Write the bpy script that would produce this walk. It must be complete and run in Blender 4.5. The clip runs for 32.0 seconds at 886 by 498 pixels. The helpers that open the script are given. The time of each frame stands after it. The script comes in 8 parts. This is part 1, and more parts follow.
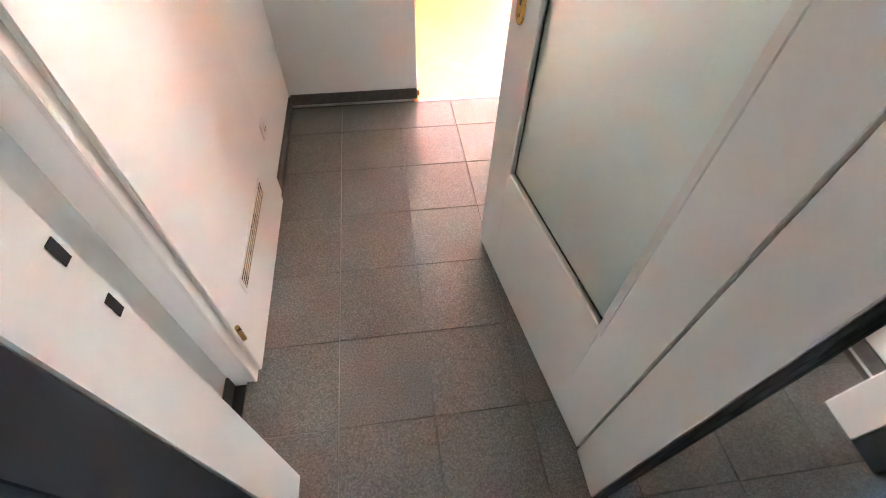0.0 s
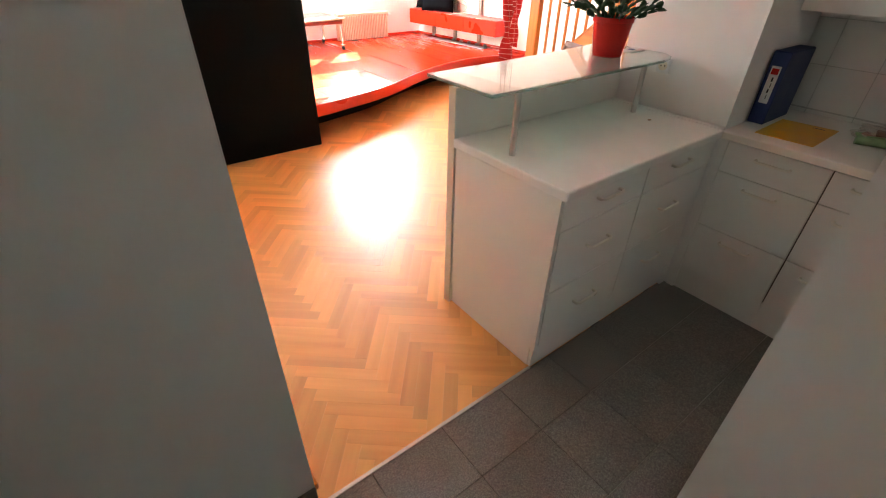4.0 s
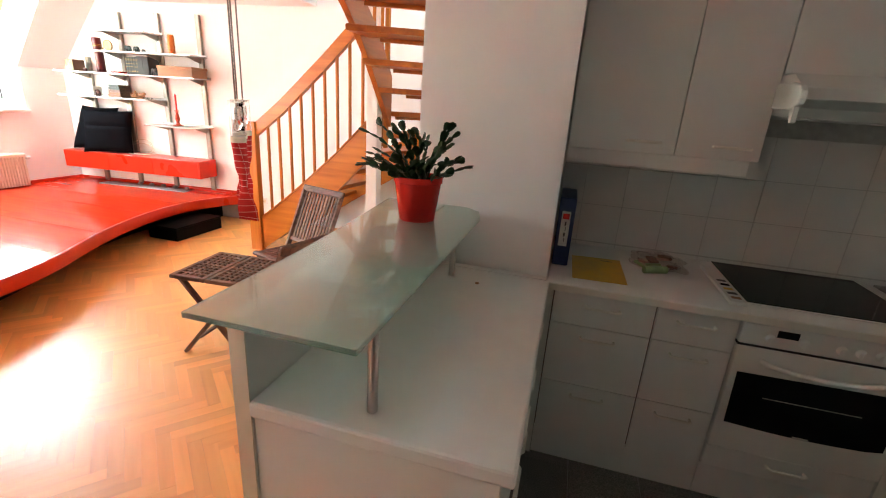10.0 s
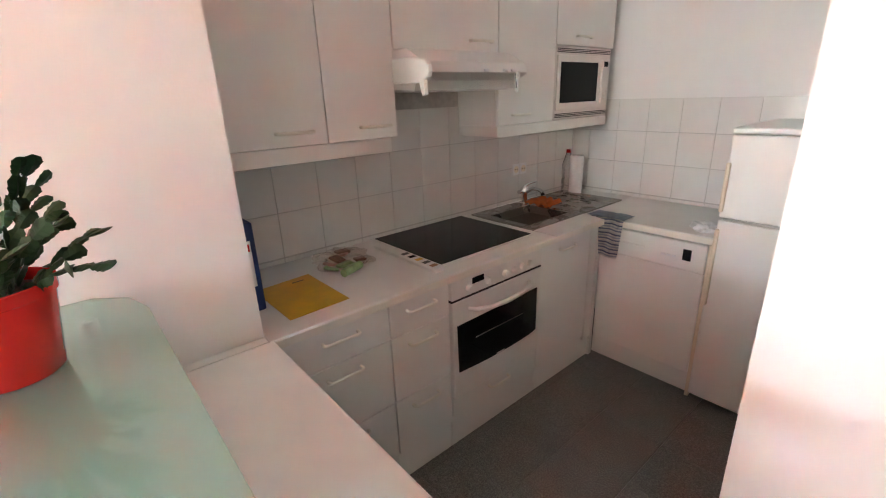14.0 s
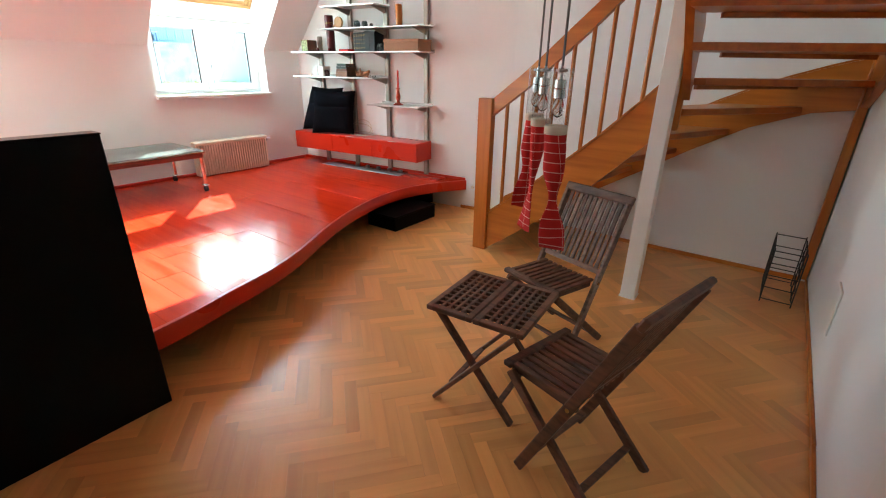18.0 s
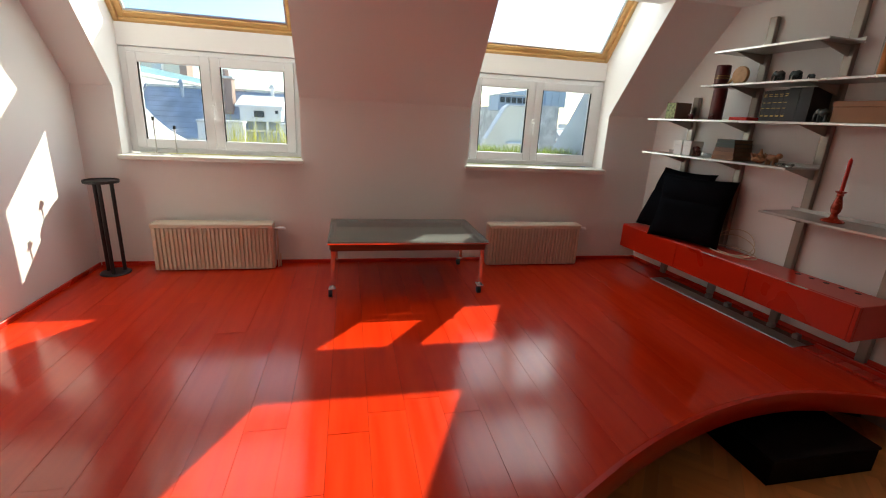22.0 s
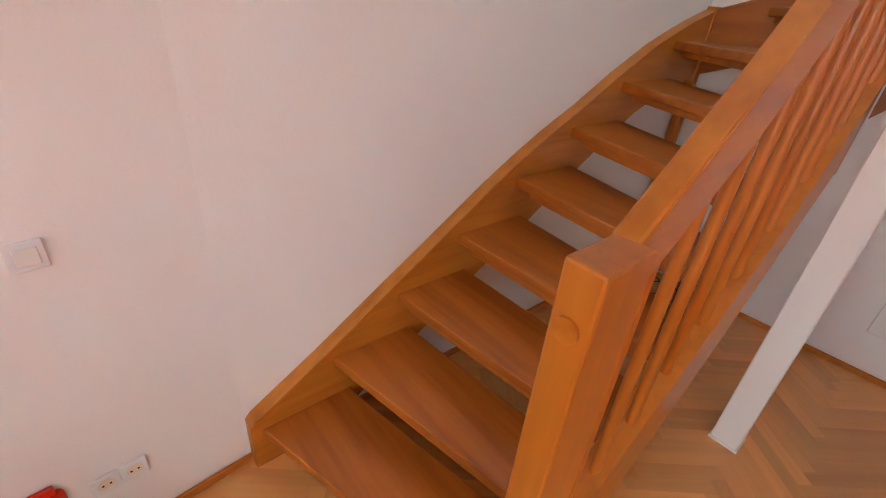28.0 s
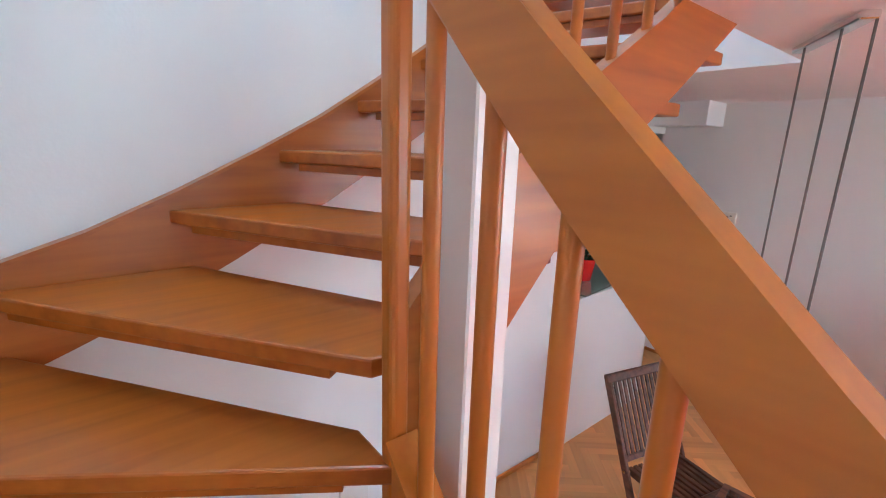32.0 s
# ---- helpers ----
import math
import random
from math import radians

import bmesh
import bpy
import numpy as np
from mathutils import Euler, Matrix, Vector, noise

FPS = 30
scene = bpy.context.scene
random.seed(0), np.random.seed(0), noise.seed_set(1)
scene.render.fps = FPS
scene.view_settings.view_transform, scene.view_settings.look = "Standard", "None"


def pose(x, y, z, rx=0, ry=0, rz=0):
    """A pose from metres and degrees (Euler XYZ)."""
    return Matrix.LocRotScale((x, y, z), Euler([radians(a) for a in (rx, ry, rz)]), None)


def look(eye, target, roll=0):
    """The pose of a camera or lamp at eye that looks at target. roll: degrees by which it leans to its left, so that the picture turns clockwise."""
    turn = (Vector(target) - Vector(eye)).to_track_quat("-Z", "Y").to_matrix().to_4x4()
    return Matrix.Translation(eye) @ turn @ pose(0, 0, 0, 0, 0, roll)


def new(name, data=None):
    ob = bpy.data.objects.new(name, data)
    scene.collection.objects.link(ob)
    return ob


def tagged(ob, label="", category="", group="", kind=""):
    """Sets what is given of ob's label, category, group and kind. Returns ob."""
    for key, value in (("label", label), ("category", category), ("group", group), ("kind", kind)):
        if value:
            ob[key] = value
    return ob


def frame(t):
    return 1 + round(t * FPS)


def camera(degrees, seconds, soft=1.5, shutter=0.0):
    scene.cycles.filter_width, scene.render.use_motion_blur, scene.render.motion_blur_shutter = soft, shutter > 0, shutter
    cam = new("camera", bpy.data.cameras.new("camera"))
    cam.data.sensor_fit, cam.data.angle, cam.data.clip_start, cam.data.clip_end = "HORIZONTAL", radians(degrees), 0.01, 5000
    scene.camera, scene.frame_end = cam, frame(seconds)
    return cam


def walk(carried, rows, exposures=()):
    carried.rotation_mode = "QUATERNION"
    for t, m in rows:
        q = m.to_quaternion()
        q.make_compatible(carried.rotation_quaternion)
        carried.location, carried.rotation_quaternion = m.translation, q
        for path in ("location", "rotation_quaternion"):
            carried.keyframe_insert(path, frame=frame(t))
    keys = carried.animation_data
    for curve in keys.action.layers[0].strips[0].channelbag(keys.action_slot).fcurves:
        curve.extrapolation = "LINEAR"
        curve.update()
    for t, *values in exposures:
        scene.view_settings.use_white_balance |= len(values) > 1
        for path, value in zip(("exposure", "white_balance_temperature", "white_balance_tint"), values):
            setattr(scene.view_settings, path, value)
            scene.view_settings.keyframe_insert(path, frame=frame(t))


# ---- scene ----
cam = camera(90.0, 32.0, soft=1.1)
EXPOSURES = [(0, 6.87, 6900, 4), (1, 5.95, 6800, 4), (2, 5.75, 6950, 0), (3, 5.18, 6900, -7), (4, 4.78, 6800, -7), (7, 3.05, 6950, -10), (9, 3.05, 6950, -8), (10, 4.15, 6900, -6), (11, 4.75, 7000, 2), (12, 5.08, 7500, 0), (13, 5.45, 7000, 3), (16, 4.3, 6300, 0), (17, 3.25, 5450, -20), (18, 2.75, 5900, -16), (19, 3.0, 6300, -15), (20, 2.5, 6650, -15), (21, 1.7, 6700, -9), (22, 0.93, 7150, -2), (24, 1.01, 7450, 2), (25, 2.62, 7000, -6), (26, 2.85, 6700, -10), (28.5, 2.75, 6500, 0), (29, 3.05, 6400, 0), (30, 3.25, 5600, -5), (31, 3.25, 5750, -3), (32, 3.35, 5300, -6)]
PATH = [
    (0, (0.947, 0.569, 1.466), (1.148, 1.808, -0.091), 1.9),
    (0.5, (0.948, 0.767, 1.5), (0.992, 2.11, 0.019), 3.0),
    (1, (0.966, 0.979, 1.5), (0.921, 2.36, 0.055), 4.2),
    (1.5, (0.948, 1.175, 1.487), (0.909, 2.589, 0.073), 5.3),
    (2, (0.914, 1.407, 1.52), (1.059, 2.819, 0.111), 2.6),
    (2.5, (0.858, 1.588, 1.539), (1.465, 2.926, 0.182), 1.2),
    (3, (0.877, 1.73, 1.512), (1.736, 2.961, 0.191), 2.3),
    (3.5, (0.951, 1.887, 1.517), (1.89, 3.116, 0.249), 0.8),
    (4, (0.99, 2.017, 1.553), (2.005, 3.325, 0.431), 1.2),
    (4.5, (1.023, 2.183, 1.592), (2.197, 3.456, 0.592), 1.7),
    (6.5, (1.204, 2.6, 1.605), (2.322, 4.045, 0.79), 2.9),
    (7, (1.232, 2.747, 1.61), (2.332, 4.271, 0.926), 2.5),
    (7.5, (1.286, 2.818, 1.619), (2.369, 4.363, 0.956), 2.9),
    (8, (1.287, 2.826, 1.618), (2.362, 4.393, 0.994), 3.0),
    (8.5, (1.296, 2.828, 1.616), (2.563, 4.255, 1.017), 3.9),
    (9, (1.312, 2.828, 1.609), (2.809, 4.017, 1.02), 4.0),
    (9.5, (1.347, 2.818, 1.587), (3.043, 3.703, 1.003), 4.1),
    (10, (1.413, 2.789, 1.566), (3.249, 3.283, 0.947), 3.8),
    (10.5, (1.475, 2.772, 1.54), (3.357, 2.927, 0.882), 3.4),
    (11, (1.548, 2.772, 1.513), (3.423, 2.674, 0.824), 3.8),
    (11.5, (1.663, 2.755, 1.531), (3.513, 2.53, 0.805), 1.9),
    (12, (1.818, 2.718, 1.547), (3.657, 2.432, 0.815), 0.8),
    (12.5, (1.91, 2.727, 1.572), (3.662, 2.133, 0.812), 0.3),
    (13, (1.931, 2.903, 1.583), (3.464, 1.861, 0.831), -1.7),
    (13.5, (1.992, 3.038, 1.592), (3.41, 1.813, 0.891), -1.6),
    (14.4, (1.93, 3.3, 1.57), (3.39, 2.11, 0.96), -2.8),
    (15, (1.945, 3.495, 1.585), (3.465, 2.325, 1.025), -3.4),
    (15.5, (2.03, 3.575, 1.57), (3.6, 2.43, 1.055), -4.2),
    (16, (2.002, 3.696, 1.563), (3.773, 2.912, 1.065), -3.1),
    (16.5, (1.907, 3.825, 1.567), (3.811, 3.478, 1.026), -2.6),
    (17, (1.904, 3.827, 1.56), (3.804, 4.032, 0.937), -2.1),
    (17.5, (1.912, 3.835, 1.543), (3.67, 4.559, 0.901), -0.2),
    (18, (1.924, 3.85, 1.514), (3.42, 4.945, 0.756), 0.9),
    (18.5, (1.963, 3.991, 1.481), (3.269, 5.262, 0.656), 0.8),
    (19, (2.028, 4.187, 1.509), (3.259, 5.535, 0.693), 0.9),
    (19.5, (2.147, 4.377, 1.525), (3.279, 5.821, 0.731), 2.4),
    (20, (2.326, 4.6, 1.547), (3.298, 6.181, 0.805), 3.9),
    (20.5, (2.474, 4.825, 1.554), (3.392, 6.459, 0.856), 4.3),
    (21, (2.606, 5.022, 1.594), (3.436, 6.718, 0.934), 3.5),
    (21.5, (2.865, 5.161, 1.611), (3.345, 7.001, 0.989), 2.2),
    (22, (3.065, 5.341, 1.587), (3.477, 7.214, 1.018), 3.1),
    (22.5, (3.251, 5.579, 1.618), (3.637, 7.471, 1.098), 3.1),
    (23, (3.487, 5.757, 1.634), (3.795, 7.674, 1.151), 2.4),
    (23.5, (3.716, 5.915, 1.66), (3.939, 7.85, 1.206), 3.4),
    (24, (3.831, 6.063, 1.634), (4.06, 7.969, 1.071), 3.6),
    (24.5, (3.85, 6.264, 1.599), (4.451, 7.947, 0.701), 2.9),
    (25, (4.051, 6.338, 1.498), (4.908, 7.758, 0.382), -0.1),
    (25.5, (4.187, 6.356, 1.462), (5.259, 7.555, 0.273), -1.2),
    (26, (4.374, 6.333, 1.454), (5.762, 7.087, 0.228), 0.8),
    (26.5, (4.505, 6.388, 1.398), (6.12, 6.449, 0.221), 3.2),
    (28.5, (5.208, 6.238, 1.603), (6.14, 4.697, 0.732), 4.3),
    (29, (5.528, 6.128, 1.569), (5.879, 4.304, 0.829), 1.9),
    (29.5, (5.616, 5.994, 1.599), (5.675, 4.09, 0.974), 2.2),
    (30, (5.678, 5.667, 1.664), (5.604, 3.732, 1.162), 2.6),
    (30.5, (5.756, 5.447, 1.806), (5.619, 3.509, 1.332), 2.3),
    (31, (5.831, 5.254, 1.925), (5.425, 3.345, 1.491), 0.9),
    (31.5, (5.769, 5.134, 1.996), (4.965, 3.354, 1.567), 1.3),
    (32, (5.579, 5.025, 2.079), (4.356, 3.514, 1.609), 1.8),
]
walk(cam, [(t, look(eye, target, roll)) for t, eye, target, roll in PATH], EXPOSURES)

# ---- body ----
# ---- light ----
SUN_WAY = Vector((0.787, 1.0, 0.885)).normalized()
world = bpy.data.worlds.new("sky")
scene.world = world
world.use_nodes = True
wn = world.node_tree.nodes
sky = wn.new("ShaderNodeTexSky")
sky.sky_type, sky.sun_disc = "NISHITA", False
sky.sun_elevation, sky.sun_rotation = math.asin(SUN_WAY.z), math.atan2(SUN_WAY.x, SUN_WAY.y)
wn["Background"].inputs["Strength"].default_value = 0.15
sky.dust_density, sky.ozone_density = 1.2, 2.0
cool = wn.new("ShaderNodeMix")
cool.data_type, cool.blend_type = "RGBA", "MULTIPLY"
cool.inputs["Factor"].default_value, cool.inputs["B"].default_value = 1.0, (0.90, 0.97, 1.12, 1)
world.node_tree.links.new(sky.outputs[0], cool.inputs["A"])
world.node_tree.links.new(cool.outputs["Result"], wn["Background"].inputs["Color"])

sun = new("sun", bpy.data.lights.new("sun", "SUN"))
sun.data.energy, sun.data.angle, sun.data.color = 5.0, radians(0.5), (1.0, 0.95, 0.88)
sun.matrix_world = look(SUN_WAY * 30, (0, 0, 0))


def daylight_lamp(x0, x1, y, z, high, way, power):
    """Sky light in the opening of a window, facing into the room."""
    lamp = new("daylight_lamp", bpy.data.lights.new("daylight_lamp", "AREA"))
    lamp.data.shape, lamp.data.size, lamp.data.size_y = "RECTANGLE", x1 - x0, high
    lamp.data.energy, lamp.data.color = power, (0.92, 0.96, 1.0)
    at = Vector(((x0 + x1) / 2, y, z))
    lamp.matrix_world = look(at, at + Vector(way))


for x0, x1 in ((1.50, 2.60), (4.18, 5.27)):
    daylight_lamp(x0, x1, 9.26, 1.58, 0.6, (0, -1, 0), 1.8)
    daylight_lamp(x0, x1, 8.96, 2.48, 0.75, (0, -0.78, -0.62), 3.0)


# added lamp over the stairwell, in place of unseen daylight from the upper floor
lamp = new("daylight_lamp", bpy.data.lights.new("daylight_lamp", "AREA"))
lamp.data.shape, lamp.data.size, lamp.data.size_y = "RECTANGLE", 1.0, 0.7
lamp.data.energy, lamp.data.color = 2.0, (0.84, 0.92, 1.0)
lamp.matrix_world = look((4.9, 4.0, 4.89), (4.9, 4.0, 0))


# ---- mesh helpers ----
ORIGIN = {}


def thing(name, label="", category="", at=(0, 0, 0), group="", kind=""):
    ob = tagged(new(name), label, category, group, kind)
    ob.location = at
    ob.empty_display_size = 0.05
    ORIGIN[ob.name] = Vector(at)
    return ob


def part(name, bm, material, parent=None, label="", smooth=False):
    """Links a bmesh, drawn in world space, as one mesh object under a thing or a part."""
    me = bpy.data.meshes.new(name)
    at = ORIGIN.get(parent.name, Vector()) if parent else Vector()
    if at.length:
        bmesh.ops.translate(bm, verts=bm.verts, vec=-at)
    bmesh.ops.recalc_face_normals(bm, faces=bm.faces)
    if smooth:
        for f in bm.faces:
            f.smooth = True
    bm.to_mesh(me)
    bm.free()
    if smooth:
        me.set_sharp_from_angle(angle=radians(40))
    me.materials.append(material)
    ob = new(name, me)
    if parent:
        ob.parent = parent
        ORIGIN[ob.name] = at
    return tagged(ob, label)


def structure(name, bm, material, label="", category="", smooth=False):
    return tagged(part(name, bm, material, None, label, smooth), "", category, "", "structure")


def piece(name, mesh, parent, m):
    ob = new(name, mesh)
    ob.parent = parent
    ob.matrix_basis = m
    return ob


def mesh_of(name, bm, material):
    me = bpy.data.meshes.new(name)
    bmesh.ops.recalc_face_normals(bm, faces=bm.faces)
    bm.to_mesh(me)
    bm.free()
    me.materials.append(material)
    return me


def BM():
    return bmesh.new()


def box(bm, x0, x1, y0, y1, z0, z1, bev=0.0, m=None, seg=1):
    vs = [bm.verts.new((x, y, z)) for x in (x0, x1) for y in (y0, y1) for z in (z0, z1)]
    fs = [bm.faces.new([vs[i] for i in f]) for f in ((0, 1, 3, 2), (4, 6, 7, 5), (0, 4, 5, 1), (2, 3, 7, 6), (0, 2, 6, 4), (1, 5, 7, 3))]
    out = list(vs)
    if bev:
        es = list({e for f in fs for e in f.edges})
        r = bmesh.ops.bevel(bm, geom=es, offset=bev, segments=seg, affect="EDGES", profile=0.5)
        out = list({v for f in r["faces"] for v in f.verts})
    if m is not None:
        bmesh.ops.transform(bm, matrix=m, verts=out)
    return bm


def prism(bm, pts, axis, a, b, m=None):
    """A polygon drawn in the plane across axis, drawn out from a to b."""
    def p(q, w):
        return {"x": (w, q[0], q[1]), "y": (q[0], w, q[1]), "z": (q[0], q[1], w)}[axis]
    lo, hi = [bm.verts.new(p(q, a)) for q in pts], [bm.verts.new(p(q, b)) for q in pts]
    bm.faces.new(lo[::-1]), bm.faces.new(hi)
    for i in range(len(pts)):
        j = (i + 1) % len(pts)
        bm.faces.new((lo[i], lo[j], hi[j], hi[i]))
    if m is not None:
        bmesh.ops.transform(bm, matrix=m, verts=lo + hi)
    return bm


def ring(c, way, r, n, side=None):
    way = Vector(way).normalized()
    a = side or (Vector((0, 0, 1)) if abs(way.z) < 0.9 else Vector((1, 0, 0)))
    u = way.cross(a).normalized()
    v = way.cross(u)
    return [Vector(c) + r * (math.cos(2 * math.pi * k / n) * u + math.sin(2 * math.pi * k / n) * v) for k in range(n)]


def tube(bm, pts, r, n=12, ends=True):
    """A round rod along a line of points; r is one radius or one for each point."""
    pts = [Vector(p) for p in pts]
    rs = r if isinstance(r, (list, tuple)) else [r] * len(pts)
    rows = []
    for i, p in enumerate(pts):
        way = pts[min(i + 1, len(pts) - 1)] - pts[max(i - 1, 0)]
        rows.append([bm.verts.new(q) for q in ring(p, way, rs[i], n)])
    for a, b in zip(rows, rows[1:]):
        for k in range(n):
            bm.faces.new((a[k], a[(k + 1) % n], b[(k + 1) % n], b[k]))
    if ends:
        bm.faces.new(rows[0][::-1]), bm.faces.new(rows[-1])
    return bm


def lathe(bm, profile, at=(0, 0, 0), n=24):
    """A turned shape: rows of radius and height, from below upwards."""
    x, y, z = at
    rows = [[bm.verts.new((x + max(r, 1e-4) * math.cos(2 * math.pi * k / n), y + max(r, 1e-4) * math.sin(2 * math.pi * k / n), z + h)) for k in range(n)] for r, h in profile]
    for a, b in zip(rows, rows[1:]):
        for k in range(n):
            bm.faces.new((a[k], a[(k + 1) % n], b[(k + 1) % n], b[k]))
    bm.faces.new(rows[0][::-1]), bm.faces.new(rows[-1])
    return bm


def bar(bm, a, b, w, h, up=(0, 0, 1), bev=0.002):
    """A straight bar of width w and height h from a to b."""
    a, b = Vector(a), Vector(b)
    y = (b - a).normalized()
    x = y.cross(Vector(up)).normalized()
    z = x.cross(y)
    m = Matrix((x, y, z)).transposed().to_4x4()
    m.translation = a
    return box(bm, -w / 2, w / 2, 0, (b - a).length, -h / 2, h / 2, bev, m)


def blob(bm, c, r, sub=2, rough=0.0, seed=0):
    res = bmesh.ops.create_icosphere(bm, subdivisions=sub, radius=1.0)
    for v in res["verts"]:
        k = 1 + rough * noise.noise(v.co * 2.0 + Vector((seed, seed, 0)))
        v.co = Vector(c) + Vector((v.co.x * r[0], v.co.y * r[1], v.co.z * r[2])) * k
    return res["verts"]


# ---- materials ----
def material(name):
    mat = bpy.data.materials.new(name)
    mat.use_nodes = True
    nt = mat.node_tree
    return mat, nt, nt.nodes["Principled BSDF"]


def node(nt, kind, **values):
    nd = nt.nodes.new(kind)
    for k, v in values.items():
        nd.inputs[k.replace("_", " ")].default_value = v
    return nd


def ramp(nt, factor, stops):
    cr = nt.nodes.new("ShaderNodeValToRGB")
    while len(cr.color_ramp.elements) < len(stops):
        cr.color_ramp.elements.new(0.5)
    for e, (p, c) in zip(cr.color_ramp.elements, stops):
        e.position, e.color = p, (*c, 1)
    nt.links.new(factor, cr.inputs[0])
    return cr.outputs[0]


def shade(c, k):
    return tuple(min(1.0, v * k) for v in c)


def coords(nt, kind, stretch, spread=0.0):
    """Coordinates stretched by axis; spread moves them from object to object."""
    tc = nt.nodes.new("ShaderNodeTexCoord")
    mp = nt.nodes.new("ShaderNodeMapping")
    mp.inputs["Scale"].default_value = stretch
    nt.links.new(tc.outputs[kind], mp.inputs["Vector"])
    if spread:
        oi = nt.nodes.new("ShaderNodeObjectInfo")
        mul = nt.nodes.new("ShaderNodeMath")
        mul.operation = "MULTIPLY"
        mul.inputs[1].default_value = spread
        nt.links.new(oi.outputs["Random"], mul.inputs[0])
        nt.links.new(mul.outputs[0], mp.inputs["Location"])
    return mp.outputs[0]


def paint(name, c, rough=0.6, var=0.06, scale=2.5, bump=0.1, grain=120, metal=0.0, coat=0.0, spec=0.5, kind="Object", rvar=0.08):
    mat, nt, b = material(name)
    v = coords(nt, kind, (1, 1, 1))
    n1 = node(nt, "ShaderNodeTexNoise", Scale=scale, Detail=2.5, Roughness=0.5)
    n2 = node(nt, "ShaderNodeTexNoise", Scale=grain, Detail=3.0)
    nt.links.new(v, n1.inputs["Vector"]), nt.links.new(v, n2.inputs["Vector"])
    nt.links.new(ramp(nt, n1.outputs[0], [(0.3, shade(c, 1 - var)), (0.7, shade(c, 1 + var))]), b.inputs["Base Color"])
    mr = node(nt, "ShaderNodeMapRange", From_Min=0.3, From_Max=0.7, To_Min=max(0.02, rough - rvar), To_Max=min(1, rough + rvar))
    nt.links.new(n1.outputs[0], mr.inputs["Value"]), nt.links.new(mr.outputs[0], b.inputs["Roughness"])
    bp = node(nt, "ShaderNodeBump", Strength=bump, Distance=0.002)
    nt.links.new(n2.outputs[0], bp.inputs["Height"]), nt.links.new(bp.outputs[0], b.inputs["Normal"])
    b.inputs["Metallic"].default_value, b.inputs["Coat Weight"].default_value, b.inputs["Specular IOR Level"].default_value = metal, coat, spec
    b.inputs["Coat Roughness"].default_value = 0.1
    return mat


def wood(name, dark, light, rough=0.4, axis="y", kind="Object", fine=1.0, coat=0.0, pieces="", spread=7.0, vary=0.35, bump=0.15):
    """Grain runs along axis. pieces: how the boards differ, by object or by island."""
    mat, nt, b = material(name)
    long, wide = 1.2 * fine, 16.0 * fine
    v = coords(nt, kind, {"x": (long, wide, wide), "y": (wide, long, wide), "z": (wide, wide, long)}[axis], spread)
    n1 = node(nt, "ShaderNodeTexNoise", Scale=1.4, Detail=1.0, Roughness=0.5, Distortion=0.3)
    n2 = node(nt, "ShaderNodeTexNoise", Scale=5.0, Detail=1.0, Roughness=0.5)
    for n in (n1, n2):
        nt.links.new(v, n.inputs["Vector"])
    mix = nt.nodes.new("ShaderNodeMath")
    mix.operation = "MULTIPLY_ADD"
    mix.inputs[1].default_value = 0.35
    nt.links.new(n2.outputs[0], mix.inputs[0]), nt.links.new(n1.outputs[0], mix.inputs[2])
    mid = tuple((a + c) / 2 for a, c in zip(dark, light))
    col = ramp(nt, mix.outputs[0], [(0.4, dark), (0.62, mid), (0.9, light)])
    if pieces:
        src = nt.nodes.new("ShaderNodeObjectInfo").outputs["Random"] if pieces == "object" else nt.nodes.new("ShaderNodeNewGeometry").outputs["Random Per Island"]
        hs = nt.nodes.new("ShaderNodeHueSaturation")
        mr = node(nt, "ShaderNodeMapRange", To_Min=1 - vary, To_Max=1 + vary)
        nt.links.new(src, mr.inputs["Value"]), nt.links.new(mr.outputs[0], hs.inputs["Value"]), nt.links.new(col, hs.inputs["Color"])
        col = hs.outputs[0]
    nt.links.new(col, b.inputs["Base Color"])
    mr = node(nt, "ShaderNodeMapRange", To_Min=max(0.03, rough - 0.1), To_Max=rough + 0.1)
    nt.links.new(n1.outputs[0], mr.inputs["Value"]), nt.links.new(mr.outputs[0], b.inputs["Roughness"])
    bp = node(nt, "ShaderNodeBump", Strength=bump, Distance=0.001)
    nt.links.new(n2.outputs[0], bp.inputs["Height"]), nt.links.new(bp.outputs[0], b.inputs["Normal"])
    b.inputs["Coat Weight"].default_value, b.inputs["Coat Roughness"].default_value = coat, 0.12
    return mat


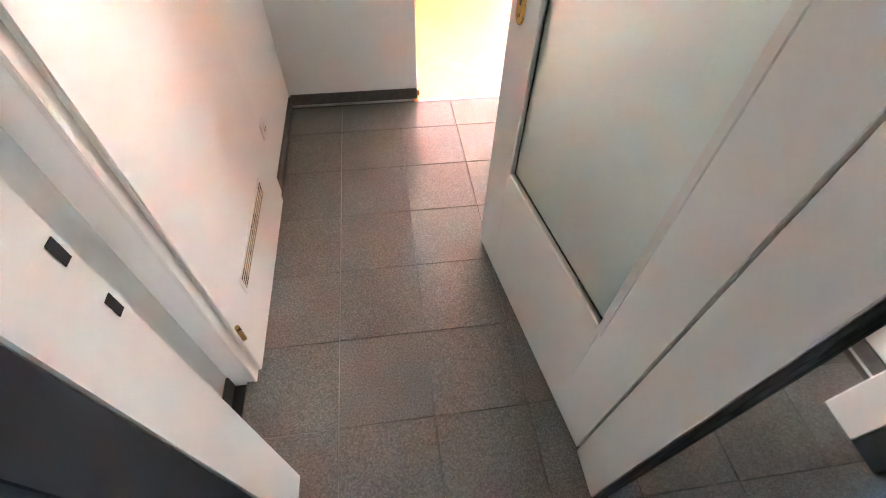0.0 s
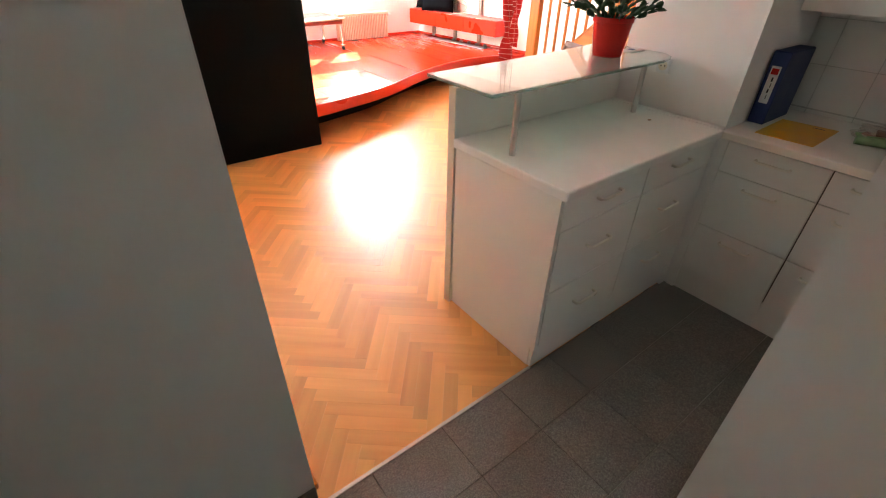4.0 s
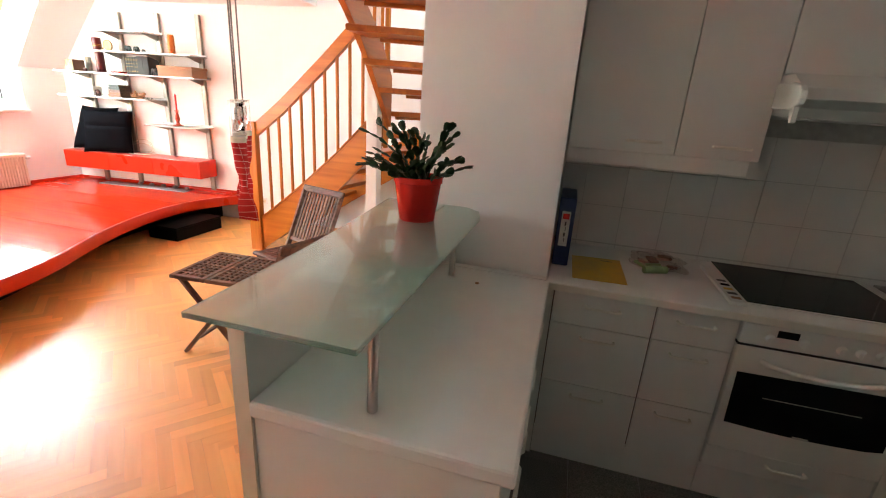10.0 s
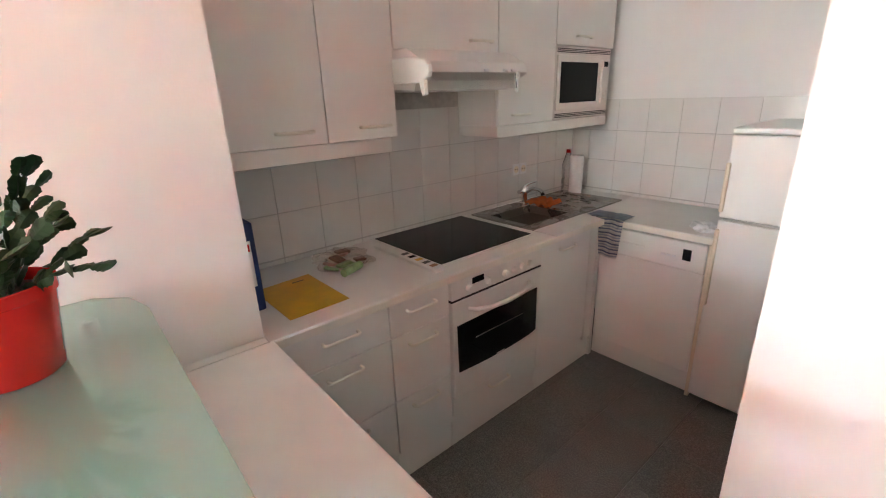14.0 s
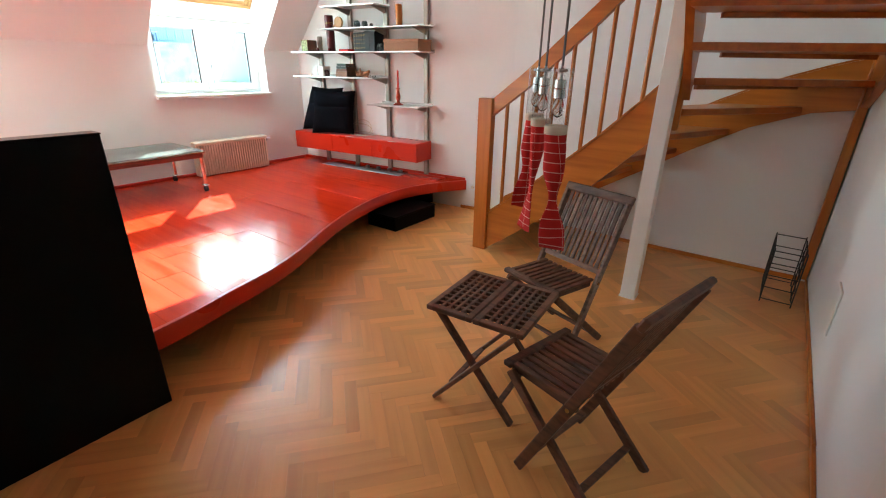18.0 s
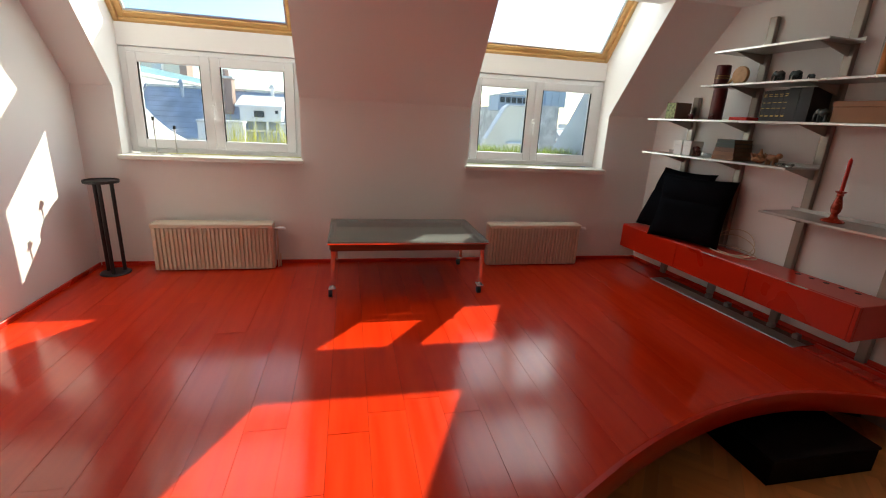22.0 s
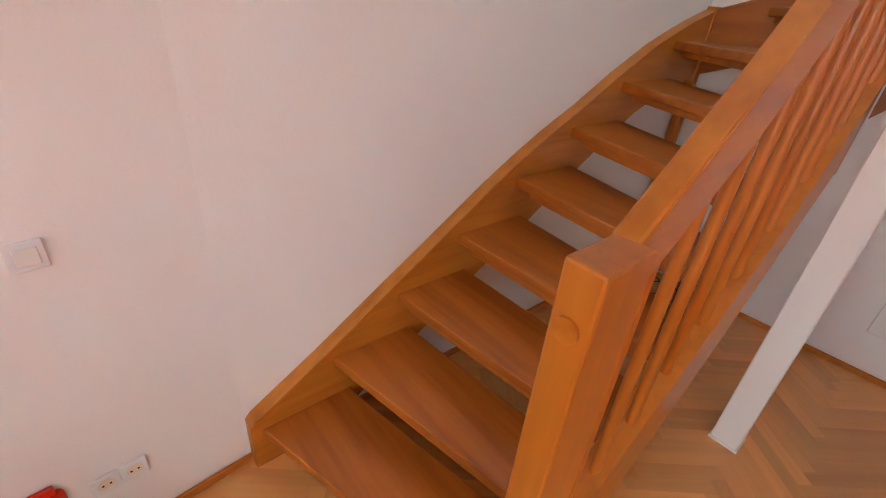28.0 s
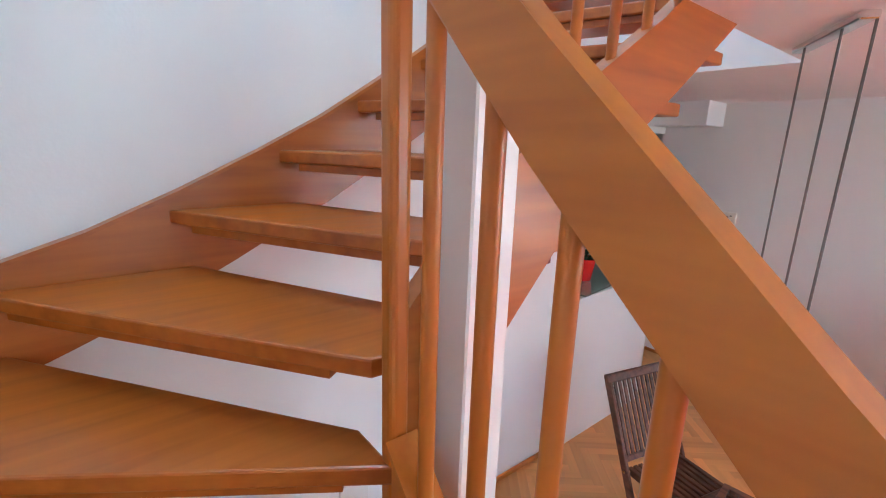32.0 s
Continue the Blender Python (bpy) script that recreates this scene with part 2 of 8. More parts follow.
def clear_glass(name, tint=(0.97, 0.99, 0.98), ior=1.45, dust=0.0):
    """A thin pane: what is behind it, and a gloss that grows towards the rim."""
    mat, nt, b = material(name)
    nt.nodes.remove(b)
    tr, gl, mx = nt.nodes.new("ShaderNodeBsdfTransparent"), nt.nodes.new("ShaderNodeBsdfGlossy"), nt.nodes.new("ShaderNodeMixShader")
    tr.inputs["Color"].default_value = (*tint, 1)
    gl.inputs["Roughness"].default_value = 0.02
    lw = node(nt, "ShaderNodeLayerWeight", Blend=0.5)
    pw = nt.nodes.new("ShaderNodeMath")
    pw.operation = "POWER"
    pw.inputs[1].default_value = 5.0
    ma = nt.nodes.new("ShaderNodeMath")
    ma.operation = "MULTIPLY_ADD"
    base = ((ior - 1) / (ior + 1)) ** 2
    ma.inputs[1].default_value, ma.inputs[2].default_value = 0.8 * (1 - base), base
    nt.links.new(lw.outputs["Facing"], pw.inputs[0]), nt.links.new(pw.outputs[0], ma.inputs[0])
    nt.links.new(ma.outputs[0], mx.inputs[0]), nt.links.new(tr.outputs[0], mx.inputs[1]), nt.links.new(gl.outputs[0], mx.inputs[2])
    last = mx.outputs[0]
    if dust:
        df, dm = nt.nodes.new("ShaderNodeBsdfDiffuse"), nt.nodes.new("ShaderNodeMixShader")
        df.inputs["Color"].default_value = (0.72, 0.76, 0.76, 1)
        dm.inputs[0].default_value = dust
        nt.links.new(last, dm.inputs[1]), nt.links.new(df.outputs[0], dm.inputs[2])
        last = dm.outputs[0]
    nt.links.new(last, nt.nodes["Material Output"].inputs["Surface"])
    return mat


def frosted_glass(name, c, rough, weight=0.9, bump=0.0, scale=60, coat=0.0):
    mat, nt, b = material(name)
    b.inputs["Base Color"].default_value = (*c, 1)
    b.inputs["Transmission Weight"].default_value, b.inputs["Roughness"].default_value, b.inputs["IOR"].default_value = weight, rough, 1.45
    b.inputs["Coat Weight"].default_value, b.inputs["Coat Roughness"].default_value = coat, 0.02
    n = node(nt, "ShaderNodeTexNoise", Scale=scale, Detail=3.0)
    bp = node(nt, "ShaderNodeBump", Strength=bump, Distance=0.002)
    nt.links.new(n.outputs[0], bp.inputs["Height"]), nt.links.new(bp.outputs[0], b.inputs["Normal"])
    return mat


def checked_cloth(name, c, line, step):
    """Woven cloth with thin pale lines both ways."""
    mat, nt, b = material(name)
    tc = nt.nodes.new("ShaderNodeTexCoord")
    sep = nt.nodes.new("ShaderNodeSeparateXYZ")
    nt.links.new(tc.outputs["UV"], sep.inputs[0])
    outs = []
    for i in range(2):
        wrap = nt.nodes.new("ShaderNodeMath")
        wrap.operation = "PINGPONG"
        wrap.inputs[1].default_value = step[i] / 2
        nt.links.new(sep.outputs[i], wrap.inputs[0])
        lt = nt.nodes.new("ShaderNodeMath")
        lt.operation = "LESS_THAN"
        lt.inputs[1].default_value = 0.0008 if i == 0 else 0.0015
        nt.links.new(wrap.outputs[0], lt.inputs[0])
        outs.append(lt.outputs[0])
    mx = nt.nodes.new("ShaderNodeMath")
    mx.operation = "MAXIMUM"
    nt.links.new(outs[0], mx.inputs[0]), nt.links.new(outs[1], mx.inputs[1])
    nt.links.new(ramp(nt, mx.outputs[0], [(0.2, c), (0.8, line)]), b.inputs["Base Color"])
    b.inputs["Roughness"].default_value = 0.9
    return mat


WALL = paint("wall_paint", (0.88, 0.862, 0.842), 0.8, 0.012, 1.3, 0.25, 90)
CEILING = paint("ceiling_paint", (0.90, 0.885, 0.87), 0.85, 0.012, 1.0, 0.2, 90)
WHITE_LACQUER = paint("white_lacquer", (0.84, 0.82, 0.78), 0.32, 0.01, 2.0, 0.04, 60, rvar=0.015)
CABINET = paint("cabinet_front", (0.87, 0.85, 0.815), 0.38, 0.01, 3.0, 0.05, 200, rvar=0.02)
WORKTOP = paint("worktop_laminate", (0.84, 0.82, 0.79), 0.4, 0.03, 8.0, 0.05, 300)
PVC = paint("white_plastic", (0.82, 0.82, 0.82), 0.35, 0.02, 3.0, 0.03, 100)
CREAM = paint("cream_enamel", (0.80, 0.71, 0.57), 0.4, 0.03, 3.0, 0.04, 100)
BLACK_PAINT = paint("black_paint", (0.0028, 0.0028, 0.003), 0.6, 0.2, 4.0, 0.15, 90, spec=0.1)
BLACK_METAL = paint("black_metal", (0.02, 0.02, 0.022), 0.4, 0.2, 5.0, 0.05, 90)
BLACK_GLASS = paint("black_glass", (0.006, 0.006, 0.007), 0.07, 0.1, 3.0, 0.0, 90, rvar=0.03, spec=0.12)
BLACK_RUBBER = paint("black_rubber", (0.015, 0.015, 0.015), 0.7, 0.2, 5.0, 0.1, 200)
RED_GLOSS = paint("red_lacquer", (0.58, 0.020, 0.005), 0.28, 0.015, 2.0, 0.0, 60, coat=0.1, rvar=0.01)
RED_CERAMIC = paint("red_glaze", (0.62, 0.018, 0.016), 0.2, 0.05, 6.0, 0.03, 60)
STEEL = paint("brushed_steel", (0.62, 0.60, 0.58), 0.3, 0.04, 6.0, 0.0, 300, metal=1.0, rvar=0.04)
CHROME = paint("chrome", (0.78, 0.78, 0.78), 0.1, 0.03, 5.0, 0.0, 100, metal=1.0)
ALU = paint("shelf_aluminium", (0.46, 0.44, 0.42), 0.38, 0.04, 3.0, 0.0, 250, metal=0.9, rvar=0.04)
POST_METAL = paint("post_aluminium", (0.35, 0.31, 0.27), 0.42, 0.05, 4.0, 0.0, 250, metal=0.8, rvar=0.05)
SINK_STEEL = paint("sink_steel", (0.36, 0.33, 0.30), 0.28, 0.05, 12.0, 0.05, 300, metal=1.0)
BRASS = paint("brass", (0.74, 0.46, 0.14), 0.22, 0.08, 12.0, 0.05, 80, metal=1.0)
BRASS_DARK = paint("aged_brass", (0.40, 0.25, 0.09), 0.3, 0.2, 14.0, 0.05, 80, metal=1.0)
SKIRT_STONE = paint("skirting_stone", (0.13, 0.115, 0.105), 0.45, 0.2, 40.0, 0.2, 200)
NAVY = paint("navy_fabric", (0.006, 0.0065, 0.009), 0.95, 0.2, 5.0, 0.3, 500, spec=0.04)
BLUE_CARD = paint("blue_card", (0.012, 0.03, 0.14), 0.45, 0.1, 5.0, 0.1, 200)
PAPER = paint("white_paper", (0.80, 0.79, 0.77), 0.8, 0.02, 6.0, 0.05, 200)
YELLOW = paint("yellow_film", (0.72, 0.42, 0.02), 0.35, 0.1, 12.0, 0.1, 60)
LEAF = paint("cactus_leaf", (0.016, 0.046, 0.014), 0.5, 0.35, 30.0, 0.15, 80, spec=0.3)
SOIL = paint("soil", (0.03, 0.02, 0.014), 0.95, 0.4, 60.0, 0.8, 150)
CARDBOARD = paint("cardboard", (0.36, 0.20, 0.11), 0.75, 0.06, 8.0, 0.1, 200)
TEAK = wood("teak", (0.05, 0.020, 0.012), (0.17, 0.075, 0.042), 0.5, "y", "Object", 1.5, vary=0.25, pieces="object")
TEAK_GREY = wood("weathered_teak", (0.09, 0.055, 0.042), (0.25, 0.16, 0.12), 0.65, "y", "Object", 1.5, vary=0.2, pieces="object")
BEECH_X = wood("beech_x", (0.32, 0.082, 0.009), (0.48, 0.140, 0.016), 0.34, "x", fine=0.8, coat=0.12, bump=0.02)
BEECH_Y = wood("beech_y", (0.42, 0.125, 0.012), (0.58, 0.20, 0.024), 0.34, "y", fine=0.8, coat=0.12, bump=0.02)
BEECH_Z = wood("beech_z", (0.42, 0.120, 0.011), (0.56, 0.185, 0.022), 0.34, "z", fine=0.8, coat=0.12, bump=0.02)
PINE = wood("roof_window_pine", (0.50, 0.27, 0.09), (0.70, 0.44, 0.18), 0.4, "x")
WALNUT = wood("table_rail_wood", (0.11, 0.035, 0.02), (0.24, 0.08, 0.045), 0.35, "x")
PARQUET = wood("parquet_oak", (0.70, 0.315, 0.085), (0.82, 0.405, 0.125), 0.37, "x", "UV", 0.7, coat=0.4, pieces="object", vary=0.14, bump=0.03)
PARQUET_REST = wood("parquet_oak_joined", (0.70, 0.315, 0.085), (0.82, 0.405, 0.125), 0.37, "x", "UV", 0.7, coat=0.4, pieces="island", spread=0.0, vary=0.14, bump=0.03)
for m in (PARQUET, PARQUET_REST):
    m.node_tree.nodes["Principled BSDF"].inputs["Coat Roughness"].default_value = 0.3
RED_BOARD = wood("red_painted_board", (0.54, 0.020, 0.004), (0.63, 0.033, 0.006), 0.17, "y", "Object", 0.8, coat=0.0, pieces="object", vary=0.045, bump=0.0)
RED_BOARD.node_tree.nodes["Principled BSDF"].inputs["Specular IOR Level"].default_value = 0.36
TILE_WHITE = paint("white_wall_tile", (0.80, 0.78, 0.75), 0.12, 0.02, 4.0, 0.03, 40, rvar=0.04)
GROUT = paint("tile_grout", (0.56, 0.54, 0.51), 0.9, 0.1, 30.0, 0.3, 200)
FLOOR_GROUT = paint("floor_grout", (0.085, 0.075, 0.068), 0.9, 0.1, 30.0, 0.3, 200)
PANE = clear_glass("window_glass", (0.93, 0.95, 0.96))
GLASS_CYL = clear_glass("thin_cylinder_glass", (0.96, 0.97, 0.97), 1.18)
GLASS_SHELF = frosted_glass("green_frosted_glass", (0.56, 0.82, 0.72), 0.22, 0.82, coat=0.7)
GLASS_DOOR = frosted_glass("frosted_door_glass", (0.78, 0.86, 0.84), 0.45, 0.7, 0.4, 35)
GLASS_TABLE = clear_glass("smoked_table_glass", (0.70, 0.74, 0.70), 1.6, 0.10)
GLASS_CLEAR = frosted_glass("clear_glass_thick", (0.93, 0.95, 0.94), 0.02, 1.0)


def granite(name):
    mat, nt, b = material(name)
    v = coords(nt, "Object", (1, 1, 1), 11.0)
    n1 = node(nt, "ShaderNodeTexNoise", Scale=170.0, Detail=5.0, Roughness=0.8)
    n2 = node(nt, "ShaderNodeTexNoise", Scale=4.0, Detail=4.0)
    nt.links.new(v, n1.inputs["Vector"]), nt.links.new(v, n2.inputs["Vector"])
    c1 = ramp(nt, n1.outputs[0], [(0.34, (0.085, 0.075, 0.068)), (0.5, (0.185, 0.166, 0.150)), (0.66, (0.34, 0.31, 0.285))])
    c2 = ramp(nt, n2.outputs[0], [(0.3, (0.82, 0.82, 0.82)), (0.7, (1, 1, 1))])
    mx = nt.nodes.new("ShaderNodeMix")
    mx.data_type, mx.blend_type = "RGBA", "MULTIPLY"
    mx.inputs["Factor"].default_value = 1.0
    nt.links.new(c1, mx.inputs["A"]), nt.links.new(c2, mx.inputs["B"])
    nt.links.new(mx.outputs["Result"], b.inputs["Base Color"])
    b.inputs["Roughness"].default_value = 0.30
    bp = node(nt, "ShaderNodeBump", Strength=0.12, Distance=0.001)
    nt.links.new(n1.outputs[0], bp.inputs["Height"]), nt.links.new(bp.outputs[0], b.inputs["Normal"])
    return mat


GRANITE = granite("grey_granite_tile")

# ---- plan ----
CEIL, STEP, DECK = 2.48, 0.185, 0.33
R0, RU, RN = Vector((6.14, 6.10)), Vector((-0.0923, 0.9957)), Vector((-0.9957, -0.0923))


def on_r(s, d, z):
    """A place by the leaning stretch of the shelf wall: along it, away from it, up."""
    p = R0 + s * RU + d * RN
    return Vector((p.x, p.y, z))


R_TURN = math.degrees(math.atan2(-RU.x, RU.y))
R_FRAME = pose(R0.x, R0.y, 0, 0, 0, R_TURN)

# floors under the finish
structure("floor", box(BM(), -1.2, 6.6, -1.2, 9.5, -0.2, -0.022), FLOOR_GROUT, "concrete floor slab under parquet and tiles", "floor")

# window wall with the mansard slope, two openings through it
OPEN = ((1.41, 2.69), (4.07, 5.36))
bm = box(BM(), 0.8, 6.4, 9.12, 9.42, -0.02, 1.16)
full = [(9.12, 1.16), (9.12, 1.68), (8.48, 2.48), (8.48, 3.05), (8.72, 3.05), (9.42, 2.19), (9.42, 1.16)]
for x0, x1 in ((0.8, 1.41), (2.69, 4.07), (5.36, 6.4)):
    prism(bm, full, "x", x0, x1)
for x0, x1 in OPEN:
    box(bm, x0, x1, 9.275, 9.42, 1.975, 2.13)
structure("wall_north", bm, WALL, "off-white plastered knee wall and mansard slope with two window niches", "wall")

bm = box(BM(), 0.30, 1.14, 2.88, 9.42, -0.02, 3.0)
structure("wall_west", bm, WALL, "off-white plastered wall beside the platform", "wall")
bm = prism(BM(), [(6.14, 3.15), (6.14, 6.10), (5.83, 9.45), (6.5, 9.45), (6.5, 3.15)], "z", -0.02, 4.9)
structure("wall_east", bm, WALL, "off-white plastered wall behind shelves and stairs", "wall")
bm = prism(BM(), [(3.228, 2.815), (4.05, 2.815), (4.05, 3.402), (3.252, 3.42)], "z", -0.02, CEIL)
box(bm, 4.05, 6.14, 3.15, 3.40, -0.02, 4.9)
box(bm, 2.9, 4.05, 3.15, 3.40, CEIL + 0.3, 4.9)
structure("wall_stair", bm, WALL, "off-white wall under the stairs with a framed picture", "wall")
bm = box(BM(), 3.84, 4.05, 0.05, 2.815, -0.02, CEIL)
structure("wall_kitchen_back", bm, WALL, "off-white wall behind the kitchen units", "wall")
bm = box(BM(), 1.87, 3.84, 0.05, 0.28, -0.02, CEIL)
structure("wall_kitchen_south", bm, WALL, "off-white wall behind the dishwasher and the fridge", "wall")
bm = box(BM(), 1.83, 2.06, 0.28, 1.3, -0.02, CEIL)
box(bm, 1.83, 2.16, 1.3, 2.107, -0.02, CEIL)
structure("wall_hall_east", bm, WALL, "off-white wall between hall and kitchen", "wall")
bm = box(BM(), 0.12, 0.35, 0.93, 1.24, -0.02, CEIL)
box(bm, 0.12, 0.42, 1.24, 1.30, -0.02, CEIL)
box(bm, 0.12, 0.42, 2.11, 2.88, -0.02, CEIL), box(bm, 0.12, 0.42, 1.30, 2.11, 2.03, CEIL), box(bm, 0.12, 0.16, 1.30, 2.11, -0.02, 2.03)
structure("wall_hall_west", bm, WALL, "off-white hall wall with a white door", "wall")
bm = box(BM(), -0.9, 0.42, 0.86, 0.93, -0.02, CEIL)
box(bm, 1.50, 1.56, 0.786, 0.93, -0.02, CEIL)
box(bm, 0.42, 1.50, 0.75, 0.93, 2.05, CEIL), box(bm, 1.56, 1.83, 0.92, 0.93, -0.02, CEIL)
structure("wall_hall_south", bm, WALL, "off-white wall with the glazed hall door", "wall")
bm = box(BM(), -0.9, -0.7, -0.9, 0.75, -0.02, CEIL)
box(bm, -0.9, 2.6, -1.1, -0.9, -0.02, CEIL), box(bm, 2.4, 2.6, -0.9, 0.05, -0.02, CEIL)
box(bm, 1.87, 2.6, 0.0, 0.05, -0.02, CEIL)
structure("wall_entrance", bm, WALL, "off-white walls of the entrance", "wall")

# ceiling with the stair opening, and the stairwell above it
bm = box(BM(), -0.9, 6.5, 5.64, 8.48, CEIL, CEIL + 0.3)
box(bm, -0.9, 5.0, 4.36, 5.64, CEIL, CEIL + 0.3), box(bm, -0.9, 2.97, 3.40, 4.36, CEIL, CEIL + 0.3), box(bm, -0.9, 4.05, -1.1, 3.40, CEIL, CEIL + 0.3)
structure("ceiling", bm, CEILING, "white ceiling with the stair opening", "ceiling")
bm = box(BM(), 5.0, 6.14, 5.64, 5.8, CEIL + 0.3, 4.9)
box(bm, 4.84, 5.0, 4.36, 5.8, CEIL + 0.3, 4.9), box(bm, 2.8, 4.84, 4.36, 4.5, CEIL + 0.3, 4.9), box(bm, 2.8, 2.97, 3.40, 4.36, CEIL + 0.3, 4.9)
structure("wall_stairwell", bm, WALL, "off-white stairwell walls of the upper floor", "wall")
# the opening under the stairwell lamp is added too, no roof light is known
bm = box(BM(), 2.7, 4.4, 3.0, 5.9, 4.9, 5.0)
box(bm, 5.4, 6.6, 3.0, 5.9, 4.9, 5.0), box(bm, 4.4, 5.4, 3.0, 3.65, 4.9, 5.0), box(bm, 4.4, 5.4, 4.35, 5.9, 4.9, 5.0)
structure("ceiling_stairwell", bm, CEILING, "white ceiling over the stairwell with an added opening for light", "ceiling")

# white post that carries the stairs
bm = box(BM(), 4.99, 5.095, 4.40, 4.50, 0.0, CEIL, 0.004)
box(bm, 4.985, 5.10, 4.395, 4.505, 0.0, 0.012)
tagged(part("post", bm, WHITE_LACQUER, None, "white painted timber post carrying the stair corner"), "", "post")


# ---- skirtings ----
def strip_run(name, runs, mat, label, high, deep):
    bm = BM()
    for a, b in runs:
        a, b = Vector((*a, 0)), Vector((*b, 0))
        y = (b - a).normalized()
        x = Vector((y.y, -y.x, 0))
        m = Matrix((x, y, Vector((0, 0, 1)))).transposed().to_4x4()
        m.translation = a
        box(bm, 0.001, deep, 0, (b - a).length, 0.001, high, 0.003, m)
    return structure(name, bm, mat, label, "skirting")


strip_run("baseboard_wood", [((3.254, 3.42), (4.05, 3.402))[::-1], ((4.052, 3.40), (6.10, 3.40))[::-1], ((6.14, 3.45), (6.14, 6.10))[::-1], (tuple(R0), tuple(R0 + 0.55 * RU))[::-1], ((1.14, 5.85), (1.14, 2.90))[::-1]], BEECH_Y, "narrow varnished wooden skirting", 0.035, 0.016)
strip_run("baseboard_stone", [((0.42, 2.86), (0.42, 2.14))[::-1], ((1.14, 2.88), (0.43, 2.88))[::-1], ((1.83, 0.94), (1.83, 2.107))[::-1], ((0.35, 1.235), (0.35, 0.95))[::-1]], SKIRT_STONE, "dark grey stone skirting", 0.065, 0.012)

# ---- windows ----
def casement(x0, x1, number):
    """A white two-leaf window with its roof window above."""
    win = thing("window_" + str(number), "white plastic two-leaf window with a wooden roof window above it", "window", ((x0 + x1) / 2, 9.29, 1.2), "windows of the platform", "structure")
    y0, y1 = 9.275, 9.335
    z0, z1 = 1.205, 1.97
    mid = (x0 + x1) / 2 - 0.02
    bm = BM()
    for a in ((x0, x0 + 0.05, z0, z1), (x1 - 0.05, x1, z0, z1), (x0 + 0.05, x1 - 0.05, z0, z0 + 0.035), (x0 + 0.05, x1 - 0.05, z1 - 0.035, z1)):
        box(bm, a[0], a[1], y0 + 0.01, y1, a[2], a[3], 0.003)
    part("window_frame", bm, PVC, win)
    for k, (a, b) in enumerate(((x0 + 0.052, mid - 0.001), (mid + 0.001, x1 - 0.052))):
        bm = BM()
        w = 0.068
        for q in ((a, a + w, z0 + 0.037, z1 - 0.037), (b - w, b, z0 + 0.037, z1 - 0.037), (a + w, b - w, z0 + 0.037, z0 + 0.037 + w), (a + w, b - w, z1 - 0.037 - w, z1 - 0.037)):
            box(bm, q[0], q[1], y0 - 0.012, y1 - 0.01, q[2], q[3], 0.004)
        sash = part("sash", bm, PVC, win)
        bm = BM()
        for q in ((a + w - 0.001, a + w + 0.008, z0 + 0.1, z1 - 0.1), (b - w - 0.008, b - w + 0.001, z0 + 0.1, z1 - 0.1)):
            box(bm, q[0], q[1], y0 - 0.004, y0 + 0.01, q[2], q[3])
        part("seal", bm, BLACK_RUBBER, sash)
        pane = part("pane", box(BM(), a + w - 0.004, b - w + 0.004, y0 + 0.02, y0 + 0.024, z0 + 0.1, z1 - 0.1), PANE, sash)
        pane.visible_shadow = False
    bm = box(BM(), mid - 0.012, mid + 0.022, y0 - 0.022, y0 - 0.012, 1.54, 1.61, 0.003)
    box(bm, mid - 0.004, mid + 0.014, y0 - 0.05, y0 - 0.035, 1.47, 1.585, 0.005)
    tube(bm, [(mid + 0.005, y0 - 0.02, 1.575), (mid + 0.005, y0 - 0.04, 1.575)], 0.008, 10)
    part("window_handle", bm, PVC, win, "white window handle")
    bm = box(BM(), x0 - 0.02, x1 + 0.02, 9.07, 9.29, 1.165, 1.2, 0.006, seg=2)
    part("window_sill", bm, WHITE_LACQUER, win)
    # roof window in the slope's outer plane
    up = Vector((0, -0.62, 0.785)).normalized()
    out = Vector((0, 0.785, 0.62)).normalized()
    base = Vector((0, 9.30, 2.135))
    m = Matrix((Vector((1, 0, 0)), up, -out * -1)).transposed().to_4x4()
    m.translation = base
    bm = BM()
    for a in ((x0, x0 + 0.035, 0, 1.2), (x1 - 0.035, x1, 0, 1.2), (x0 + 0.035, x1 - 0.035, 0, 0.036), (x0 + 0.035, x1 - 0.035, 1.165, 1.2)):
        box(bm, a[0], a[1], a[2], a[3], -0.02, 0.05, 0.004, m)
    part("roof_frame", bm, PINE, win, "varnished pine roof window frame")
    bm = BM()
    for a in ((x0 + 0.036, x0 + 0.078, 0.037, 1.164), (x1 - 0.078, x1 - 0.036, 0.037, 1.164), (x0 + 0.078, x1 - 0.078, 0.037, 0.076), (x0 + 0.078, x1 - 0.078, 1.12, 1.164)):
        box(bm, a[0], a[1], a[2], a[3], 0.0, 0.045, 0.004, m)
    part("roof_sash", bm, PINE, win, "varnished pine roof window sash")
    bm = BM()
    for a in ((x0 + 0.0785, x0 + 0.092, 0.0765, 1.119), (x1 - 0.092, x1 - 0.0785, 0.0765, 1.119), (x0 + 0.092, x1 - 0.092, 0.0765, 0.088)):
        box(bm, a[0], a[1], a[2], a[3], 0.012, 0.03, 0, m)
    part("glazing_bead", bm, STEEL, win)
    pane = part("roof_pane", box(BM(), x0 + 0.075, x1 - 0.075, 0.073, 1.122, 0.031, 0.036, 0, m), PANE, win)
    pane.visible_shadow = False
    return win


for k, (x0, x1) in enumerate(OPEN):
    casement(x0, x1, k + 1)
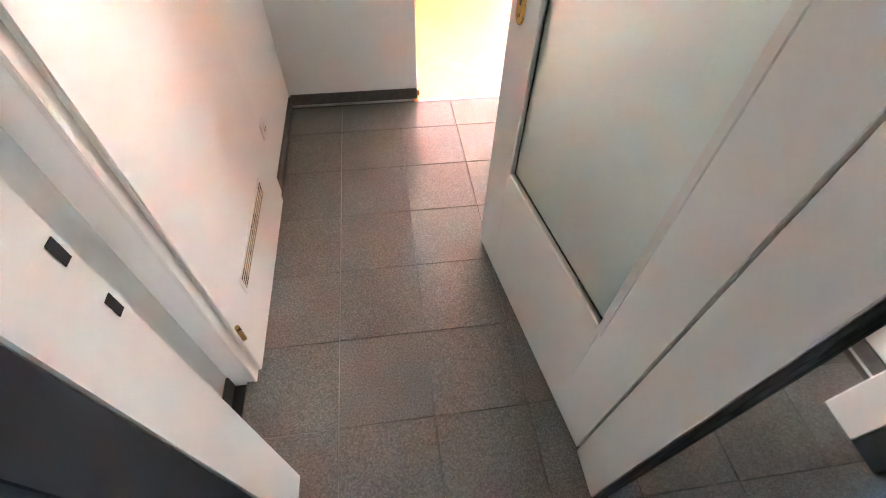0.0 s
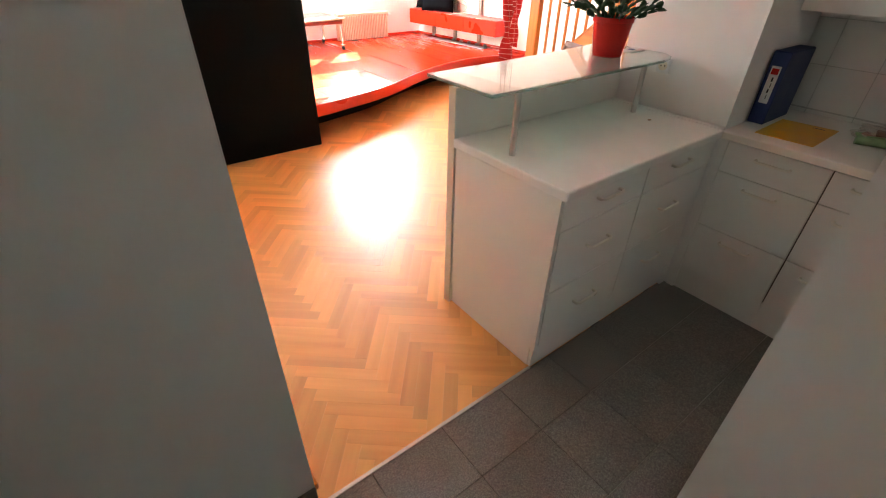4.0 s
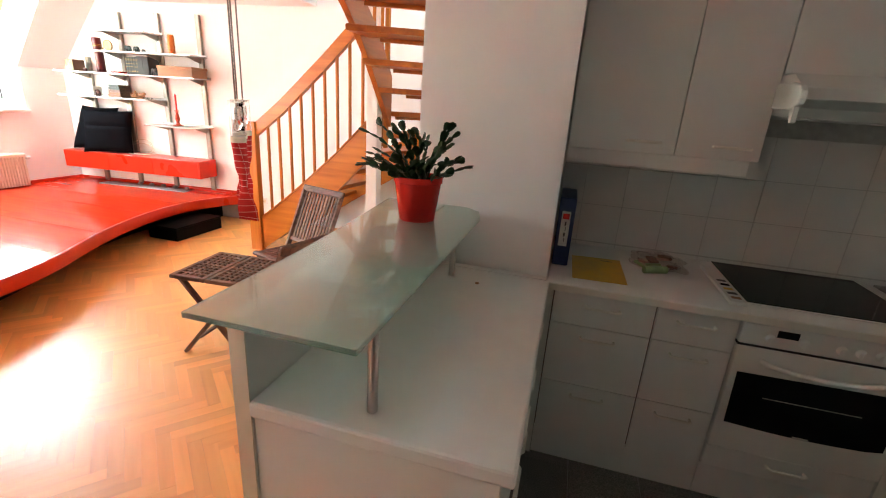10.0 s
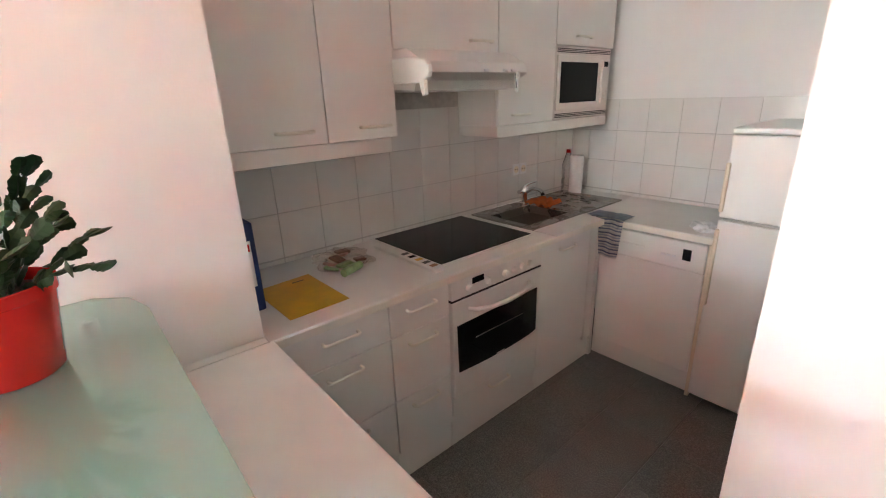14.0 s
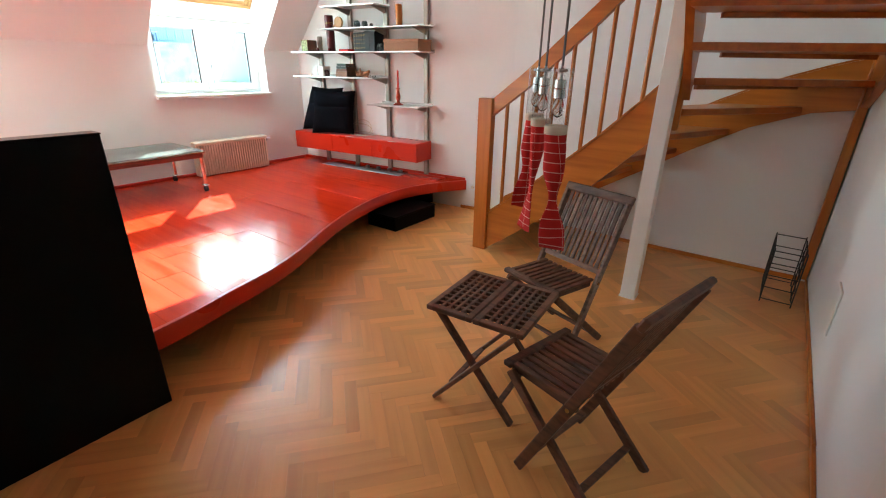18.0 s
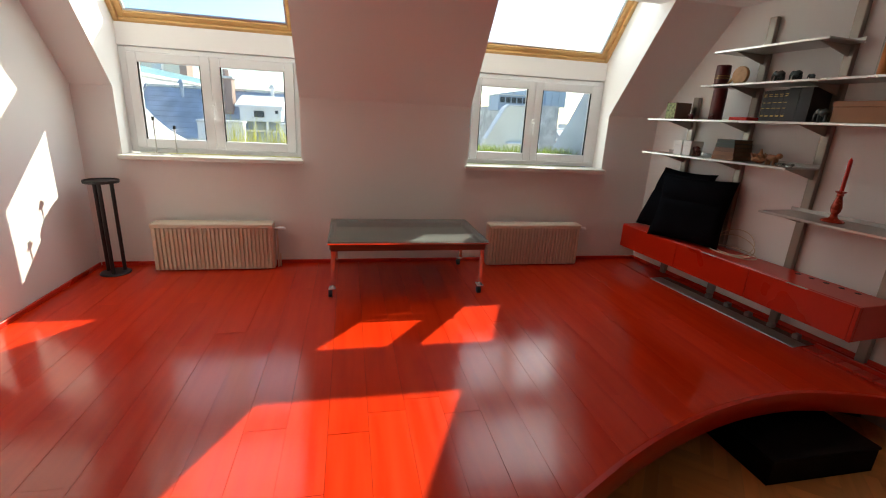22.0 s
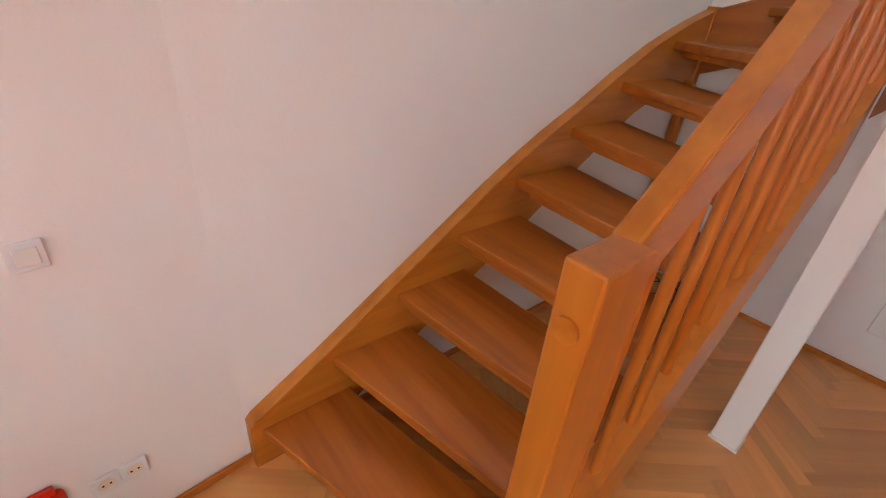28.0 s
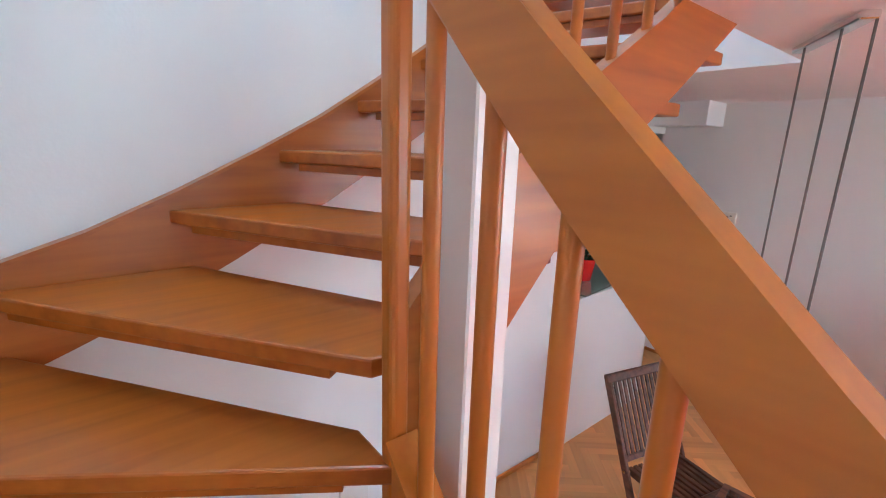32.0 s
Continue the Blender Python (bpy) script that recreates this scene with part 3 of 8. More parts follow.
# outer boards that close the roof beside the roof windows
bm = BM()
for x0, x1 in OPEN:
    box(bm, x0, x1, 8.30, 8.48, 2.79, 3.1), box(bm, x0, x1, 8.4805, 8.655, 2.483, 3.1)
structure("trim_roof", bm, WALL, "plastered head of the window niches", "trim")

# ---- platform ----
EDGE = [(1.14, 5.99), (2.55, 6.02), (3.05, 6.13), (3.32, 6.20), (3.60, 6.31), (3.92, 6.48), (4.20, 6.62), (4.50, 6.74), (4.80, 6.83), (5.08, 6.88), (5.40, 6.88), (5.75, 6.78), (6.10, 6.58)]


def edge_y(x):
    xs, ys = [p[0] for p in EDGE], [p[1] for p in EDGE]
    for i in range(len(xs) - 1):
        if x <= xs[i + 1]:
            # smooth through the four nearest marks
            p0, p1, p2, p3 = ys[max(i - 1, 0)], ys[i], ys[i + 1], ys[min(i + 2, len(ys) - 1)]
            t = (x - xs[i]) / (xs[i + 1] - xs[i])
            h = xs[i + 1] - xs[i]
            m1 = (p2 - p0) / max(xs[i + 1] - xs[max(i - 1, 0)], 1e-6) * h
            m2 = (p3 - p1) / max(xs[min(i + 2, len(ys) - 1)] - xs[i], 1e-6) * h
            return (2 * t**3 - 3 * t**2 + 1) * p1 + (t**3 - 2 * t**2 + t) * m1 + (-2 * t**3 + 3 * t**2) * p2 + (t**3 - t**2) * m2
    return ys[-1]


def wall_x(y):
    return 6.14 + (y - 6.10) * RU.x / RU.y


platform = thing("platform", "raised platform of glossy red painted boards with a wavy front edge", "platform", (3.6, 7.6, 0))
xs = [1.142 + (6.09 - 1.142) * k / 110 for k in range(111)]
line = [Vector((x, edge_y(x))) for x in xs]
bm = BM()
rows = []
for i, p in enumerate(line):
    way = (line[min(i + 1, 110)] - line[max(i - 1, 0)]).normalized()
    inn = Vector((-way.y, way.x))
    q = p + inn * 0.022
    rows.append([bm.verts.new((a.x, a.y, z)) for a, z in ((p, 0.222), (p - inn * 0.004, 0.23), (p - inn * 0.004, DECK - 0.008), (p, DECK), (q, DECK), (q, 0.222))])
for a, b in zip(rows, rows[1:]):
    for k in range(6):
        bm.faces.new((a[k], a[(k + 1) % 6], b[(k + 1) % 6], b[k]))
bm.faces.new(rows[0]), bm.faces.new(rows[-1][::-1])
part("edge_board", bm, RED_GLOSS, platform, "bent red lacquered edge board", True)
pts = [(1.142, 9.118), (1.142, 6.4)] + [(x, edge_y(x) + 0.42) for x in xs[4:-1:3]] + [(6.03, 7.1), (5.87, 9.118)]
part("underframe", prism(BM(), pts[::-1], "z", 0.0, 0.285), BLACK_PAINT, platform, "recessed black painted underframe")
# floor boards, clipped to the wavy edge
BW, k = 0.166, 0
x = 1.145
rng = random.Random(4)
while x < 6.08:
    x1 = min(x + BW, 6.085)
    far = 9.115
    cut = [far]
    yy = far - rng.uniform(0.35, 1.5)
    low = min(edge_y(x), edge_y(x1))
    while yy > low + 0.3:
        cut.append(yy)
        yy -= 1.55
    cut.append(None)
    for a, b in zip(cut, cut[1:]):
        g = 0.0006
        pts = [(x + g, a - g), (x1 - g, a - g)]
        if b is None:
            n = 5
            pts = pts[::-1] + [(x + g + (x1 - x - 2 * g) * j / n, edge_y(x + (x1 - x) * j / n) + 0.0225) for j in range(n + 1)]
            pts = [(pts[1][0], pts[1][1]), *pts[2:], (pts[0][0], pts[0][1])]
        else:
            pts = [(x + g, a - g), (x + g, b + g), (x1 - g, b + g), (x1 - g, a - g)]
        pts = [(min(px, wall_x(py) - 0.005), py) for px, py in pts]
        if max(p[0] for p in pts) - min(p[0] for p in pts) > 0.01:
            part("board", prism(BM(), pts, "z", 0.285, DECK + 0.0006 * (k % 3)), RED_BOARD, platform)
            k += 1
    x += BW
bm = box(BM(), 1.142, 1.158, 6.0, 9.1, DECK, DECK + 0.03, 0.003)
box(bm, 1.16, 5.86, 9.1, 9.118, DECK, DECK + 0.03, 0.003)
box(bm, -0.018, -0.002, 0.5, 3.0, DECK, DECK + 0.028, 0.003, R_FRAME)
part("skirting", bm, RED_GLOSS, platform, "red painted skirting")

step = thing("step_box", "low black painted step box under the platform edge", "step", (5.3, 6.85, 0))
bm = box(BM(), 4.975, 5.615, 6.67, 7.05, 0.0, 0.128, 0.004)
part("body", bm, BLACK_PAINT, step)
part("top_board", box(BM(), 4.97, 5.62, 6.665, 7.05, 0.1285, 0.146, 0.004), BLACK_PAINT, step)

# black partition in front of the platform
screen = thing("partition", "matt black half-height partition panel standing before the platform", "partition", (1.85, 5.95, 0))
part("panel", box(BM(), 1.145, 2.53, 5.905, 5.985, 0.0, 1.262, 0.003), BLACK_PAINT, screen)
part("cap", box(BM(), 1.145, 2.532, 5.90, 5.988, 1.263, 1.27, 0.002), BLACK_GLASS, screen, "glossy black top cap")

# low beam over the opening to the hall
structure("trim_beam", box(BM(), 1.142, 1.50, 2.853, 3.40, 2.28, CEIL - 0.002, 0.003), WALL, "white boxed-in beam under the ceiling by the hall opening", "beam")

# ---- stairs ----
stairs = thing("staircase", "quarter-turn open staircase of varnished beech with round balusters", "staircase", (5.6, 5.8, 0))
LEFT = [(6.085, 6.06), (6.085, 5.77), (6.085, 5.49), (6.085, 5.195), (6.085, 4.88), (6.085, 4.555), (6.085, 4.22), (6.085, 3.81), (5.835, 3.45), (5.39, 3.45), (5.045, 3.45), (4.74, 3.45), (4.45, 3.45), (4.17, 3.45), (3.89, 3.45), (3.61, 3.45)]
RIGHT = [(5.185, 5.80), (5.185, 5.60), (5.185, 5.40), (5.185, 5.19), (5.185, 4.98), (5.185, 4.79), (5.185, 4.60), (5.19, 4.42), (5.19, 4.335), (4.90, 4.34), (4.64, 4.34), (4.385, 4.34), (4.13, 4.34), (3.87, 4.34), (3.61, 4.34), (3.35, 4.34)]
for n in range(15):
    a, b = Vector(LEFT[n]), Vector(RIGHT[n])
    c, d = Vector(LEFT[n + 1]), Vector(RIGHT[n + 1])
    z = STEP * (n + 1)
    over = 0.055
    wc, wd = (c - a), (d - b)
    c2, d2 = c + wc.normalized() * over, d + wd.normalized() * over
    corner = []
    if n == 7:
        c2, corner = Vector((5.80, 3.45)), [Vector((6.085, 3.45))]
    pts = [a, b, d2, c2] + corner
    if n == 8:
        d2 = Vector((4.86, 4.34))
        pts = [a, b, Vector((5.10, 4.338)), d2, c2]
    bm = prism(BM(), [tuple(p) for p in pts], "z", z - 0.042, z)
    es = [e for e in bm.edges if abs(e.verts[0].co.z - e.verts[1].co.z) < 1e-6]
    bmesh.ops.bevel(bm, geom=es, offset=0.006, segments=2, affect="EDGES", profile=0.5)
    tread = part("tread", bm, BEECH_X, stairs)
    # batten under the nosing
    way = (b - a).normalized()
    back = Vector((way.y, -way.x)) * -1
    back = back if back.dot((c + d) / 2 - (a + b) / 2) > 0 else -back
    p, q = a + way * 0.07 + back * 0.03, b - way * 0.1 + back * 0.03
    bm = bar(BM(), (p.x, p.y, z - 0.056), (q.x, q.y, z - 0.056), 0.028, 0.026)
    part("batten", bm, BEECH_X, tread)


def board(top, bot, axis, a, b):
    """A string board with its own upper and lower edge line."""
    return prism(BM(), top + bot[::-1], axis, a, b)


# wall string along the shelf wall, curving up at the corner
top = [(6.10, 0.20), (6.08, 0.225), (5.81, 0.39), (5.60, 0.53), (5.346, 0.695), (5.045, 0.895), (4.86, 1.005), (4.71, 1.087), (4.50, 1.187), (4.27, 1.312), (4.00, 1.44), (3.86, 1.493), (3.66, 1.562), (3.452, 1.62)]
bot = [(6.10, 0.0), (5.85, 0.0), (5.45, 0.25), (5.08, 0.49), (4.74, 0.70), (4.40, 0.92), (4.04, 1.13), (3.70, 1.255), (3.452, 1.29)]
part("wall_string", board(top, bot, "x", 6.085, 6.137), BEECH_Y, stairs)
part("string_moulding", prism(BM(), [(y, z + 0.001) for y, z in top] + [(y, z + 0.014) for y, z in top][::-1], "x", 6.078, 6.138), BEECH_Y, stairs)
# corner post on the floor
part("corner_post", box(BM(), 6.075, 6.13, 3.41, 3.465, 0.036, 1.65, 0.003), BEECH_Z, stairs)
# wall string of the upper flight
top = [(6.074, 1.628), (5.86, 1.697), (5.60, 1.787), (5.36, 1.895), (5.11, 2.02), (4.88, 2.145), (4.66, 2.285), (4.47, 2.41), (3.40, 3.15)]
bot = [(6.074, 1.31), (5.85, 1.39), (5.674, 1.458), (5.482, 1.535), (5.224, 1.66), (5.05, 1.752), (4.858, 1.853), (4.64, 1.985), (4.416, 2.125), (3.40, 2.82)]
part("upper_wall_string", board(top, bot, "y", 3.403, 3.45), BEECH_X, stairs)
part("string_moulding", prism(BM(), [(x, z + 0.001) for x, z in top] + [(x, z + 0.014) for x, z in top][::-1], "y", 3.402, 3.457), BEECH_X, stairs)
# outer string of the lower flight
top = [(5.735, 0.345), (5.41, 0.60), (5.20, 0.78), (4.89, 1.055), (4.64, 1.305), (4.425, 1.53)]
bot = [(5.735, 0.015), (5.41, 0.255), (5.20, 0.42), (4.89, 0.70), (4.64, 0.96), (4.425, 1.18)]
part("outer_string", board(top, bot, "x", 5.155, 5.20), BEECH_Y, stairs)
part("string_moulding", prism(BM(), [(y, z + 0.001) for y, z in top] + [(y, z + 0.016) for y, z in top][::-1], "x", 5.143, 5.212), BEECH_Y, stairs)
# outer string of the upper flight
top = [(5.151, 1.76), (4.994, 1.935), (4.83, 2.09), (4.60, 2.25), (4.333, 2.415), (3.30, 3.13)]
bot = [(5.151, 1.35), (5.00, 1.52), (4.84, 1.695), (4.70, 1.845), (4.545, 1.99), (4.37, 2.13), (4.11, 2.305), (3.30, 2.87)]
UPPER_TOP = top
part("upper_outer_string", board(top, bot, "y", 4.34, 4.385), BEECH_X, stairs)
# corner newel that both outer strings run into
part("corner_newel", box(BM(), 5.156, 5.198, 4.378, 4.420, 1.16, 2.95, 0.013, seg=4), BEECH_Z, stairs)
# newel
newel = part("newel", box(BM(), 5.128, 5.196, 5.736, 5.864, 0.0, 1.294, 0.006, seg=2), BEECH_Z, stairs)
bm = tube(BM(), [(5.164, 5.862, 1.19), (5.164, 5.870, 1.19)], 0.021, 20)
part("bolt_cover", bm, BEECH_Y, newel, "round turned bolt cover")
# handrail of the lower flight
rail = [(5.745, 1.235), (5.45, 1.46), (5.20, 1.68), (4.99, 1.865), (4.70, 2.14), (4.425, 2.425)]
pts = [(y, z + 0.058) for y, z in rail] + [(y, z - 0.08) for y, z in rail][::-1]
bm = prism(BM(), pts, "x", 5.152, 5.202)
bmesh.ops.bevel(bm, geom=[e for e in bm.edges if abs(e.verts[0].co.x - e.verts[1].co.x) < 1e-6], offset=0.008, segments=2, affect="EDGES", profile=0.5)
part("handrail", bm, BEECH_Y, stairs)


def poly(rows, v):
    for (a, p), (b, q) in zip(rows, rows[1:]):
        if min(a, b) - 1e-9 <= v <= max(a, b) + 1e-9:
            return p + (q - p) * (v - a) / (b - a)
    return rows[-1][1]


top = [(5.735, 0.345), (5.41, 0.60), (5.20, 0.78), (4.89, 1.055), (4.64, 1.305), (4.425, 1.53)]
for n in range(10):
    y = 4.50 + 0.1245 * n
    bm = tube(BM(), [(5.177, y, poly(top, y) + 0.005), (5.177, y, poly(rail, y) - 0.05)], 0.0145, 14)
    part("baluster", bm, BEECH_Z, stairs, "", True)
# handrail and balusters of the upper flight
rail2 = [(5.05, 2.72), (3.30, 3.98)]
part("upper_handrail", prism(BM(), [(x, z + 0.06) for x, z in rail2] + [(x, z - 0.06) for x, z in rail2][::-1], "y", 4.335, 4.39), BEECH_X, stairs)
for n in range(11):
    x = 4.98 - 0.15 * n
    bm = tube(BM(), [(x, 4.3625, poly(UPPER_TOP, x) - 0.02), (x, 4.3625, poly(rail2, x) - 0.04)], 0.0135, 14)
    part("baluster", bm, BEECH_Z, stairs, "", True)
# framed picture, wire rack, wall plate
pic = thing("picture", "small landscape print in a dark red wooden frame with white mount", "picture", (3.66, 3.41, 1.39))
bm = BM()
x0, x1, z0, z1, w = 3.46, 3.85, 1.39, 1.71, 0.018
for q in ((x0, x0 + w, z0, z1), (x1 - w, x1, z0, z1), (x0 + w, x1 - w, z0, z0 + w), (x0 + w, x1 - w, z1 - w, z1)):
    box(bm, q[0], q[1], 3.4140, 3.4370, q[2], q[3], 0.003)
part("frame", bm, paint("dark_red_wood", (0.16, 0.028, 0.02), 0.4, 0.15, 12.0, 0.1, 80), pic)
part("mount", box(BM(), x0 + w, x1 - w, 3.4140, 3.4200, z0 + w, z1 - w), PAPER, pic)
art = part("print", box(BM(), x0 + 0.085, x1 - 0.085, 3.4200, 3.4230, z0 + 0.05, z1 - 0.06), paint("print_sky", (0.50, 0.55, 0.58), 0.7, 0.3, 9.0, 0.0, 80), pic)
part("patch", box(BM(), x0 + 0.085, x1 - 0.085, 3.4230, 3.4245, z0 + 0.05, z0 + 0.12), paint("print_field", (0.60, 0.40, 0.10), 0.7, 0.5, 25.0, 0.0, 80), art)
part("patch", box(BM(), x0 + 0.11, x0 + 0.21, 3.4230, 3.4255, z0 + 0.12, z0 + 0.155), paint("print_lake", (0.12, 0.25, 0.42), 0.7, 0.4, 25.0, 0.0, 80), art)
plate = thing("wall_plate", "white painted cover plate low on the stair wall", "cover plate", (4.73, 3.40, 0.28))
part("plate", box(BM(), 4.69, 4.84, 3.401, 3.412, 0.25, 0.51, 0.003), WHITE_LACQUER, plate)

rack = thing("wire_rack", "dark wire bottle rack standing in the corner under the stairs", "rack", (5.74, 3.6, 0))
for y in (3.50, 3.68):
    for x in (5.53, 5.67, 5.82, 5.96):
        part("upright", tube(BM(), [(x, y, 0.005), (x, y, 0.40)], 0.004, 8), BLACK_METAL, rack)
for z in (0.03, 0.12, 0.21, 0.30, 0.39):
    for y in (3.50, 3.68):
        pts = [(5.52 + 0.0136 * k, y, z + 0.012 * math.sin(k * 0.79)) for k in range(34)]
        part("rail", tube(BM(), pts, 0.0035, 6), BLACK_METAL, rack)
    for x in (5.53, 5.96):
        part("side_wire", tube(BM(), [(x, 3.50, z), (x, 3.68, z)], 0.0035, 6), BLACK_METAL, rack)

# ---- kitchen ----
# dark so that the gaps between fronts read as shaded
CARCASS = paint("carcass_gap_shade", (0.10, 0.075, 0.055), 0.7, 0.1, 9.0, 0.1, 120)
CREAM_GRIP = paint("cream_grip", (0.86, 0.82, 0.74), 0.35, 0.02, 8.0, 0.03, 100)


def handle(parent, c, way, wide, out):
    """A cream bow handle in front of a face; way runs along it, out leaves the face."""
    c, way, out = Vector(c), Vector(way), Vector(out)
    h = wide / 2
    pts = [c - way * h, c - way * h + out * 0.018, c - way * (h - 0.01) + out * 0.026, c + way * (h - 0.01) + out * 0.026, c + way * h + out * 0.018, c + way * h]
    return part("handle", tube(BM(), pts, 0.0062, 8), CREAM_GRIP, parent, "cream bow handle", True)


def stove_front(parent, y0, y1, z0, z1, name="drawer_front", grip=True, high=None):
    """A front on the stove wall, facing the room."""
    f = part(name, box(BM(), 3.218, 3.236, y0 + 0.0025, y1 - 0.0025, z0 + 0.0025, z1 - 0.0025, 0.001), CABINET, parent)
    if grip:
        handle(f, (3.218, (y0 + y1) / 2, high or z1 - 0.05), (0, 1, 0), 0.135, (-1, 0, 0))
    return f


for k, (y0, y1) in enumerate(((2.37, 2.775), (2.07, 2.368))):
    unit = thing("drawer_unit", "white kitchen base unit with three drawers and cream handles", "kitchen unit", (3.5, (y0 + y1) / 2, 0), "kitchen base units")
    part("body", box(BM(), 3.25, 3.82, y0, y1, 0.125, 0.855), CARCASS, unit)
    for a, b in ((0.155, 0.418), (0.418, 0.706), (0.706, 0.852)):
        stove_front(unit, y0, y1, a, b)
    part("plinth", box(BM(), 3.232, 3.249, y0, y1, 0.003, 0.149), CABINET, unit)
unit = thing("sink_unit", "white kitchen base unit with one door under the sink", "kitchen unit", (3.5, 1.2, 0), "kitchen base units")
part("body", box(BM(), 3.25, 3.82, 0.92, 1.458, 0.125, 0.855), CARCASS, unit)
stove_front(unit, 1.0, 1.458, 0.16, 0.85, "door", True, 0.80)
part("filler", box(BM(), 3.22, 3.237, 0.925, 0.998, 0.135, 0.85), CABINET, unit)
part("plinth", box(BM(), 3.232, 3.249, 0.92, 1.458, 0.003, 0.152), CABINET, unit)
part("corner_strip", box(BM(), 3.2165, 3.2375, 0.893, 0.9245, 0.003, 0.855), CABINET, unit)
filler = thing("corner_filler", "narrow white filler strip beside the drawers", "filler", (3.23, 2.79, 0))
part("strip", box(BM(), 3.222, 3.25, 2.777, 2.813, 0.0, 0.855), CABINET, filler)

oven = thing("oven", "white built-in oven with black glass window and five knobs", "oven", (3.5, 1.765, 0.13))
part("body", box(BM(), 3.25, 3.80, 1.47, 2.06, 0.13, 0.855), CABINET, oven)
part("plinth", box(BM(), 3.232, 3.249, 1.462, 2.066, 0.003, 0.166), CABINET, oven)
fr = part("warming_drawer", box(BM(), 3.216, 3.249, 1.464, 2.064, 0.17, 0.274, 0.003), CABINET, oven)
handle(fr, (3.216, 1.765, 0.232), (0, 1, 0), 0.135, (-1, 0, 0))
door = part("door", box(BM(), 3.205, 3.249, 1.464, 2.064, 0.28, 0.755, 0.004), WHITE_LACQUER, oven)
part("window", prism(BM(), [(1.494, 0.652), (2.040, 0.642), (2.034, 0.408)] + [(2.034 - 0.54 * k / 10, 0.408 - 0.012 * math.sin(math.pi * k / 10)) for k in range(1, 10)] + [(1.494, 0.415)], "x", 3.2025, 3.2052), BLACK_GLASS, door, "black glass oven window")
# faint reflection of the inner rack, laid on the glass as a thin strip
bm = BM()
box(bm, 3.2015, 3.2024, 1.60, 1.93, 0.545, 0.549)
part("rack_reflection", bm, POST_METAL, door)
part("mark", box(BM(), 3.2012, 3.2024, 1.735, 1.79, 0.395, 0.404), STEEL, door)
pts = [(3.205, 1.56, 0.705), (3.18, 1.58, 0.70), (3.165, 1.66, 0.69), (3.162, 1.765, 0.685), (3.165, 1.87, 0.69), (3.18, 1.95, 0.70), (3.205, 1.97, 0.705)]
part("door_handle", tube(BM(), pts, 0.011, 10), WHITE_LACQUER, door, "", True)
part("gap", box(BM(), 3.208, 3.24, 1.463, 2.065, 0.7555, 0.7645), BLACK_RUBBER, oven)
panel = part("control_panel", box(BM(), 3.205, 3.249, 1.462, 2.066, 0.765, 0.855, 0.004), WHITE_LACQUER, oven)
part("clock", box(BM(), 3.2025, 3.2052, 1.877, 1.947, 0.812, 0.840), BLACK_GLASS, panel, "small black clock display")
for y in (1.967, 1.853, 1.737, 1.678, 1.617, 1.562):
    bm = tube(BM(), [(3.205, y, 0.802), (3.186, y, 0.802)], [0.017, 0.0145], 16)
    box(bm, 3.183, 3.1865, y - 0.003, y + 0.003, 0.79, 0.814, 0.001)
    part("knob", bm, WHITE_LACQUER, panel, "", True)

# worktops
wt = thing("worktop", "white laminate worktop with rounded front edge along the stove wall", "worktop", (3.5, 1.6, 0.86))
bm = BM()
box(bm, 3.19, 3.838, 1.365, 2.812, 0.858, 0.895, 0.008, None, 2)
box(bm, 3.19, 3.335, 0.90, 1.365, 0.858, 0.895)
box(bm, 3.80, 3.838, 0.28, 1.365, 0.858, 0.895)
box(bm, 3.335, 3.80, 0.28, 0.47, 0.858, 0.895)
part("top", bm, WORKTOP, wt)
part("edge_band", box(BM(), 3.1872, 3.1897, 0.905, 2.811, 0.862, 0.891, 0.001), CREAM_GRIP, wt)
wt = thing("worktop", "white laminate worktop over the dishwasher", "worktop", (2.95, 0.6, 0.86))
bm = BM()
box(bm, 2.63, 3.335, 0.282, 0.898, 0.858, 0.8945, 0.006, None, 2)
part("top", bm, WORKTOP, wt)

part("edge_band", box(BM(), 2.634, 3.186, 0.8985, 0.901, 0.862, 0.890, 0.001), CREAM_GRIP, wt)
hob = thing("hob", "black glass ceramic hob with a pale steel rim", "hob", (3.55, 1.745, 0.895))
part("rim", box(BM(), 3.285, 3.815, 1.435, 2.05, 0.8955, 0.902, 0.002), WHITE_LACQUER, hob)
part("glass", box(BM(), 3.293, 3.807, 1.443, 2.042, 0.9025, 0.906, 0.001), BLACK_GLASS, hob)
pan = thing("hob_strip", "white printed cardboard strip lying beside the hob", "strip", (3.45, 2.08, 0.895))
part("strip", box(BM(), 3.25, 3.70, 2.055, 2.115, 0.8955, 0.912, 0.003), PAPER, pan)
for k in range(5):
    part("print_mark", box(BM(), 3.28 + 0.05 * k, 3.305 + 0.05 * k, 2.065, 2.10, 0.9125, 0.913), (CARDBOARD, BLACK_METAL, YELLOW, NAVY, BLACK_METAL)[k], pan)

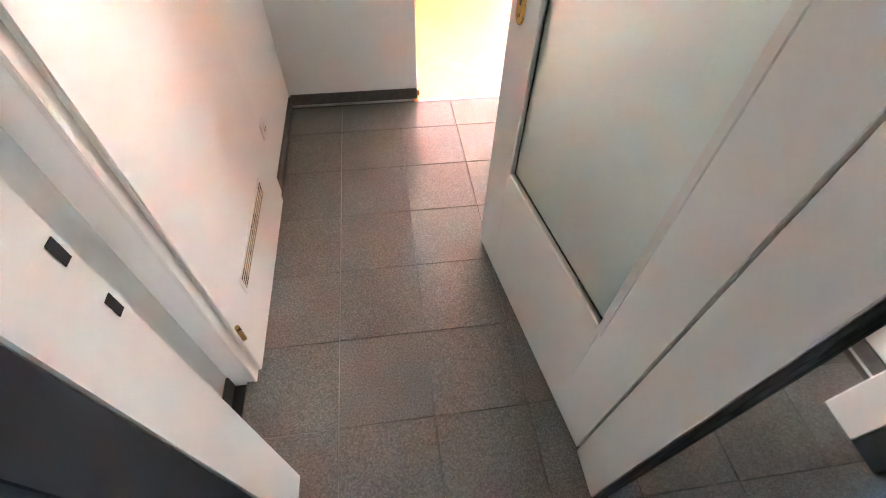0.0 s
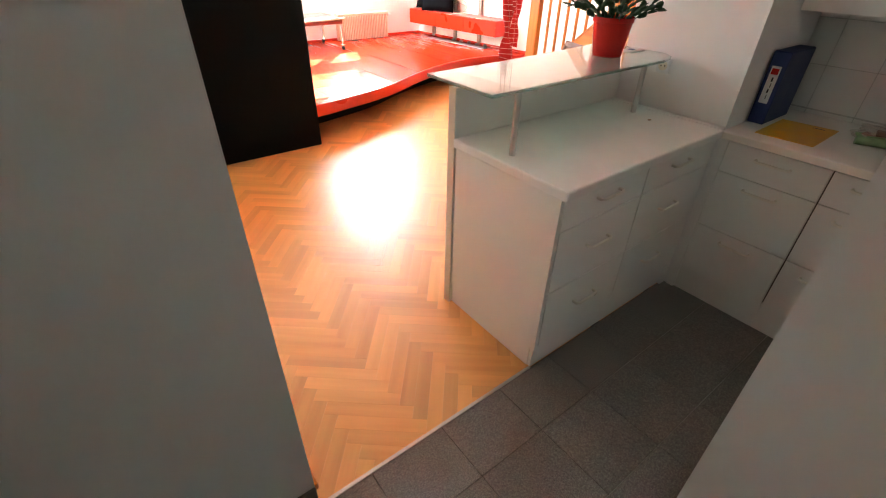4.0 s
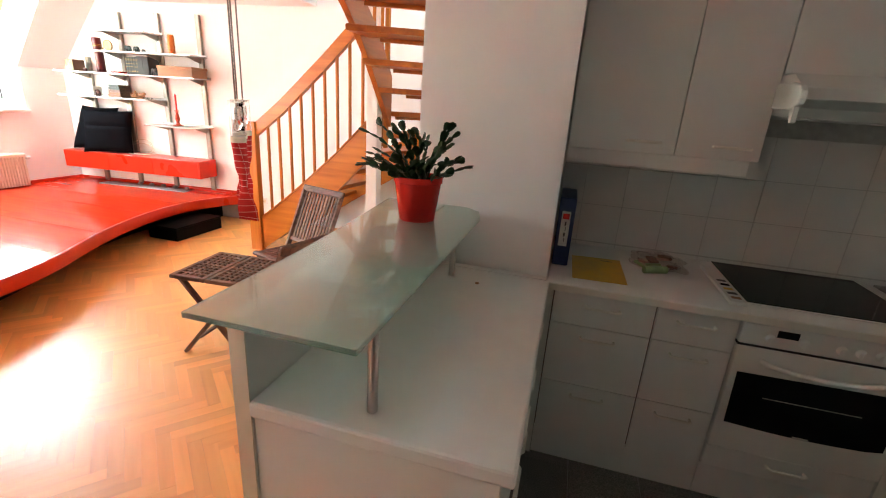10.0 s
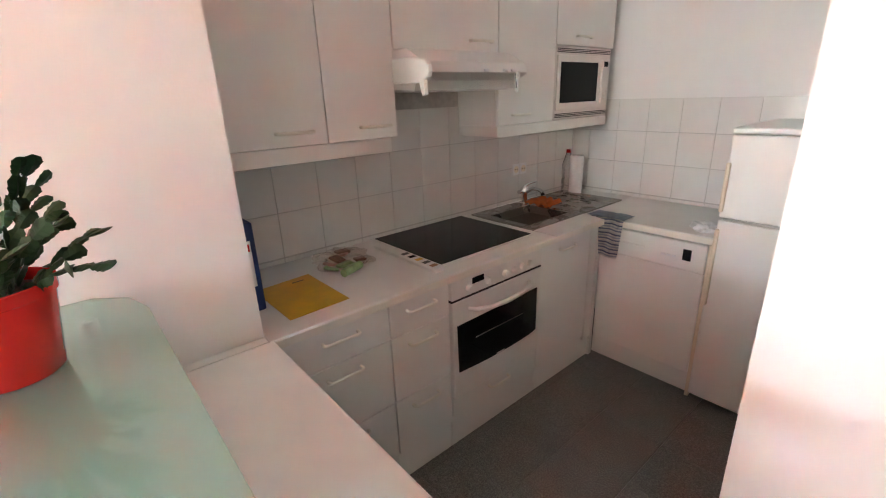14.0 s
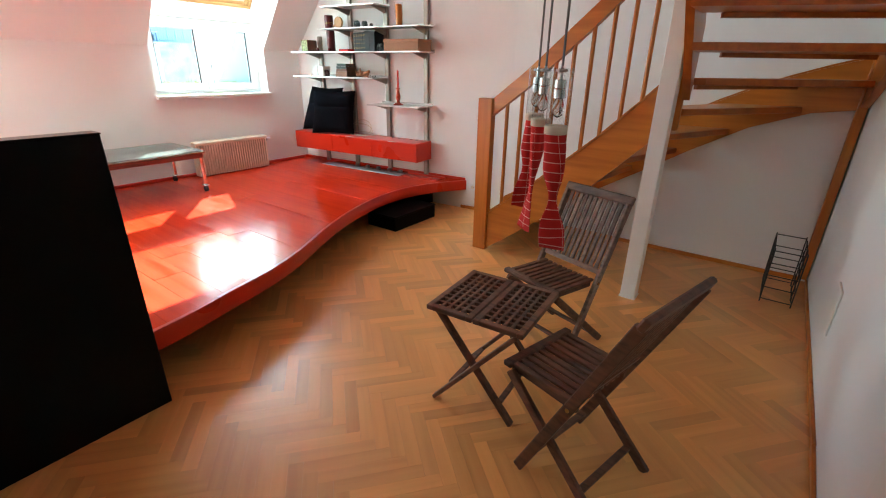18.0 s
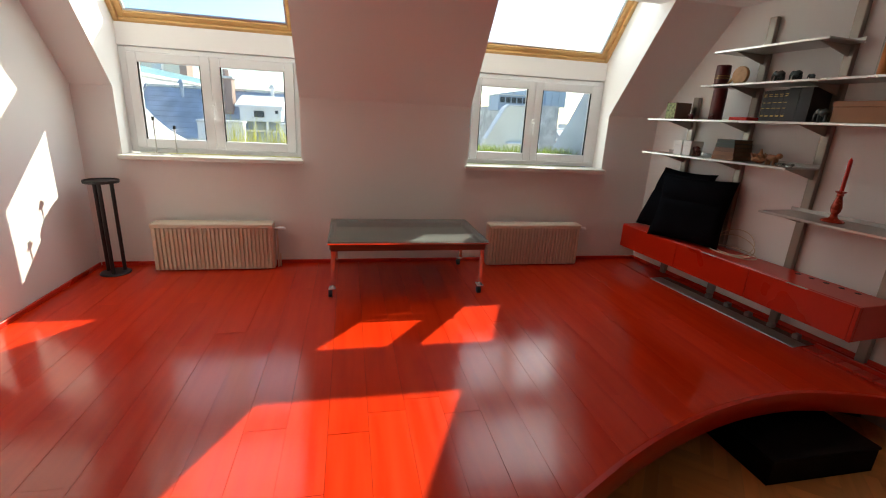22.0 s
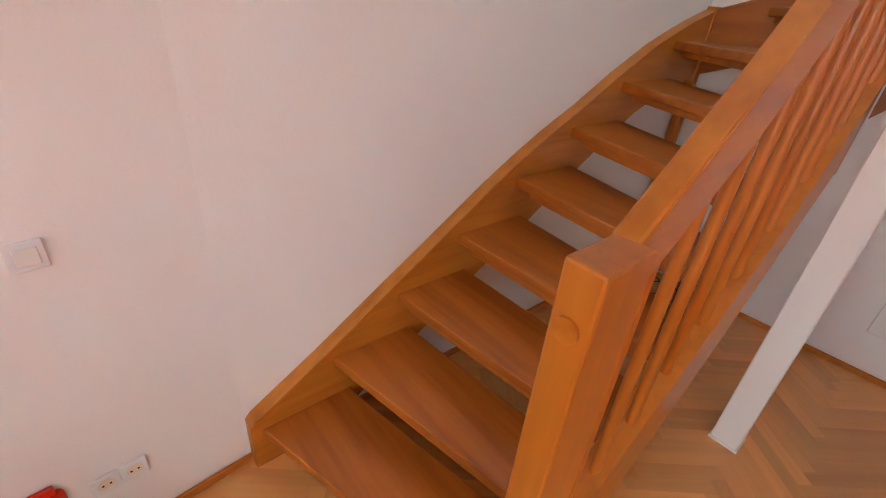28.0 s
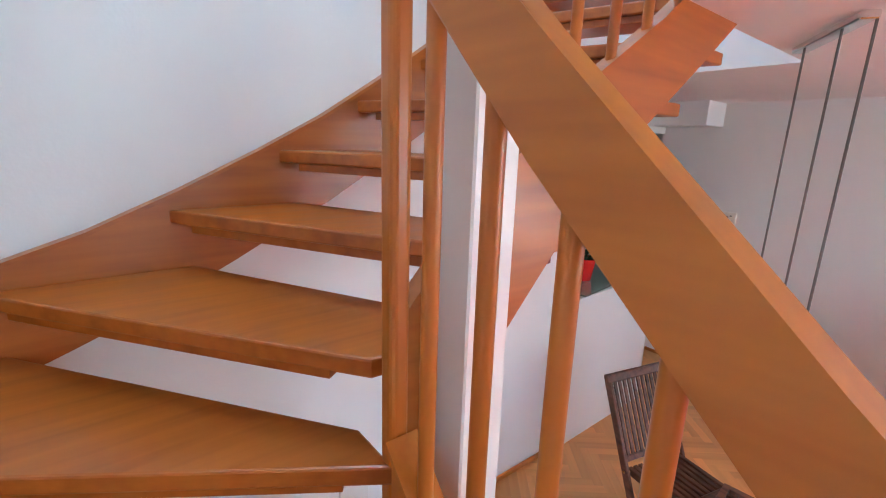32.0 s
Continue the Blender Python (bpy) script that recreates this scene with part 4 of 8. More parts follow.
sink = thing("sink", "stainless steel sink with drainer and a dishcloth on it", "sink", (3.6, 0.9, 0.78))
bm = BM()
for q in ((3.335, 3.40, 0.45, 1.365), (3.69, 3.80, 0.45, 1.365), (3.40, 3.69, 1.32, 1.365), (3.40, 3.69, 0.45, 0.955)):
    box(bm, q[0], q[1], q[2], q[3], 0.893, 0.902, 0.001)
part("rim", bm, SINK_STEEL, sink)
for k in range(7):
    part("drainer_rib", box(BM(), 3.43, 3.70, 0.52 + 0.055 * k, 0.535 + 0.055 * k, 0.902, 0.9035, 0.001), SINK_STEEL, sink)
bm = BM()
rows = []
for z, ins in ((0.90, 0.0), (0.80, 0.012), (0.762, 0.03), (0.755, 0.07)):
    rows.append([bm.verts.new((x, y, z)) for x, y in ((3.40 + ins, 0.955 + ins), (3.69 - ins, 0.955 + ins), (3.69 - ins, 1.32 - ins), (3.40 + ins, 1.32 - ins))])
for a, b in zip(rows, rows[1:]):
    for k in range(4):
        bm.faces.new((a[k], a[(k + 1) % 4], b[(k + 1) % 4], b[k]))
bm.faces.new(rows[-1])
# same steel as the rim, darkened for the dim reflections inside the bowl
part("bowl", bm, paint("sink_steel_shaded", (0.22, 0.20, 0.18), 0.3, 0.05, 8.0, 0.0, 200, metal=1.0), sink)
part("drain", lathe(BM(), [(0.035, 0), (0.035, 0.004), (0.012, 0.005)], (3.55, 1.12, 0.756), 20), CHROME, sink)
TAP = Vector((3.735, 0.955, 0.902))
tap = thing("tap", "chrome two-handle kitchen tap with a short spout", "tap", TAP)
part("body", lathe(BM(), [(0.027, 0), (0.027, 0.008), (0.021, 0.014), (0.020, 0.06), (0.024, 0.07), (0.024, 0.10), (0.016, 0.112), (0.006, 0.116)], TAP, 20), CHROME, tap, "", True)
part("spout", tube(BM(), [TAP + Vector(v) for v in ((-0.015, 0, 0.08), (-0.06, -0.012, 0.105), (-0.11, -0.02, 0.10), (-0.125, -0.022, 0.085))], [0.013, 0.012, 0.011, 0.011], 12), CHROME, tap, "", True)
part("aerator", tube(BM(), [TAP + Vector(v) for v in ((-0.125, -0.022, 0.084), (-0.131, -0.023, 0.07))], 0.012, 12), BLACK_RUBBER, tap, "dark aerator ring")
part("lever", tube(BM(), [TAP + Vector(v) for v in ((0, 0, 0.112), (-0.02, -0.03, 0.132), (-0.035, -0.075, 0.138))], [0.010, 0.007, 0.005], 10), CHROME, tap, "", True)
part("side_valve", tube(BM(), [TAP + Vector(v) for v in ((0, 0.02, 0.085), (-0.005, 0.045, 0.085), (-0.008, 0.06, 0.087))], [0.009, 0.011, 0.013], 12), CHROME, tap, "", True)


def cloth_lump(name, c, r, mat, parent, seed, sub=3, rough=0.5):
    bm = BM()
    vs = blob(bm, c, r, sub, rough, seed)
    lo = c[2] - r[2] * 0.55
    for v in vs:
        v.co.z = max(v.co.z, lo)
    return part(name, bm, mat, parent, "", True)


cl = thing("dishcloth", "crumpled orange dishcloth on the sink rim", "cloth", (3.61, 0.92, 0.90))
bm = BM()
n = 10
grid = [[bm.verts.new((3.53 + 0.16 * i / n, 0.83 + 0.18 * j / n, 0.918 + 0.022 * noise.noise(Vector((i * 0.45, j * 0.5, 3))) + 0.025 * math.sin(i * 0.9) ** 2)) for j in range(n + 1)] for i in range(n + 1)]
for i in range(n):
    for j in range(n):
        bm.faces.new((grid[i][j], grid[i + 1][j], grid[i + 1][j + 1], grid[i][j + 1]))
bmesh.ops.solidify(bm, geom=bm.faces[:], thickness=0.004)
part("cloth", bm, paint("orange_cloth", (0.62, 0.15, 0.03), 0.9, 0.2, 20.0, 0.4, 300), cl, "", True)

bottle = thing("bottle", "clear empty plastic bottle with a red cap", "bottle", (3.785, 0.41, 0.896))
part("body", lathe(BM(), [(0.036, 0), (0.038, 0.01), (0.038, 0.08), (0.034, 0.09), (0.038, 0.10), (0.038, 0.19), (0.02, 0.25), (0.013, 0.27)], (3.785, 0.41, 0.896), 20), GLASS_CLEAR, bottle, "", True)
part("cap", lathe(BM(), [(0.015, 0), (0.015, 0.022), (0.012, 0.024)], (3.785, 0.41, 1.166), 16), RED_CERAMIC, bottle)
roll = thing("kitchen_roll", "white kitchen paper roll standing on end", "paper roll", (3.70, 0.43, 0.896))
part("roll", lathe(BM(), [(0.045, 0), (0.046, 0.003), (0.046, 0.257), (0.045, 0.26), (0.02, 0.26), (0.019, 0.2)], (3.70, 0.43, 0.896), 24), PAPER, roll, "", True)

# dishwasher with a striped towel
dw = thing("dishwasher", "white dishwasher with a control strip and a black display", "dishwasher", (2.95, 0.6, 0))
part("body", box(BM(), 2.672, 3.20, 0.30, 0.868, 0.12, 0.855), CABINET, dw)
door = part("door", box(BM(), 2.652, 3.215, 0.87, 0.892, 0.135, 0.70, 0.003), CABINET, dw)
ctrl = part("control_panel", box(BM(), 2.652, 3.215, 0.868, 0.905, 0.704, 0.85, 0.004), WHITE_LACQUER, dw)
part("display", box(BM(), 2.718, 2.758, 0.9045, 0.9075, 0.757, 0.815), BLACK_GLASS, ctrl, "black display")
part("grip", box(BM(), 2.95, 3.08, 0.9045, 0.909, 0.772, 0.785, 0.002), CABINET, ctrl)
for k in range(3):
    part("button", box(BM(), 2.79 + 0.028 * k, 2.808 + 0.028 * k, 0.9045, 0.908, 0.76, 0.772, 0.001), PVC, ctrl)
part("plinth", box(BM(), 2.652, 3.2315, 0.84, 0.86, 0.003, 0.124), CABINET, dw)
part("side_panel", box(BM(), 2.632, 2.649, 0.30, 0.895, 0.0, 0.857), CREAM, dw)
towel = thing("tea_towel", "striped blue, grey and white tea towel hanging over the worktop edge", "towel", (3.21, 0.9, 0.9))
bands = [(0.20, 0.23, 0.33), (0.70, 0.69, 0.68), (0.62, 0.62, 0.63), (0.14, 0.16, 0.26), (0.72, 0.71, 0.70), (0.40, 0.44, 0.52), (0.70, 0.69, 0.68)]
tmats = [paint("towel_stripe", c, 0.95, 0.15, 30.0, 0.4, 400) for c in bands]
for k in range(28):
    bm = BM()
    za, zb = 0.898 - 0.008 * k, 0.898 - 0.008 * (k + 1)
    rows = []
    for z in (za, zb):
        rows.append([bm.verts.new((3.075 + 0.02 * j + 0.001 * k, 0.915 + 0.010 * math.sin(j * 1.1 + z * 8), z)) for j in range(11)])
    for j in range(10):
        bm.faces.new((rows[0][j], rows[0][j + 1], rows[1][j + 1], rows[1][j]))
    bmesh.ops.solidify(bm, geom=bm.faces[:], thickness=0.004)
    part("stripe", bm, tmats[k % 7], towel)
bm = BM()
n = 8
grid = [[bm.verts.new((3.075 + 0.22 * i / n, 0.92 - 0.13 * j / n, 0.902 + 0.01 * abs(noise.noise(Vector((i * 0.6, j * 0.6, 9)))))) for j in range(n + 1)] for i in range(n + 1)]
for i in range(n):
    for j in range(n):
        bm.faces.new((grid[i][j], grid[i + 1][j], grid[i + 1][j + 1], grid[i][j + 1]))
bmesh.ops.solidify(bm, geom=bm.faces[:], thickness=0.004)
part("fold", bm, tmats[5], towel, "", True)
rag = thing("grey_cloth", "small folded grey cloth on the worktop", "cloth", (2.72, 0.80, 0.895))
cloth_lump("cloth", (2.72, 0.80, 0.91), (0.055, 0.04, 0.03), tmats[4], rag, 5)

fridge = thing("fridge", "white free-standing fridge freezer", "fridge", (2.40, 0.6, 0))
part("body", box(BM(), 2.16, 2.618, 0.30, 0.895, 0.02, 1.385, 0.01, seg=2), WHITE_LACQUER, fridge)
for k, (a, b) in enumerate(((0.06, 1.0), (1.012, 1.38))):
    d = part("door", box(BM(), 2.16, 2.618, 0.90, 0.95, a, b, 0.008, seg=2), WHITE_LACQUER, fridge)
    part("handle", box(BM(), 2.600, 2.616, 0.95, 0.975, a + 0.03 if k else b - 0.42, a + 0.25 if k else b - 0.04, 0.006, seg=2), CREAM, d)
part("hinge", box(BM(), 2.16, 2.60, 0.88, 0.945, 1.003, 1.010), STEEL, fridge)
part("lid", box(BM(), 2.158, 2.620, 0.298, 0.953, 1.3855, 1.41, 0.006), WHITE_LACQUER, fridge)

# wall units
def wall_front(parent, y0, y1, z0, z1, grip=None):
    f = part("door", box(BM(), 3.538, 3.556, y0 + 0.002, y1 - 0.002, z0 + 0.002, z1 - 0.002, 0.001), CABINET, parent)
    if grip is not None:
        handle(f, (3.538, grip, z0 + 0.05), (0, 1, 0), 0.135, (-1, 0, 0))
    return f


TOP = 2.20
wu = thing("wall_unit", "white kitchen wall unit with two doors and a light valance", "kitchen unit", (3.7, 2.43, 1.42), "kitchen wall units")
part("body", box(BM(), 3.558, 3.838, 2.05, 2.812, 1.42, TOP), CABINET, wu)
wall_front(wu, 2.37, 2.812, 1.42, TOP, 2.50), wall_front(wu, 2.05, 2.37, 1.42, TOP, 2.16)
part("valance", box(BM(), 3.545, 3.565, 2.08, 2.812, 1.36, 1.419), CABINET, wu)
wu = thing("wall_unit", "white kitchen wall unit above the cooker hood", "kitchen unit", (3.7, 1.72, 1.76), "kitchen wall units")
part("body", box(BM(), 3.558, 3.838, 1.425, 2.048, 1.76, TOP), CABINET, wu)
wall_front(wu, 1.425, 2.048, 1.76, TOP, 1.55)
wu = thing("wall_unit", "white kitchen wall unit beside the microwave", "kitchen unit", (3.7, 1.2, 1.42), "kitchen wall units")
part("body", box(BM(), 3.558, 3.838, 0.96, 1.423, 1.42, TOP), CABINET, wu)
wall_front(wu, 0.96, 1.423, 1.42, TOP, 1.25)
part("valance", box(BM(), 3.545, 3.565, 0.37, 1.423, 1.365, 1.419), CABINET, wu)
part("end_panel", box(BM(), 3.566, 3.838, 1.408, 1.423, 1.365, 1.419), CABINET, wu)
wu = thing("wall_unit", "white kitchen wall unit round the microwave", "kitchen unit", (3.7, 0.66, 1.42), "kitchen wall units")
part("body", box(BM(), 3.60, 3.838, 0.36, 0.958, 1.42, TOP), CABINET, wu)
wall_front(wu, 0.36, 0.958, 1.82, TOP, 0.70)
mw = thing("microwave", "white built-in microwave with vent grilles and dark window", "microwave", (3.57, 0.66, 1.43))
part("body", box(BM(), 3.545, 3.60, 0.37, 0.95, 1.425, 1.818, 0.004), WHITE_LACQUER, mw)
for za in (1.435, 1.785):
    for j in range(3):
        part("vent_slat", box(BM(), 3.5405, 3.545, 0.385, 0.935, za + 0.0085 * j, za + 0.004 + 0.0085 * j), BLACK_METAL, mw)
d = part("door", box(BM(), 3.534, 3.5445, 0.48, 0.94, 1.475, 1.772, 0.003), WHITE_LACQUER, mw)
part("window", box(BM(), 3.5315, 3.5342, 0.53, 0.91, 1.515, 1.735), BLACK_GLASS, d, "dark microwave window")
part("door_handle", box(BM(), 3.515, 3.53, 0.487, 0.503, 1.50, 1.75, 0.004), WHITE_LACQUER, d)
part("dial", tube(BM(), [(3.545, 0.425, 1.55), (3.527, 0.425, 1.55)], 0.018, 16), WHITE_LACQUER, mw)
part("display", box(BM(), 3.542, 3.5445, 0.40, 0.45, 1.715, 1.745), BLACK_GLASS, mw)

hood = thing("cooker_hood", "white slim cooker hood pulled out over the hob", "cooker hood", (3.6, 1.74, 1.60))
bm = prism(BM(), [(3.34, 1.665), (3.36, 1.705), (3.46, 1.757), (3.836, 1.757), (3.836, 1.62), (3.42, 1.60), (3.40, 1.635)], "y", 1.445, 2.04)
part("body", bm, WHITE_LACQUER, hood)
part("filter", box(BM(), 3.44, 3.80, 1.47, 2.02, 1.596, 1.606), STEEL, hood)
part("visor", prism(BM(), [(3.345, 1.662), (3.335, 1.60), (3.343, 1.60), (3.353, 1.662)], "y", 1.522, 2.045), GLASS_CLEAR, hood, "clear hood visor")
cap = [(3.30, 1.665), (3.305, 1.69), (3.325, 1.708), (3.40, 1.722), (3.53, 1.722), (3.53, 1.63), (3.36, 1.625), (3.31, 1.645)]
for y0, y1 in ((2.0405, 2.064),):
    bm = prism(BM(), cap, "y", y0, y1)
    bmesh.ops.bevel(bm, geom=[e for e in bm.edges if abs(e.verts[0].co.y - e.verts[1].co.y) < 1e-6], offset=0.006, segments=2, affect="EDGES", profile=0.5)
    part("end_cap", bm, WHITE_LACQUER, hood, "rounded white end cap")
for y in (1.512, 2.053):
    part("visor_arm", prism(BM(), [(3.335, 1.67), (3.33, 1.585), (3.345, 1.58), (3.375, 1.67)], "y", y - 0.008, y + 0.008), WHITE_LACQUER, hood)
for y in (1.55, 1.60, 1.72):
    part("switch", box(BM(), 3.332, 3.341, y - 0.012, y + 0.012, 1.668, 1.678, 0.001), PVC, hood)

# peninsula with glass shelf
pen = thing("peninsula_unit", "white kitchen peninsula with six drawers and a raised back panel", "kitchen unit", (2.68, 3.1, 0))
part("body", box(BM(), 2.146, 3.22, 2.86, 3.408, 0.125, 0.855), CARCASS, pen)
part("end_panel", box(BM(), 2.127, 2.1445, 2.83, 3.408, 0.125, 0.857), CABINET, pen)
part("plinth", box(BM(), 2.14, 3.258, 2.845, 2.86, 0.003, 0.124), CABINET, pen)
part("plinth", box(BM(), 2.135, 2.15, 2.862, 3.408, 0.003, 0.124), CABINET, pen)
part("back_panel", box(BM(), 2.12, 3.249, 3.41, 3.448, 0.0, 1.10, 0.003), WHITE_LACQUER, pen)
part("edge_strip", box(BM(), 2.116, 2.1195, 3.408, 3.45, 0.0, 1.102), CREAM, pen)
for x0, x1 in ((2.147, 2.66), (2.662, 3.175)):
    for a, b in ((0.135, 0.43), (0.43, 0.715), (0.715, 0.85)):
        f = part("drawer_front", box(BM(), x0 + 0.0025, x1 - 0.0025, 2.828, 2.8465, a + 0.0025, b - 0.0025, 0.001), CABINET, pen)
        handle(f, ((x0 + x1) / 2, 2.828, (a + b) / 2 + 0.02), (1, 0, 0), 0.135, (0, -1, 0))
part("filler", box(BM(), 3.178, 3.22, 2.83, 2.8465, 0.0, 0.855), CABINET, pen)
wt = thing("worktop", "white laminate worktop of the peninsula with a small dark chip", "worktop", (2.67, 3.1, 0.86))
part("top", box(BM(), 2.11, 3.1885, 2.80, 3.4085, 0.858, 0.90, 0.008, seg=2), WORKTOP, wt)
part("top_end", box(BM(), 3.1895, 3.2265, 2.816, 3.4085, 0.858, 0.8995), WORKTOP, wt)
bm = BM()
blob(bm, (3.03, 3.075, 0.9005), (0.012, 0.008, 0.0012), 2, 0.3, 2)
part("chip", bm, CARDBOARD, wt, "dark chip in the surface")

shelf = thing("glass_shelf", "green tinted frosted glass shelf on two steel rods", "shelf", (2.7, 3.3, 0.9))
pts = [(2.012, 3.09), (3.05, 3.09), (3.145, 3.115), (3.20, 3.18), (3.20, 3.53), (2.76, 3.487), (2.40, 3.463), (2.012, 3.455)]
bm = prism(BM(), pts, "z", 1.150, 1.162)
part("glass", bm, GLASS_SHELF, shelf)
for x, y in ((2.185, 3.137), (3.075, 3.193)):
    part("rod", tube(BM(), [(x, y, 0.9005), (x, y, 1.1495)], 0.0125, 18), STEEL, shelf, "brushed steel rod", True)
for x in (2.2, 3.1):
    part("stud", tube(BM(), [(x, 3.428, 1.1005), (x, 3.43, 1.1495)], 0.010, 14), STEEL, shelf, "", True)

# wall tiles of the kitchen are at the end; sockets
def socket(name, label, m, double=False, cat="socket"):
    """A wall plate drawn in a plane with x along the wall, z up and y out of it."""
    s = thing(name, label, cat)
    for k in range(2 if double else 1):
        x = 0.071 * k
        part("plate", box(BM(), x - 0.035, x + 0.035, 0.0005, 0.010, -0.035, 0.035, 0.003), PVC, s)
        if cat == "socket":
            part("well", lathe(BM(), [(0.022, 0), (0.022, 0.002), (0.0205, 0.002), (0.019, 0.0005)], (0, 0, 0), 20), CREAM, s).matrix_basis = pose(x, 0.010, 0, -90, 0, 0)
            for q in (-0.0095, 0.0095):
                part("hole", box(BM(), x + q - 0.0028, x + q + 0.0028, 0.0108, 0.0122, -0.0028, 0.0028), BLACK_RUBBER, s)
        else:
            part("rocker", box(BM(), x - 0.022, x + 0.022, 0.010, 0.0135, -0.022, 0.022, 0.002), WHITE_LACQUER, s)
    s.matrix_basis = m
    return s


socket("socket", "white socket on the wall above the glass shelf", pose(3.2435, 3.19, 1.10, 0, 0, 92.3))
socket("socket", "white double socket on the tiled kitchen wall", pose(3.832, 0.862, 1.11, 0, 0, 90), True)
socket("socket", "white double socket low on the wall beside the platform", R_FRAME @ pose(0, 0.33, 0.262, 0, 0, 90), True)
socket("light_switch", "white light switch on the wall above the platform end", R_FRAME @ pose(0, 0.36, 1.02, 0, 0, 90), False, "switch")
socket("socket", "white socket low on the hall wall beside the door", pose(0.42, 2.24, 0.30, 0, 0, -90))
socket("light_switch", "white light switch beside the hall door", pose(0.42, 2.24, 1.13, 0, 0, -90), False, "switch")

binder = thing("ring_binder", "blue ring binder with a white spine label standing on the worktop", "binder", (3.53, 2.775, 0.896))
part("cover", box(BM(), 3.42, 3.70, 2.735, 2.806, 0.8965, 1.21, 0.004), BLUE_CARD, binder)
part("label", box(BM(), 3.4175, 3.4195, 2.752, 2.79, 0.99, 1.15), PAPER, binder)
part("stamp", box(BM(), 3.4165, 3.4174, 2.757, 2.785, 1.115, 1.14), RED_CERAMIC, binder)
for k in range(4):
    part("text_bar", box(BM(), 3.4165, 3.4174, 2.766, 2.769 + 0.004 * (k % 2), 1.01 + 0.025 * k, 1.028 + 0.025 * k), BLACK_METAL, binder)
part("finger_hole", lathe(BM(), [(0.012, 0), (0.012, 0.002)], (0, 0, 0), 16), STEEL, binder).matrix_basis = Matrix.Translation(Vector((3.418, 2.771, 0.955)) - Vector((3.53, 2.775, 0.896))) @ pose(0, 0, 0, 0, -90, 0)
sheet = thing("yellow_sheet", "translucent yellow plastic sleeve lying on the worktop", "sleeve", (3.44, 2.6, 0.896))
bm = prism(BM(), [(3.28, 2.71), (3.60, 2.715), (3.62, 2.49), (3.29, 2.485)][::-1], "z", 0.896, 0.8985)
part("sleeve", bm, YELLOW, sheet)
part("mark", box(BM(), 3.57, 3.575, 2.53, 2.58, 0.8987, 0.8992), BLACK_METAL, sheet)

rng = random.Random(8)
BAG_FILM = clear_glass("bag_film", (0.93, 0.90, 0.88), 1.35)
snack = thing("snack_packet", "crumpled clear bag with tea packets on the worktop", "packet", (3.62, 2.32, 0.896))
cm = [paint("packet_" + n, c, 0.4, 0.3, 25.0, 0.2, 100) for n, c in (("green", (0.32, 0.46, 0.22)), ("brown", (0.22, 0.10, 0.06)), ("cream", (0.66, 0.56, 0.44)), ("rose", (0.55, 0.30, 0.24)))]
for k in range(11):
    x, y = 3.55 + 0.17 * rng.random(), 2.24 + 0.16 * rng.random()
    m = pose(x, y, 0.905 + 0.018 * rng.random(), rng.uniform(-12, 12), rng.uniform(-12, 12), rng.uniform(0, 180))
    part("sachet", box(BM(), -0.032, 0.032, -0.024, 0.024, -0.006, 0.006, 0.004, m, 1), cm[k % 4], snack)
cloth_lump("film", (3.64, 2.32, 0.915), (0.12, 0.11, 0.03), BAG_FILM, snack, 21, 4, 0.7)
part("roll", tube(BM(), [(3.48, 2.40, 0.915), (3.52, 2.30, 0.915)], 0.017, 12), cm[0], snack, "", True)

note = thing("paper_note", "folded white leaflet behind the plant pot", "paper", (3.13, 3.30, 1.162))
part("sheet", box(BM(), 3.06, 3.18, 3.27, 3.34, 1.1625, 1.166, 0.001), PAPER, note)
part("fold", box(BM(), 3.07, 3.17, 3.275, 3.325, 1.1665, 1.169, 0.001, pose(0, 0, 0)), PAPER, note)
part("print", box(BM(), 3.085, 3.12, 3.285, 3.315, 1.1692, 1.1697), BLUE_CARD, note)

# ---- shelf system ----
def on_wall(bm, s0, s1, d0, d1, z0, z1, bev=0.0, seg=1):
    """A block by the leaning wall: along it, away from it, up."""
    return box(bm, -d1, -d0, s0, s1, z0, z1, bev, R_FRAME, seg)


sys_ = thing("shelf_system", "wall shelf system of brushed aluminium uprights and thin metal shelves", "shelves", on_r(1.8, 0.1, DECK))
for s, top in ((2.60, 1.85), (2.085, 2.36), (1.555, 2.36), (1.02, 2.36)):
    up = part("upright", on_wall(BM(), s - 0.027, s + 0.027, 0.004, 0.042, DECK + 0.001, top, 0.004), POST_METAL, sys_)
for s0, s1, z, posts in ((1.48, 2.23, 2.13, (2.085, 1.555)), (0.92, 2.29, 1.91, (2.085, 1.555, 1.02)), (0.90, 2.78, 1.67, (2.60, 2.085, 1.555, 1.02)), (1.53, 2.78, 1.40, (2.60, 2.085, 1.555)), (0.92, 1.63, 1.12, (1.555, 1.02))):
    sh = part("shelf", on_wall(BM(), s0, s1, 0.045, 0.33, z - 0.010, z, 0.002), ALU, sys_)
    bm = on_wall(BM(), s0, s1, 0.330, 0.336, z - 0.014, z + 0.001, 0.002)
    part("front_lip", bm, STEEL, sh)
    part("back_lip", on_wall(BM(), s0, s1, 0.043, 0.047, z + 0.0005, z + 0.022), ALU, sh)
    for p in posts:
        pts = [(-0.044, z - 0.011), (-0.044, z - 0.075), (-0.30, z - 0.011)]
        part("bracket", prism(BM(), pts, "y", p - 0.004, p + 0.004, R_FRAME), POST_METAL, sh)

